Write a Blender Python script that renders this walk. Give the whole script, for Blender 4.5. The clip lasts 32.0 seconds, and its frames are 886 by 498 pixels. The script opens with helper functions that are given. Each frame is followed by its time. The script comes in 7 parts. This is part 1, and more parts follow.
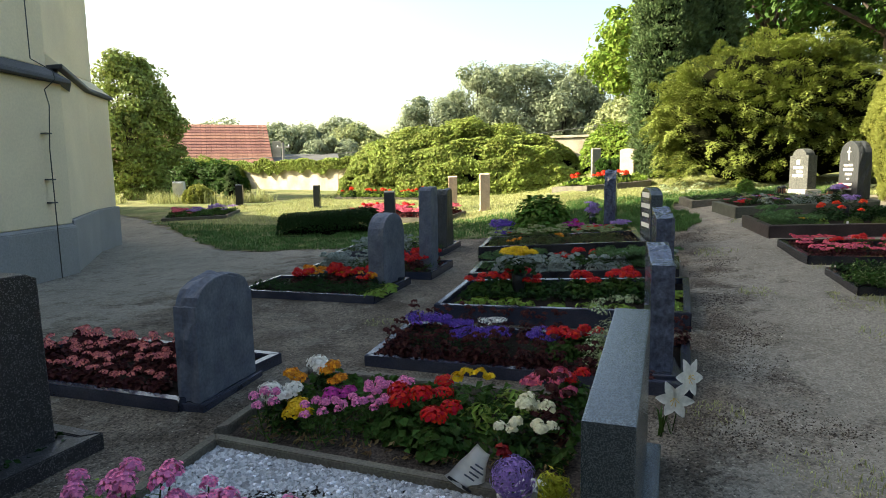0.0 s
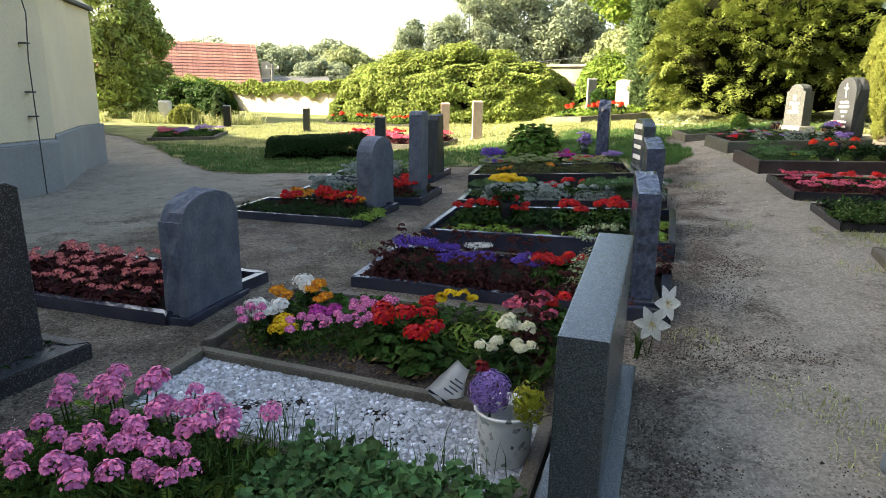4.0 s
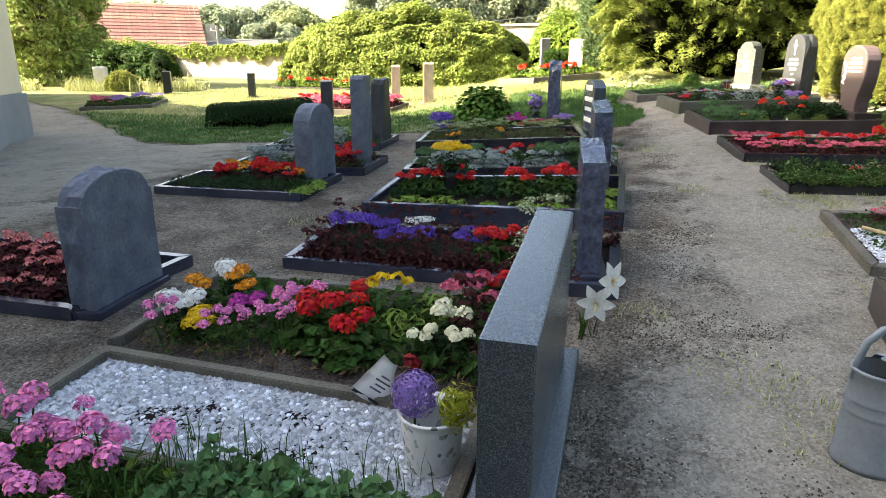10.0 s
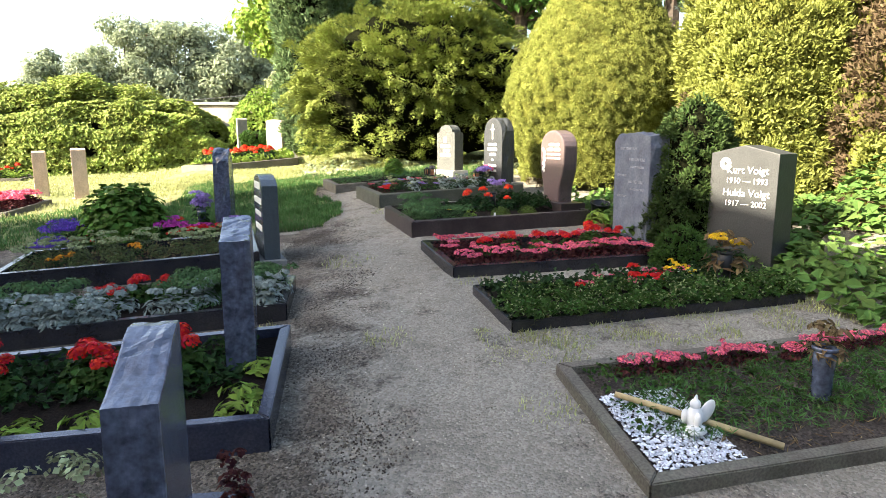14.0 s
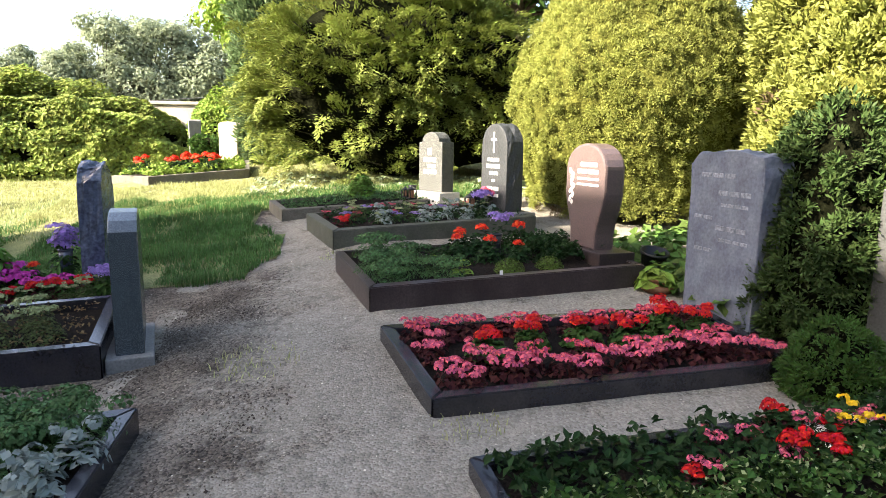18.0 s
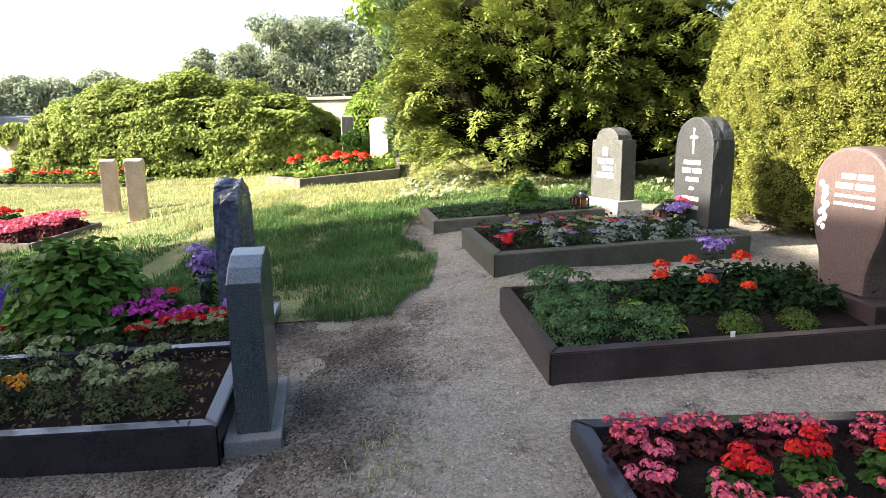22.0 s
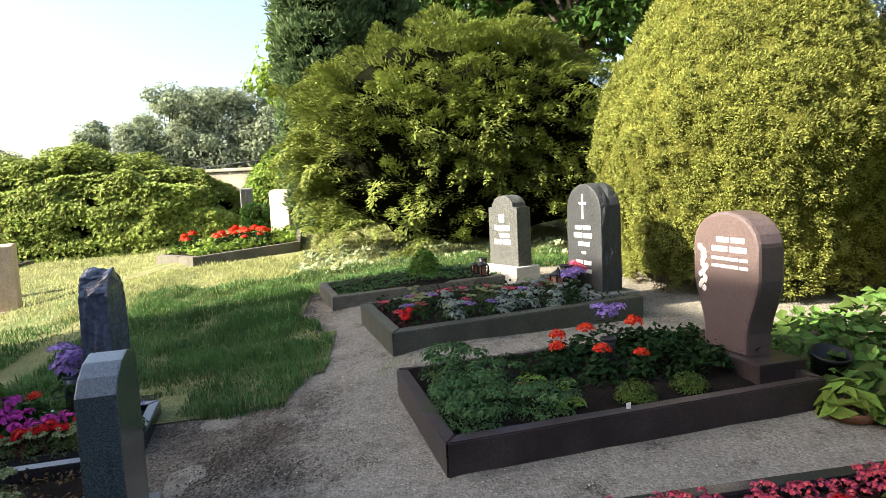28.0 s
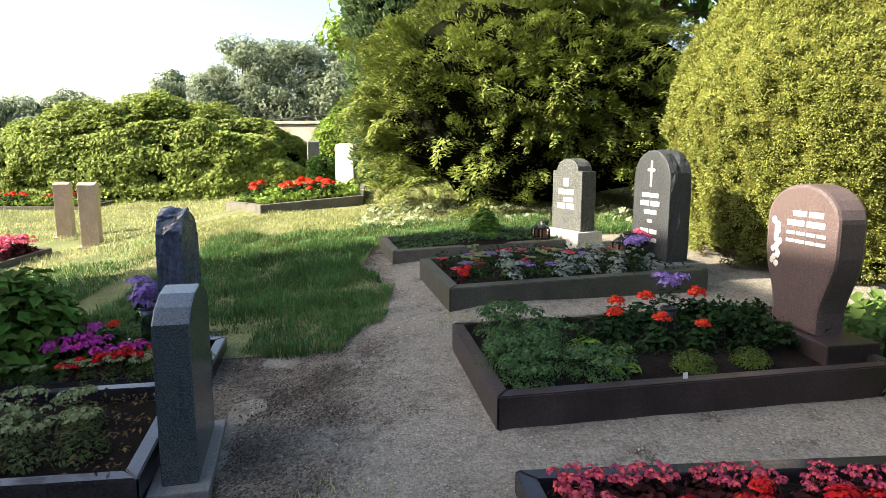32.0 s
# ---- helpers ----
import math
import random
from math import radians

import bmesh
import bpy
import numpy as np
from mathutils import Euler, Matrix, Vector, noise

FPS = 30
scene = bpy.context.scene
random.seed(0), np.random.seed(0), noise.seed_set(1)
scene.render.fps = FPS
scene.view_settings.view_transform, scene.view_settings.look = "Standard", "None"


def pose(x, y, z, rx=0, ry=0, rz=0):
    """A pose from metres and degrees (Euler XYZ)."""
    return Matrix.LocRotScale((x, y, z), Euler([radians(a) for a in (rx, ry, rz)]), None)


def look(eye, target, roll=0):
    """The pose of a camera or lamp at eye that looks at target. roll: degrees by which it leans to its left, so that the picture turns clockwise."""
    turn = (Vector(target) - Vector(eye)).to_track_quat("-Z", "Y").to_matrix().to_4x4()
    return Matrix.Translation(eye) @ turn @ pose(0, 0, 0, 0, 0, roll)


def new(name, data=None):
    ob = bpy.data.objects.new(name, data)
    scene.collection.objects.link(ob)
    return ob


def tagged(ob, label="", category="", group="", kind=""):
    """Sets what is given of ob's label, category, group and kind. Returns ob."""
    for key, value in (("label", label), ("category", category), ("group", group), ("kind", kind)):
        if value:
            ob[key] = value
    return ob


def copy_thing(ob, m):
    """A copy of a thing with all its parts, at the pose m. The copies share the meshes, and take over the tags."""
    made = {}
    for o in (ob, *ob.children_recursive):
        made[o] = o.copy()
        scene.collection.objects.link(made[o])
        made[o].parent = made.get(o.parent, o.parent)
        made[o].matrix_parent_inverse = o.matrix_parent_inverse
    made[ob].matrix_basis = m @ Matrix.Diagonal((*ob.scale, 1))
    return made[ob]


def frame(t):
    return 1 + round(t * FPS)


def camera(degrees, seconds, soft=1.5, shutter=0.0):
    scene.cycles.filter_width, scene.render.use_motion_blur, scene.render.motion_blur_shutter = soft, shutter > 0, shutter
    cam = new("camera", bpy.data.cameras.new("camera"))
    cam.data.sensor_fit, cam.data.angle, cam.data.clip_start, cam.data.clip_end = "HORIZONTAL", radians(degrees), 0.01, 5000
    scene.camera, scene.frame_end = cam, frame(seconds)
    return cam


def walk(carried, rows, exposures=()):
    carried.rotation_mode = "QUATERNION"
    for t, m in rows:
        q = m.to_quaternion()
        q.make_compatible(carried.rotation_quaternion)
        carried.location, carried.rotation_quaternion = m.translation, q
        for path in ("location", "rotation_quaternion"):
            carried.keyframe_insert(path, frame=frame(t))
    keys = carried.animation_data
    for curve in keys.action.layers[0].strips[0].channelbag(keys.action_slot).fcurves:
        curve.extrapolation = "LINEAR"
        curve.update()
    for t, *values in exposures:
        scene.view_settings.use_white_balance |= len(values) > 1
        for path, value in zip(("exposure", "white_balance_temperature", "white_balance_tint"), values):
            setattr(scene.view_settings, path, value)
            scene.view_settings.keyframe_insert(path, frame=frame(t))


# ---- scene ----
cam = camera(70.20, 32.0, soft=0.5)
PATH = [
    (0, -0.041, 0.105, 1.519, 82.855, 0.797, 19.861),
    (0.5, -0.047, 0.110, 1.523, 83.536, 1.798, 19.439),
    (1, -0.043, 0.115, 1.521, 83.772, 2.482, 20.482),
    (1.5, -0.042, 0.118, 1.523, 83.601, 2.648, 20.176),
    (2, -0.032, 0.117, 1.523, 83.264, 3.110, 18.721),
    (2.5, -0.034, 0.111, 1.507, 81.282, 1.448, 20.116),
    (3, -0.028, 0.112, 1.512, 81.106, -0.462, 21.272),
    (3.5, -0.023, 0.096, 1.498, 79.907, -1.356, 22.686),
    (4, -0.015, 0.103, 1.471, 76.531, -0.898, 19.285),
    (4.5, -0.021, 0.108, 1.472, 74.920, -3.298, 18.789),
    (6.5, -0.011, 0.098, 1.450, 72.732, -1.652, 18.641),
    (7, -0.003, 0.098, 1.458, 72.719, -1.591, 16.892),
    (7.5, -0.001, 0.107, 1.456, 72.416, -1.627, 15.711),
    (8, -0.000, 0.117, 1.459, 72.644, -2.011, 13.124),
    (8.5, -0.009, 0.130, 1.466, 72.679, -2.290, 10.876),
    (9, 0.000, 0.166, 1.471, 73.327, -2.700, 11.481),
    (9.5, 0.048, 0.247, 1.470, 73.905, -3.360, 16.161),
    (10, 0.050, 0.431, 1.487, 73.292, -0.187, 15.478),
    (10.5, 0.046, 0.667, 1.501, 73.675, 0.422, 16.243),
    (11, 0.098, 0.889, 1.534, 74.451, 2.049, 16.315),
    (11.5, 0.266, 1.181, 1.540, 77.223, -0.973, 16.859),
    (12, 0.352, 1.485, 1.554, 77.342, -0.238, 12.390),
    (12.5, 0.370, 1.789, 1.575, 79.517, 0.129, 4.657),
    (13, 0.417, 2.100, 1.555, 77.975, -0.192, 3.206),
    (13.5, 0.478, 2.372, 1.597, 78.608, -1.022, -0.934),
    (14, 0.532, 2.723, 1.590, 80.059, 0.061, -8.336),
    (14.5, 0.507, 2.991, 1.607, 78.511, 0.010, -12.546),
    (15, 0.585, 3.290, 1.632, 79.360, -0.156, -11.553),
    (15.5, 0.662, 3.580, 1.635, 78.355, -0.818, -8.064),
    (17.5, 0.947, 4.801, 1.577, 80.048, -1.777, -6.403),
    (18, 0.964, 5.147, 1.654, 80.595, -0.898, -9.182),
    (18.5, 0.955, 5.397, 1.680, 79.455, -0.668, -5.843),
    (19, 0.975, 5.641, 1.749, 79.778, -1.533, 1.217),
    (19.5, 1.000, 5.788, 1.713, 78.389, -0.210, 1.065),
    (20, 0.986, 5.839, 1.750, 82.116, 1.547, 3.447),
    (20.5, 1.005, 5.791, 1.744, 81.542, 1.051, 3.612),
    (21, 0.944, 5.928, 1.751, 81.601, 0.038, 1.590),
    (21.5, 0.850, 6.063, 1.784, 81.281, 2.078, 2.435),
    (22, 0.837, 6.207, 1.803, 79.238, 0.655, 3.882),
    (22.5, 0.868, 6.324, 1.829, 78.628, 1.271, 2.683),
    (23, 0.932, 6.439, 1.852, 79.534, -0.196, -8.610),
    (23.5, 0.924, 6.422, 1.883, 79.733, -0.360, -8.092),
    (24, 0.966, 6.398, 1.858, 80.738, -0.981, -7.404),
    (24.5, 0.974, 6.367, 1.870, 82.318, 1.098, -3.689),
    (25, 0.982, 6.353, 1.871, 83.720, 2.880, -2.674),
    (25.5, 0.982, 6.352, 1.881, 84.288, 3.765, -2.374),
    (27.5, 0.973, 6.341, 1.889, 85.724, 2.922, -4.360),
    (28, 0.976, 6.353, 1.882, 84.646, 2.669, -4.238),
    (28.5, 0.965, 6.354, 1.878, 84.034, 2.689, -4.041),
    (29, 0.961, 6.363, 1.873, 83.832, 1.937, -3.347),
    (29.5, 0.967, 6.361, 1.874, 84.003, 2.212, -2.091),
    (30, 0.958, 6.358, 1.873, 83.828, 2.088, -0.911),
    (30.5, 0.967, 6.358, 1.872, 84.173, 1.999, 0.071),
    (31, 0.972, 6.354, 1.867, 83.413, 1.659, 0.031),
    (31.5, 0.967, 6.354, 1.870, 83.614, -0.035, -0.835),
    (32, 0.958, 6.339, 1.846, 81.393, -0.079, 1.453),
]
walk(cam, [(t, pose(*p)) for t, *p in PATH], [(0,2.0,7500,6),(2,2.0,7500,6),(4,2.5,7600,10),(8,2.85,7600,13),(10,2.85,7600,11),(13,2.68,7100,11),(15,2.66,7000,13),(19,2.48,6850,15),(23,2.33,6800,14),(25,2.28,6800,14),(28,2.0,6800,12),(32,2.0,6800,12)])

# ---------- light ----------
SUN_AZ, SUN_EL = radians(12), radians(32)      # the way the light travels over the ground, and its height
sun = new("sun", bpy.data.lights.new("sun", "SUN"))
sun.data.energy, sun.data.angle, sun.data.color = 5.0, radians(0.5), (1.0, 0.93, 0.79)
_way = Vector((math.cos(SUN_AZ) * math.cos(SUN_EL), math.sin(SUN_AZ) * math.cos(SUN_EL), -math.sin(SUN_EL)))
sun.matrix_world = look((0, 0, 30), Vector((0, 0, 30)) + _way)
world = bpy.data.worlds.new("world")
scene.world = world
world.use_nodes = True
_wn = world.node_tree.nodes
_sky = _wn.new("ShaderNodeTexSky")
_sky.sky_type, _sky.sun_disc, _sky.sun_elevation = "NISHITA", False, SUN_EL
_sky.sun_rotation = math.atan2(-_way.x, -_way.y)
_sky.dust_density, _sky.air_density = 3.0, 1.0
world.node_tree.links.new(_sky.outputs[0], _wn["Background"].inputs[0])
_wn["Background"].inputs[1].default_value = 0.105

# ---------- small helpers ----------
rng = np.random.default_rng(7)


def interp(v, pts):
    return np.interp(v, [p[0] for p in pts], [p[1] for p in pts])


def smooth(e0, e1, v):
    t = np.clip((v - e0) / (e1 - e0), 0, 1)
    return t * t * (3 - 2 * t)


RISE = [(-30, -.1), (0, -.06), (2, -.02), (4.8, .12), (6.5, .36), (8, .46), (9.2, .6), (10.7, .74), (12.2, .87), (15, 1.08), (17.5, 1.25), (20.5, 1.45), (26, 1.9), (60, 1.9)]
ACROSS = [(-30, 0), (-12, 0), (-7, .1), (-2.5, .45), (-.25, .68), (1.2, 1), (30, 1)]
ACROSS_FAR = [(-30, .3), (-14, .27), (-9, .25), (-6, .3), (-4.6, .4), (-2.4, .82), (-.9, .9), (1.2, 1), (30, 1)]


def ground(x, y):
    """Height of the sloping ground."""
    w = smooth(10.5, 16, y)
    k = interp(x, ACROSS) * (1 - w) + interp(x, ACROSS_FAR) * w
    return float(interp(y, RISE) * k)


def part(name, bm, mat, parent=None, label=""):
    """One mesh object out of a bmesh, under a thing or a part."""
    me = bpy.data.meshes.new(name)
    bm.normal_update()
    bm.to_mesh(me)
    bm.free()
    me.materials.append(mat)
    ob = new(name, me)
    if parent is not None:
        ob.parent = parent
    if label:
        tagged(ob, label)
    return ob


def raw(name, verts, faces, mat, parent=None, smooth_on=False):
    """One mesh object out of arrays; faces is an (n, k) array."""
    me = bpy.data.meshes.new(name)
    verts, faces = np.asarray(verts, np.float32), np.asarray(faces, np.int32)
    n, k = faces.shape
    me.vertices.add(len(verts))
    me.vertices.foreach_set("co", verts.ravel())
    me.loops.add(n * k)
    me.loops.foreach_set("vertex_index", faces.ravel())
    me.polygons.add(n)
    me.polygons.foreach_set("loop_start", np.arange(0, n * k, k, dtype=np.int32))
    me.polygons.foreach_set("use_smooth", np.full(n, smooth_on))
    me.update(calc_edges=True)
    me.materials.append(mat)
    ob = new(name, me)
    if parent is not None:
        ob.parent = parent
    return ob


def thing(name, x, y, z, label, category, group="", turn=0.0, tilt=0.0, lean=0.0):
    ob = new(name)
    ob.empty_display_size = 0.1
    ob.matrix_basis = pose(x, y, z, tilt, lean, turn)
    return tagged(ob, label, category, group)


def block(bm, x0, x1, y0, y1, z0, z1, bevel=0.0, rough=0.0):
    """A box with bevelled edges, added to bm."""
    made = bmesh.ops.create_cube(bm, size=1.0)["verts"]
    for v in made:
        v.co = Vector(((x0 + x1) / 2 + v.co.x * (x1 - x0), (y0 + y1) / 2 + v.co.y * (y1 - y0), (z0 + z1) / 2 + v.co.z * (z1 - z0)))
    if bevel > 0:
        edges = list({e for v in made for e in v.link_edges})
        bmesh.ops.bevel(bm, geom=edges, offset=bevel, segments=2, affect="EDGES", profile=0.6)
    return bm


def prism(outline, depth, bevel=0.008, rough=0.0, cut=0, seed=0):
    """A slab: outline in (across, up) stood upright with its front at y = 0 and its back at y = depth; rough chips its flanks."""
    bm = bmesh.new()
    front = [bm.verts.new((u, 0, v)) for u, v in outline]
    back = [bm.verts.new((u, depth, v)) for u, v in outline]
    n = len(outline)
    flanks = [bm.faces.new((front[i], front[(i + 1) % n], back[(i + 1) % n], back[i])) for i in range(n)]
    f0 = bm.faces.new(front[::-1])
    f1 = bm.faces.new(back)
    bmesh.ops.recalc_face_normals(bm, faces=bm.faces[:])
    if bevel > 0:
        bmesh.ops.bevel(bm, geom=list(f0.edges) + list(f1.edges), offset=bevel, segments=2, affect="EDGES", profile=0.6)
    if rough > 0:
        long_edges = [e for e in bm.edges if e.calc_length() > 0.09]
        bmesh.ops.subdivide_edges(bm, edges=long_edges, cuts=5, use_grid_fill=True)
        bm.normal_update()
        for v in bm.verts:
            side = min(abs(v.co.y), abs(depth - v.co.y)) > 0.012
            amount = rough * (1.0 if side else 0.35)
            v.co += v.normal * amount * noise.noise((v.co + Vector((seed * 3.1, 0, 0))) * 14) + v.normal * amount * 0.6 * noise.noise((v.co + Vector((0, seed, 0))) * 37)
    return bm


def arch(width, height, rise, steps=10, shoulder=0.0):
    """Outline of a slab with a rounded top; shoulder leaves a step where the round begins."""
    w = width / 2
    pts = [(-w, 0), (w, 0), (w, height - rise)]
    r = w - shoulder
    for i in range(steps + 1):
        a = math.pi * i / steps
        pts.append((r * math.cos(a), height - rise + rise * math.sin(a)))
    pts.append((-w, height - rise))
    out = []
    for p in pts:
        if not out or (abs(p[0] - out[-1][0]) + abs(p[1] - out[-1][1])) > 1e-4:
            out.append(p)
    return out


# ---------- materials ----------
def material(name, base, rough=0.8, spec=0.3, scale=6.0, amount=0.25, fine=60.0, fine_amount=0.2, bump=0.15, bump_scale=40.0, island=0.0, obj=0.0,
             second=None, second_scale=2.0, second_mix=0.5, metal=0.0, coat=0.0, translucent=0.0, speckle=None, speckle_scale=220.0, speckle_cut=0.6):
    """A procedural surface: base colour varied at two scales, stains of a second colour, speckle, and fine relief."""
    m = bpy.data.materials.new(name)
    m.use_nodes = True
    nt, L = m.node_tree, m.node_tree.links
    N = nt.nodes
    b = N["Principled BSDF"]
    co = N.new("ShaderNodeTexCoord").outputs["Object"]

    def noise_node(s, detail=4.0):
        n = N.new("ShaderNodeTexNoise")
        n.inputs["Scale"].default_value, n.inputs["Detail"].default_value = s, detail
        L.new(co, n.inputs["Vector"])
        return n.outputs["Fac"]

    def ramp(src, lo, hi):
        r = N.new("ShaderNodeMapRange")
        r.inputs["From Min"].default_value, r.inputs["From Max"].default_value = lo, hi
        L.new(src, r.inputs["Value"])
        return r.outputs["Result"]

    def mix(kind, fac, a, c):
        x = N.new("ShaderNodeMix")
        x.data_type, x.blend_type = "RGBA", kind
        for sock, val in ((x.inputs[0], fac), (x.inputs[6], a), (x.inputs[7], c)):
            if isinstance(val, (int, float)):
                sock.default_value = val
            elif isinstance(val, tuple):
                sock.default_value = (*val, 1)
            else:
                L.new(val, sock)
        return x.outputs[2]

    col = tuple(base)
    if second is not None:
        col = mix("MIX", ramp(noise_node(second_scale, 5), 0.5 - 0.22 / max(second_mix, .05) * .5, 0.5 + 0.22), col, tuple(second))
    hsv = N.new("ShaderNodeHueSaturation")
    if isinstance(col, tuple):
        hsv.inputs["Color"].default_value = (*col, 1)
    else:
        L.new(col, hsv.inputs["Color"])
    v = N.new("ShaderNodeMath")
    v.operation = "ADD"
    L.new(ramp(noise_node(scale), 0.25, 0.75), v.inputs[0])
    v.inputs[1].default_value = 0.0
    vr = N.new("ShaderNodeMapRange")
    vr.inputs["To Min"].default_value, vr.inputs["To Max"].default_value = 1 - amount, 1 + amount
    L.new(v.outputs[0], vr.inputs["Value"])
    vf = N.new("ShaderNodeMapRange")
    vf.inputs["From Min"].default_value, vf.inputs["From Max"].default_value = 0.3, 0.7
    vf.inputs["To Min"].default_value, vf.inputs["To Max"].default_value = 1 - fine_amount, 1 + fine_amount
    L.new(noise_node(fine, 3), vf.inputs["Value"])
    val = N.new("ShaderNodeMath")
    val.operation = "MULTIPLY"
    L.new(vr.outputs[0], val.inputs[0])
    L.new(vf.outputs[0], val.inputs[1])
    last = val.outputs[0]
    for flag, node, sock in ((island, "ShaderNodeNewGeometry", "Random Per Island"), (obj, "ShaderNodeObjectInfo", "Random")):
        if flag:
            src = N.new(node).outputs[sock]
            r = N.new("ShaderNodeMapRange")
            r.inputs["To Min"].default_value, r.inputs["To Max"].default_value = 1 - flag, 1 + flag
            L.new(src, r.inputs["Value"])
            mm = N.new("ShaderNodeMath")
            mm.operation = "MULTIPLY"
            L.new(last, mm.inputs[0])
            L.new(r.outputs[0], mm.inputs[1])
            last = mm.outputs[0]
            h = N.new("ShaderNodeMapRange")
            h.inputs["To Min"].default_value, h.inputs["To Max"].default_value = 0.5 - flag * 0.05, 0.5 + flag * 0.05
            L.new(src, h.inputs["Value"])
            L.new(h.outputs[0], hsv.inputs["Hue"])
    L.new(last, hsv.inputs["Value"])
    out = hsv.outputs[0]
    if speckle is not None:
        vo = N.new("ShaderNodeTexVoronoi")
        vo.inputs["Scale"].default_value = speckle_scale
        L.new(co, vo.inputs["Vector"])
        sep = N.new("ShaderNodeSeparateColor")
        L.new(vo.outputs["Color"], sep.inputs[0])
        out = mix("MIX", ramp(sep.outputs[0], speckle_cut, speckle_cut + 0.15), out, tuple(speckle))
    L.new(out, b.inputs["Base Color"])
    b.inputs["Roughness"].default_value, b.inputs["Metallic"].default_value = rough, metal
    b.inputs["Specular IOR Level"].default_value = spec
    if coat:
        b.inputs["Coat Weight"].default_value, b.inputs["Coat Roughness"].default_value = coat, 0.08
    if bump:
        bp = N.new("ShaderNodeBump")
        bp.inputs["Strength"].default_value, bp.inputs["Distance"].default_value = bump, 0.02
        L.new(noise_node(bump_scale, 6), bp.inputs["Height"])
        L.new(bp.outputs[0], b.inputs["Normal"])
    if translucent:
        t = N.new("ShaderNodeBsdfTranslucent")
        L.new(out, t.inputs["Color"])
        s = N.new("ShaderNodeMixShader")
        s.inputs[0].default_value = translucent
        L.new(b.outputs[0], s.inputs[1])
        L.new(t.outputs[0], s.inputs[2])
        L.new(s.outputs[0], N["Material Output"].inputs[0])
    return m


def leafy(name, base, island=0.35, translucent=0.25, rough=0.55):
    return material(name, base, rough=rough, spec=0.07, scale=1.5, amount=0.25, fine=12, fine_amount=0.12, bump=0, island=island, translucent=translucent)


def petal(name, base, island=0.2):
    return material(name, base, rough=0.6, spec=0.2, scale=8, amount=0.12, fine=40, fine_amount=0.12, bump=0, island=island, translucent=0.2)


SOIL = material("soil", (0.013, 0.010, 0.008), rough=1.0, spec=0.08, amount=0.35, fine=90, fine_amount=0.4, bump=0.8, bump_scale=70)


SOIL_DRY = material("dry_soil", (0.06, 0.05, 0.042), rough=1.0, spec=0.1, amount=0.4, fine=70, fine_amount=0.6, bump=1.0, bump_scale=60)


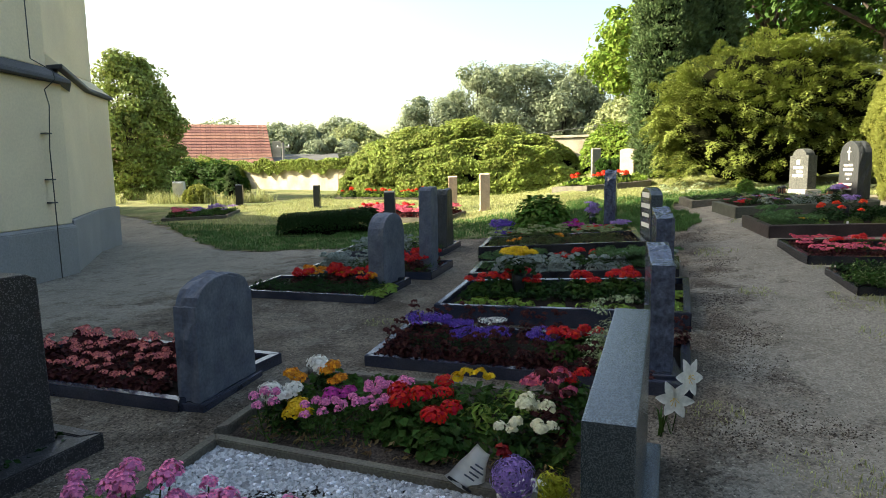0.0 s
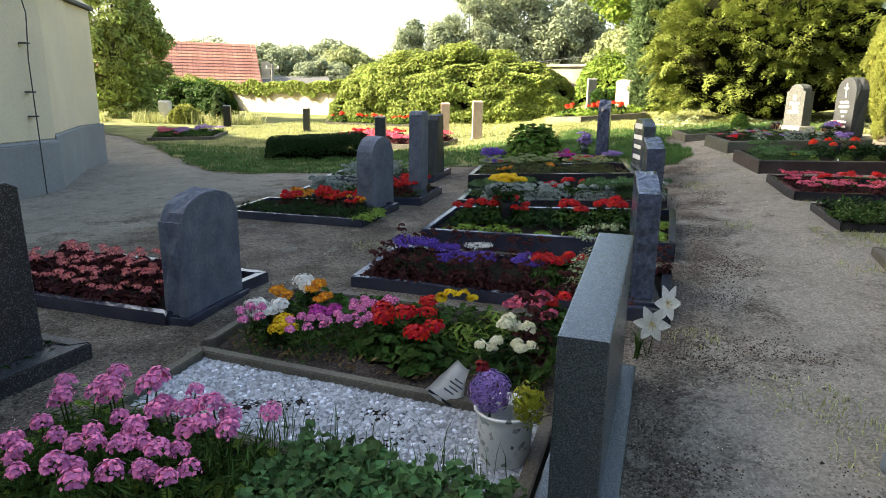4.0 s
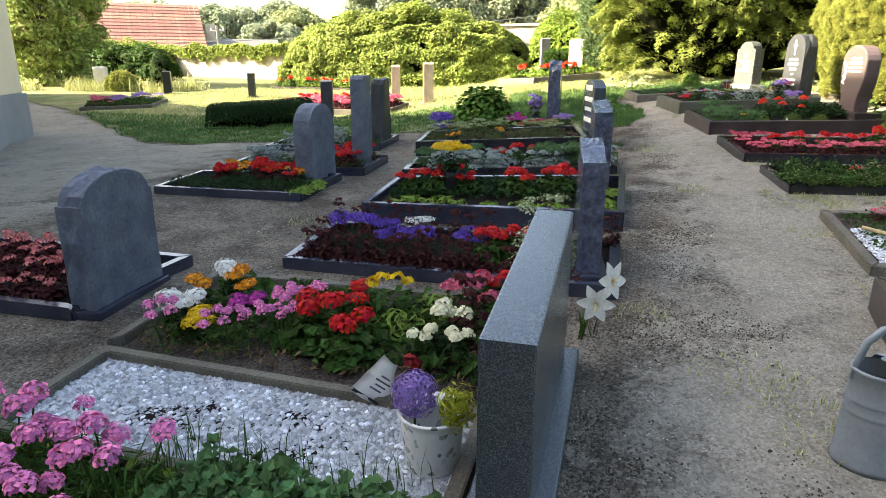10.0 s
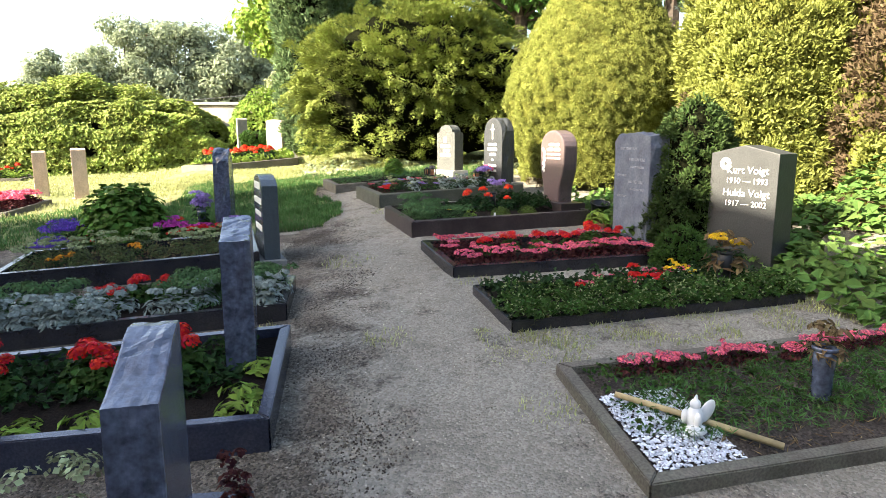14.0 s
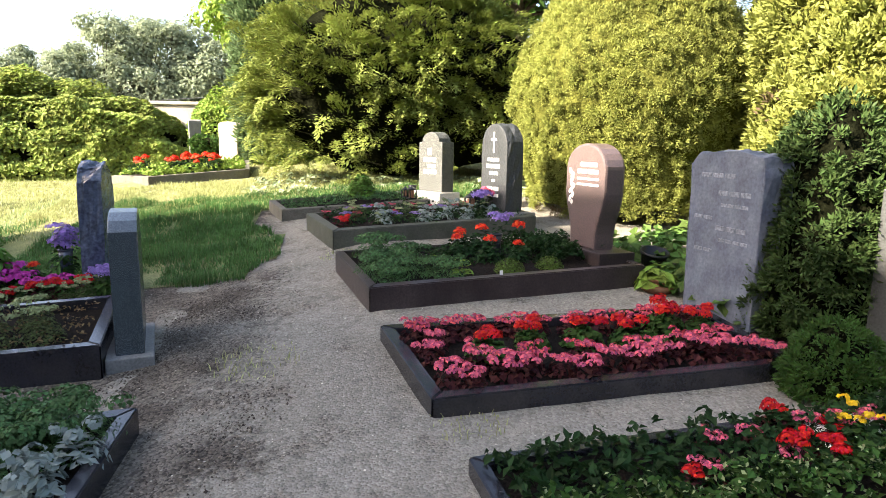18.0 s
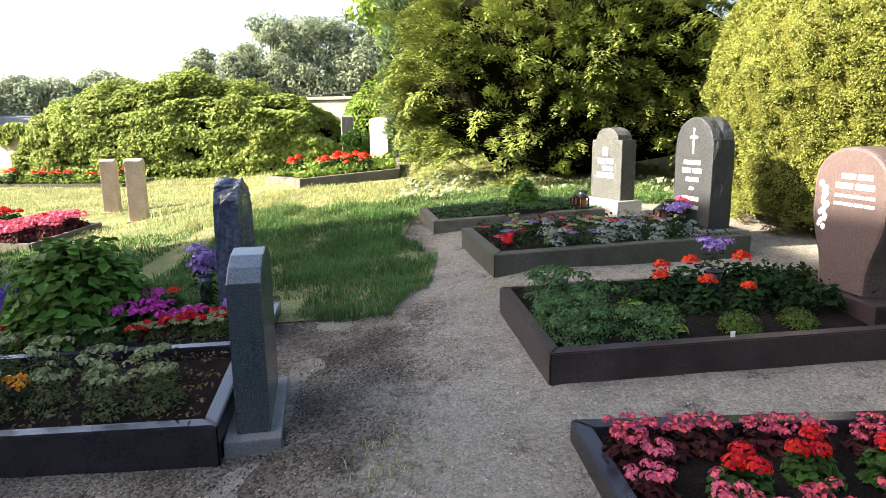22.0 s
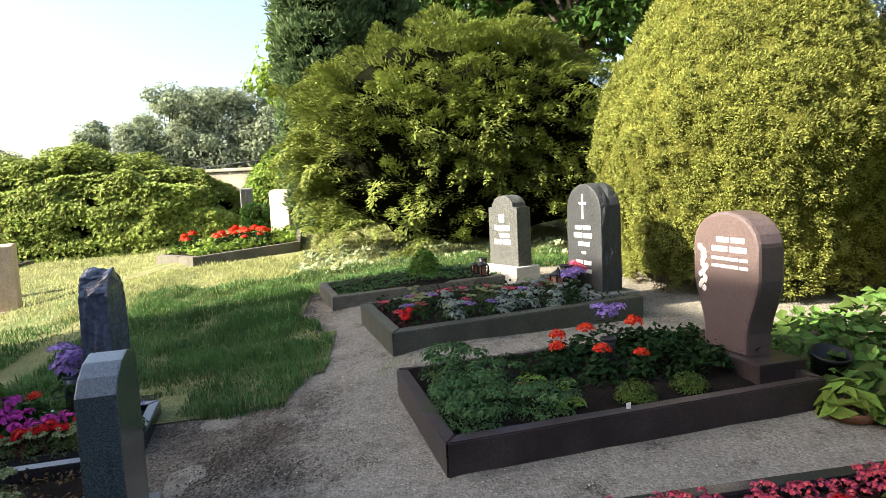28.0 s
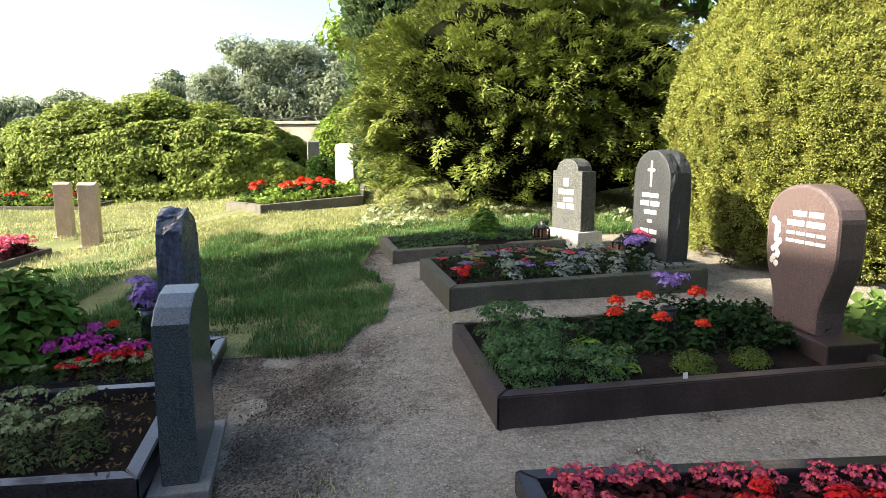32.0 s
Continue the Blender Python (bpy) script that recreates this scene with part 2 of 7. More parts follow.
def ground_material():
    """Trodden sand and gravel; where the mesh's "soil" share is high, brown gravelly earth."""
    m = bpy.data.materials.new("sandy_gravel")
    m.use_nodes = True
    N, L = m.node_tree.nodes, m.node_tree.links
    b = N["Principled BSDF"]
    co = N.new("ShaderNodeTexCoord").outputs["Object"]

    def tex(kind, scale, out, detail=None):
        n = N.new(kind)
        n.inputs["Scale"].default_value = scale
        if detail is not None:
            n.inputs["Detail"].default_value = detail
        L.new(co, n.inputs["Vector"])
        return n.outputs[out]

    def span(src, a, b_, c=0.0, d=1.0):
        r = N.new("ShaderNodeMapRange")
        for k, v in zip(("From Min", "From Max", "To Min", "To Max"), (a, b_, c, d)):
            r.inputs[k].default_value = v
        L.new(src, r.inputs["Value"])
        return r.outputs["Result"]

    def calc(op, a, c):
        x = N.new("ShaderNodeMath")
        x.operation = op
        for sock, v in zip(x.inputs, (a, c)):
            if isinstance(v, (int, float)):
                sock.default_value = v
            else:
                L.new(v, sock)
        return x.outputs[0]

    def blend(fac, a, c, kind="MIX"):
        x = N.new("ShaderNodeMix")
        x.data_type, x.blend_type = "RGBA", kind
        for sock, v in ((x.inputs[0], fac), (x.inputs[6], a), (x.inputs[7], c)):
            if isinstance(v, tuple):
                sock.default_value = (*v, 1)
            elif isinstance(v, (int, float)):
                sock.default_value = v
            else:
                L.new(v, sock)
        return x.outputs[2]

    soil = N.new("ShaderNodeAttribute")
    soil.attribute_name = "soil"
    ragged = calc("ADD", span(tex("ShaderNodeTexNoise", 3.2, "Fac", 6), .3, .7, -.55, .55), span(tex("ShaderNodeTexNoise", 22, "Fac", 3), .3, .7, -.3, .3))
    mask = span(calc("ADD", soil.outputs["Fac"], ragged), .2, .85)
    sand = blend(span(tex("ShaderNodeTexNoise", 1.3, "Fac", 6), .38, .66), (.245, .227, .187), (.205, .189, .155))
    earth = blend(span(tex("ShaderNodeTexNoise", 2.4, "Fac", 6), .35, .65), (.185, .16, .127), (.085, .072, .057))
    col = blend(mask, sand, earth)
    # dark scuffs and crumbs of earth, grains, and single pale stones
    scuff = calc("MULTIPLY", span(tex("ShaderNodeTexNoise", 7, "Fac", 8), .54, .61), span(tex("ShaderNodeTexNoise", 1.1, "Fac", 2), .38, .56))
    mottle = span(tex("ShaderNodeTexNoise", 16, "Fac", 6), .3, .7, .93, 1.07)
    col = blend(1.0, col, mottle, "MULTIPLY")
    col = blend(calc("MULTIPLY", scuff, .32), col, (.085, .072, .055))
    grain = N.new("ShaderNodeTexVoronoi")
    grain.inputs["Scale"].default_value = 88
    L.new(co, grain.inputs["Vector"])
    grey = span(grain.outputs["Color"], 0.1, .9, .38, 1.66)
    col = blend(span(mask, 0, 1, .45, 1.0), col, blend(1.0, col, grey, "MULTIPLY"))
    stones = N.new("ShaderNodeTexVoronoi")
    stones.inputs["Scale"].default_value = 44
    L.new(co, stones.inputs["Vector"])
    pale = calc("MULTIPLY", span(stones.outputs["Color"], .8, .84), span(stones.outputs["Distance"], .3, .2))
    col = blend(pale, col, (.42, .38, .31))
    L.new(col, b.inputs["Base Color"])
    b.inputs["Roughness"].default_value = .95
    b.inputs["Specular IOR Level"].default_value = .12
    height = calc("ADD", calc("MULTIPLY", grain.outputs["Distance"], -.6), calc("ADD", tex("ShaderNodeTexNoise", 28, "Fac", 5), calc("MULTIPLY", pale, .6)))
    bump = N.new("ShaderNodeBump")
    bump.inputs["Distance"].default_value = .02
    L.new(span(mask, 0, 1, .55, 1.0), bump.inputs["Strength"])
    L.new(height, bump.inputs["Height"])
    L.new(bump.outputs[0], b.inputs["Normal"])
    return m


SAND = ground_material()
LAWN_SOIL = material("lawn_soil", (0.095, 0.13, 0.045), rough=0.95, spec=.1, scale=2.0, amount=0.35, fine=60, fine_amount=0.4, bump=0.8, bump_scale=60, second=(0.2, 0.19, 0.09), second_scale=1.1)
GRANITE = material("grey_granite", (0.03, 0.043, 0.05), rough=0.26, spec=0.75, scale=3, amount=0.12, fine=160, fine_amount=0.3, bump=0.05, bump_scale=150, speckle=(0.085, 0.107, 0.12), speckle_scale=320, speckle_cut=0.55)
GRANITE_DARK = material("dark_granite", (0.022, 0.022, 0.025), rough=0.4, spec=0.5, scale=4, amount=0.15, fine=120, fine_amount=0.3, bump=0.12, bump_scale=130, speckle=(0.14, 0.14, 0.15), speckle_scale=190, speckle_cut=0.75)
STONE_BLUE = material("blue_grey_stone", (0.15, 0.165, 0.195), rough=0.6, spec=0.35, scale=5, amount=0.18, fine=45, fine_amount=0.2, bump=0.15, bump_scale=60, second=(0.075, 0.09, 0.125), second_scale=7)
STONE_VEIN = material("veined_blue_stone", (0.022, 0.029, 0.052), rough=0.22, spec=0.8, scale=7, amount=0.3, fine=40, fine_amount=0.35, bump=0.14, bump_scale=50, second=(0.085, 0.105, 0.155), second_scale=22, second_mix=0.3)
STONE_MID = material("mid_grey_stone", (0.042, 0.044, 0.042), rough=0.5, spec=0.4, scale=5, amount=0.2, fine=90, fine_amount=0.3, bump=0.15)
STONE_LIGHT = material("light_grey_stone", (0.18, 0.18, 0.172), rough=0.7, scale=6, amount=0.15, fine=70, fine_amount=0.2, bump=0.15)
STONE_PALE = material("pale_limestone", (0.62, 0.58, 0.50), rough=0.8, scale=5, amount=0.12, fine=60, fine_amount=0.15, bump=0.15)
STONE_RED = material("red_brown_granite", (0.088, 0.066, 0.064), rough=0.3, spec=0.5, scale=5, amount=0.15, fine=150, fine_amount=0.3, bump=0.04, speckle=(0.16, 0.11, 0.1), speckle_scale=230)
STONE_PINK = material("pinkish_sandstone", (0.55, 0.40, 0.30), rough=0.7, scale=5, amount=0.15, fine=70, fine_amount=0.2, bump=0.12)
STONE_CHARCOAL = material("charcoal_stone", (0.036, 0.039, 0.04), rough=0.5, spec=0.4, scale=6, amount=0.2, fine=60, fine_amount=0.3, bump=0.4, bump_scale=45)
STONE_SPECK = material("speckled_grey_stone", (0.05, 0.054, 0.05), rough=0.5, spec=0.4, scale=5, amount=0.25, fine=90, fine_amount=0.4, bump=0.2, speckle=(0.14, 0.14, 0.125), speckle_scale=160, speckle_cut=.6)
ENGRAVED = material("worn_engraving", (0.2, 0.215, 0.24), rough=0.8, spec=0.2, scale=12, amount=0.3, fine=60, fine_amount=0.4, bump=0)
STONE_CREAM = material("cream_sandstone", (0.44, 0.39, 0.3), rough=0.85, scale=5, amount=0.2, fine=60, fine_amount=0.2, bump=0.2)
KERB_DARK = material("dark_kerb", (0.012, 0.013, 0.02), rough=0.22, spec=0.6, scale=4, amount=0.25, fine=90, fine_amount=0.25, bump=0.05, second=(0.03, 0.028, 0.03), second_scale=5)
KERB_BLUE = material("blue_grey_kerb", (0.021, 0.026, 0.048), rough=0.22, spec=0.7, scale=4, amount=0.25, fine=90, fine_amount=0.25, bump=0.06, second=(0.042, 0.046, 0.064), second_scale=5)
KERB_BROWN = material("brown_kerb", (0.032, 0.023, 0.023), rough=0.35, spec=0.4, scale=4, amount=0.25, fine=80, fine_amount=0.25, bump=0.1, second=(0.05, 0.038, 0.036), second_scale=4)
KERB_MOSS = material("mossy_granite_kerb", (0.075, 0.075, 0.06), rough=0.6, spec=0.35, scale=4, amount=0.25, fine=90, fine_amount=0.3, bump=0.1, second=(0.05, 0.055, 0.035), second_scale=6)
KERB_GREY = material("weathered_kerb", (0.115, 0.1, 0.082), rough=0.8, scale=4, amount=0.3, fine=80, fine_amount=0.3, bump=0.25, second=(0.10, 0.10, 0.075), second_scale=5)
PLASTER = material("cream_plaster", (0.72, 0.63, 0.45), rough=0.9, spec=0.2, scale=0.8, amount=0.08, fine=30, fine_amount=0.05, bump=0.1, bump_scale=60, second=(0.64, 0.56, 0.41), second_scale=0.5)
PLINTH = material("grey_plinth_paint", (0.25, 0.255, 0.26), rough=0.9, spec=0.2, scale=1.2, amount=0.14, fine=40, fine_amount=0.1, bump=0.15)
ROOF_RED = material("red_roof_tile", (0.34, 0.16, 0.12), rough=0.85, scale=2.0, amount=0.25, fine=20, fine_amount=0.2, bump=0.1, obj=0.18)
SLATE = material("slate", (0.06, 0.063, 0.07), rough=0.6, scale=4, amount=0.2, fine=50, fine_amount=0.2, bump=0.15)
BARK = material("bark", (0.06, 0.048, 0.038), rough=0.95, scale=8, amount=0.35, fine=60, fine_amount=0.35, bump=0.7)
WALL_OLD = material("old_rendered_wall", (0.55, 0.49, 0.38), rough=0.95, scale=1.2, amount=0.2, fine=20, fine_amount=0.15, bump=0.4, second=(0.3, 0.27, 0.2), second_scale=1.3)
ZINC = material("zinc", (0.2, 0.24, 0.27), rough=0.5, spec=0.5, scale=9, amount=0.12, fine=60, fine_amount=0.08, bump=0.03, metal=0.25)
WHITE = material("white_paint", (0.8, 0.8, 0.78), rough=0.5, scale=8, amount=0.05, fine=40, fine_amount=0.05, bump=0.05)
GOLD_WHITE = material("inlaid_letters", (0.85, 0.83, 0.76), rough=0.45, scale=8, amount=0.04, fine=40, fine_amount=0.04, bump=0)
BLACK = material("black_plastic", (0.015, 0.016, 0.018), rough=0.4, scale=8, amount=0.1, fine=40, fine_amount=0.1, bump=0)
PEBBLE = material("white_pebble", (0.50, 0.53, 0.57), rough=0.6, scale=3, amount=0.1, fine=60, fine_amount=0.1, bump=0.1, island=0.45, obj=0.4)
GRAVEL = material("gravel_grains", (0.40, 0.36, 0.29), rough=0.9, scale=3, amount=0.1, fine=60, fine_amount=0.1, bump=0, island=0.75)
CRUMB = material("earth_crumb", (0.085, 0.07, 0.055), rough=1.0, spec=.1, bump=0, island=0.5)
TERRACOTTA = material("terracotta", (0.3, 0.14, 0.08), rough=0.85, scale=6, amount=0.15, fine=60, fine_amount=0.15, bump=0.1)

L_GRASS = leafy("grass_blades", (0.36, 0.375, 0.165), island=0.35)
L_DARK = leafy("dark_leaf", (0.022, 0.05, 0.016))
L_MID = leafy("mid_green_leaf", (0.048, 0.10, 0.022))
L_FRESH = leafy("fresh_green_leaf", (0.17, 0.25, 0.045))
L_YEW = leafy("conifer_green", (0.22, 0.265, 0.066), island=0.3, translucent=.2)
L_THUJA = leafy("yellow_green_scale_leaf", (0.212, 0.234, 0.058), island=0.16)
L_THUJA_BROWN = leafy("browned_scale_leaf", (0.11, 0.08, 0.045), island=0.3)
L_YEW_DARK = leafy("dark_yew_needle", (0.045, 0.075, 0.022), island=0.3, translucent=.1)
L_CYPRESS = leafy("cypress_green", (0.10, 0.15, 0.065), island=0.3)
L_IVY = leafy("ivy_leaf", (0.23, 0.285, 0.07), island=0.35)
# Distance haze is mixed into this pale, even leaf colour.
L_FAR = leafy("hazed_tree_leaf", (0.235, 0.28, 0.18), island=0.1, translucent=.4)
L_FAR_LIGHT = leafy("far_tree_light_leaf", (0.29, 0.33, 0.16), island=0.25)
L_JUNIPER = leafy("creeping_juniper_needle", (0.075, 0.145, 0.055), island=0.4)
L_SILVER = leafy("silver_leaf", (0.26, 0.31, 0.28), island=0.25)
L_WINE = leafy("wine_red_leaf", (0.07, 0.02, 0.021), island=0.5)
L_TIP = leafy("pale_shoot_tip", (0.27, 0.31, 0.15), island=0.4)
L_CREAM_DULL = leafy("cream_edged_small_leaf", (0.30, 0.35, 0.2), island=0.65)
L_HEATH = leafy("dry_brown_leaf", (0.17, 0.12, 0.06), island=0.4)
P_RED = petal("red_petal", (0.55, 0.006, 0.008))
P_ORANGE = petal("orange_red_petal", (0.72, 0.05, 0.012))
P_PINK = petal("pink_petal", (0.62, 0.12, 0.2), island=0.45)
P_ROSE = petal("deep_rose_petal", (0.52, 0.075, 0.14), island=0.6)
P_MAGENTA = petal("magenta_petal", (0.5, 0.05, 0.33), island=0.35)
P_LILAC = petal("lilac_pink_petal", (0.74, 0.22, 0.45), island=0.5)
P_SALMON = petal("salmon_pink_petal", (0.62, 0.17, 0.17), island=0.4)
P_CREAM = petal("cream_petal", (0.8, 0.78, 0.55), island=0.1)
P_VIOLET = petal("violet_petal", (0.10, 0.05, 0.36), island=0.6)
P_MAUVE = petal("mauve_petal", (0.3, 0.2, 0.5), island=0.3)
P_WHITE = petal("white_petal", (0.82, 0.82, 0.76), island=0.08)
P_YELLOW = petal("yellow_petal", (0.75, 0.5, 0.02), island=0.15)
P_GOLD = petal("orange_yellow_petal", (0.72, 0.28, 0.02), island=0.3)


# ---------- leaves ----------
def basis(normals):
    """Two unit vectors across each normal, turned at random."""
    r = rng.normal(size=normals.shape)
    u = np.cross(normals, r)
    u /= np.linalg.norm(u, axis=1, keepdims=True) + 1e-9
    v = np.cross(normals, u)
    return u, v


def leaf_mesh(name, pts, normals, length, width, mat, parent=None, fold=0.25, vary=0.35):
    """Small pointed leaves (a folded diamond of two triangles each) at points, facing normals."""
    n = len(pts)
    normals = normals / (np.linalg.norm(normals, axis=1, keepdims=True) + 1e-9)
    u, v = basis(normals)
    s = (1 + vary * rng.uniform(-1, 1, n))[:, None]
    a = pts - u * length * s / 2
    b = pts + v * width * s / 2 + normals * fold * width * s
    c = pts + u * length * s / 2
    d = pts - v * width * s / 2 + normals * fold * width * s
    verts = np.stack([a, b, c, d], 1).reshape(-1, 3)
    i = np.arange(n)[:, None] * 4
    return raw(name, verts, i + np.array([[0, 1, 2, 3]]), mat, parent)


def needles(name, pts, along, normals, length, width, mat, parent=None, vary=0.35):
    """Narrow leaves lying along given directions, their faces turned to normals."""
    n = len(pts)
    along = along / (np.linalg.norm(along, axis=1, keepdims=True) + 1e-9)
    side = np.cross(along, normals)
    side /= np.linalg.norm(side, axis=1, keepdims=True) + 1e-9
    s = (1 + vary * rng.uniform(-1, 1, n))[:, None]
    a, c = pts - along * length * s * .4, pts + along * length * s * .6
    b, d = pts + side * width * s / 2, pts - side * width * s / 2
    i = np.arange(n)[:, None] * 4
    return raw(name, np.stack([a, b, c, d], 1).reshape(-1, 3), i + np.array([[0, 1, 2, 3]]), mat, parent)


def blades(name, pts, height, width, mat, parent=None, lean=0.5, up=None):
    """Narrow blades rising from points: one bent strip of two triangles and a tip."""
    n = len(pts)
    h = (height * rng.uniform(0.5, 1.3, n))[:, None]
    a = rng.uniform(0, 2 * np.pi, n)
    side = np.stack([np.cos(a), np.sin(a), 0 * a], 1) * width / 2
    out = np.stack([-np.sin(a), np.cos(a), 0 * a], 1)
    tilt = (lean * rng.uniform(0.1, 1, n))[:, None]
    z = np.array([[0, 0, 1.0]])
    mid = pts + z * h * 0.6 + out * h * tilt * 0.35
    tip = pts + z * h * (1 - 0.3 * tilt) + out * h * tilt
    verts = np.stack([pts - side, pts + side, mid + side * 0.8, mid - side * 0.8, tip], 1).reshape(-1, 3)
    i = np.arange(n)[:, None] * 5
    f = np.concatenate([i + np.array([[0, 1, 2]]), i + np.array([[0, 2, 3]]), i + np.array([[3, 2, 4]])])
    return raw(name, verts, f, mat, parent)


def ball(n, squash=1.0):
    """n random unit directions, flattened."""
    p = rng.normal(size=(n, 3))
    p /= np.linalg.norm(p, axis=1, keepdims=True)
    p[:, 2] *= squash
    return p

# Bodies inside crowns and hedges; shade between the leaves is in their dark colour.
CORE_GREEN = material("shaded_scale_leaf", (0.085, 0.09, 0.02), rough=1.0, spec=0.0, scale=7, amount=.35, fine=60, fine_amount=.55, bump=1.0, bump_scale=55)
CORE = material("inner_crown_shade", (0.007, 0.008, 0.004), rough=1.0, spec=0.0, scale=9, amount=.5, fine=40, fine_amount=.5, bump=1.0, bump_scale=30)
L_BLUE = leafy("blue_grey_needle", (0.16, 0.22, 0.2), island=0.3)
# Lush grass for shaded ground: the shade is put into this darker green.
L_LUSH_SHADE = leafy("lush_shade_grass", (0.075, 0.155, 0.045), island=0.35)

# ---------- ground ----------
def terrain(name, x0, x1, y0, y1, step, mat, lift=0.0, inside=None, label=""):
    """A sheet that follows the ground; inside(x, y) limits it."""
    xs, ys = np.arange(x0, x1 + step / 2, step), np.arange(y0, y1 + step / 2, step)
    ids, verts, faces = {}, [], []
    for j, y in enumerate(ys):
        for i, x in enumerate(xs):
            ids[i, j] = len(verts)
            verts.append((x, y, ground(x, y) + lift + 0.006 * noise.noise((x * 2.3, y * 2.3, 0)) + 0.004 * noise.noise((x * 6, y * 6, 5))))
    for j in range(len(ys) - 1):
        for i in range(len(xs) - 1):
            if inside is None or inside((xs[i] + xs[i + 1]) / 2, (ys[j] + ys[j + 1]) / 2):
                faces.append((ids[i, j], ids[i + 1, j], ids[i + 1, j + 1], ids[i, j + 1]))
    ob = raw(name, verts, faces, mat, smooth_on=True)
    return tagged(ob, label, name, kind="structure")


def edges_spaced(bounds):
    """Grid lines: fine near the walk, coarse far out."""
    near = np.arange(-16, 16.01, 0.4)
    far = np.array([20, 26, 34, 45, 60, 100, 200, 500, 1500, 3000.0])
    return np.concatenate([-far[::-1], near, far]) + bounds


gx, gy = edges_spaced(0.0), edges_spaced(12.0)
gverts = [(x, y, ground(x, y)) for y in gy for x in gx]
nx = len(gx)
gfaces = [(j * nx + i, j * nx + i + 1, (j + 1) * nx + i + 1, (j + 1) * nx + i) for j in range(len(gy) - 1) for i in range(nx - 1)]
tagged(raw("ground", gverts, gfaces, SAND, smooth_on=True), "pale trodden sandy gravel ground between the graves", "ground", kind="structure")


def is_lawn(x, y):
    """Where the grass grows."""
    edge = 0.22 * noise.noise((x * 0.9, y * 0.9, 3)) + 0.12 * noise.noise((x * 3.1, y * 3.1, 7))
    near = interp(x, [(-40, 30), (-16, 15), (-12.8, 13.4), (-8, 9.9), (-5.2, 10), (-3.3, 10.8), (-2.9, 10.9), (-.8, 10.9), (-.7, 10.4), (.3, 10.4), (.5, 11)])
    right = interp(y, [(10.4, .25), (10.96, .40), (11.6, .3), (12.7, -.07), (13.25, 0), (13.45, 7)])
    return y > near + edge and x < right + edge * .5


def soil_share(x, y):
    """How far the ground is brown gravelly soil (1) and not trodden pale sand (0)."""
    edge = .25 * noise.noise((x * 1.1, y * 1.1, 11))
    right = interp(y, [(-3, -.3), (1.5, .15), (3.5, .5), (5, .58), (6.5, .5), (8.5, .5), (9.5, .5), (10.6, .3)])
    left = interp(y, [(-3, -6), (3, -5.6), (6, -5.4), (9, -5.5), (10.6, -5.5)])
    return max(0.0, min(1.0, .5 + (right + edge - x) / .8)) * max(0.0, min(1.0, .5 + (x - left - edge * 3) / 1.6))


path_sheet = terrain("trodden_ground", -7, 4.6, -3, 14, 0.1, SAND, 0.006, None, "trodden sandy path turning to brown gravel beside the graves")
share = path_sheet.data.attributes.new("soil", "FLOAT", "POINT")
share.data.foreach_set("value", [soil_share(v.co.x, v.co.y) for v in path_sheet.data.vertices])
tagged(terrain("lawn", -40, 7, 9.6, 40, 0.2, LAWN_SOIL, 0.016, is_lawn), "uneven lawn of rough grass, sunlit towards the back", kind="structure")

# ---------- church corner, house, wall ----------
church = thing("church", -9.0, 6.0, 0, "cream plastered church corner with grey painted plinth and stepped buttress", "building")


def storey(name, plan, z0, z1, mat, grow=0.0, slope=0.0, label=""):
    """A prism over a plan polygon, its outline pushed out by grow at the foot and by grow - slope at the head."""
    def pushed(d):
        out = []
        for k, p in enumerate(plan):
            p, a, b = Vector(p), Vector(plan[k - 1]), Vector(plan[(k + 1) % len(plan)])
            e0, e1 = (p - a).normalized(), (b - p).normalized()
            n = (Vector((e0.y, -e0.x)) + Vector((e1.y, -e1.x))).normalized()
            out.append(p + n * d / max(.4, n.dot(Vector((e0.y, -e0.x)))))
        return out
    bm = bmesh.new()
    lo = [bm.verts.new((p.x + 9, p.y - 6, z0)) for p in pushed(grow)]
    hi = [bm.verts.new((p.x + 9, p.y - 6, z1)) for p in pushed(grow - slope)]
    bm.faces.new(lo[::-1]), bm.faces.new(hi)
    for k in range(len(plan)):
        m = (k + 1) % len(plan)
        bm.faces.new((lo[k], lo[m], hi[m], hi[k]))
    bmesh.ops.recalc_face_normals(bm, faces=bm.faces[:])
    bmesh.ops.bevel(bm, geom=bm.edges[:], offset=0.012, segments=1, affect="EDGES")
    return part(name, bm, mat, church, label)


CHOIR = [(-9.3, 1.0), (-8.2, 5.85), (-8.62, 7.2), (-12.0, 9.9), (-14.0, 6.0), (-14.0, 1.0)]
BUTTRESS = [(-8.72, 7.26), (-10.6, 9.36), (-11.3, 10.5), (-13.0, 10.5), (-12.4, 7.26)]
storey("plinth", CHOIR, -.3, .74, PLINTH, .05, label="grey painted plinth")
storey("plinth_slope", CHOIR, .742, .79, PLINTH, .05, .05)
storey("wall", CHOIR, .792, 2.86, PLASTER)
storey("sill", CHOIR, 2.862, 2.93, SLATE, .14, .01, "projecting dark slate sill")
storey("sill_slope", CHOIR, 2.932, 3.1, SLATE, .11, .27, "sloping slate course")
storey("upper_wall", CHOIR, 3.102, 8.6, PLASTER, -.17)
storey("buttress_plinth", BUTTRESS, -.3, .84, PLINTH, .06)
storey("buttress", BUTTRESS, .842, 3.08, PLASTER)
storey("coping", BUTTRESS, 3.082, 3.15, SLATE, .09, .0, "dark slate coping")
storey("coping_slope", BUTTRESS, 3.152, 3.42, PLASTER, .05, .3)
storey("upper_buttress", BUTTRESS, 3.422, 7.8, PLASTER, -.25)
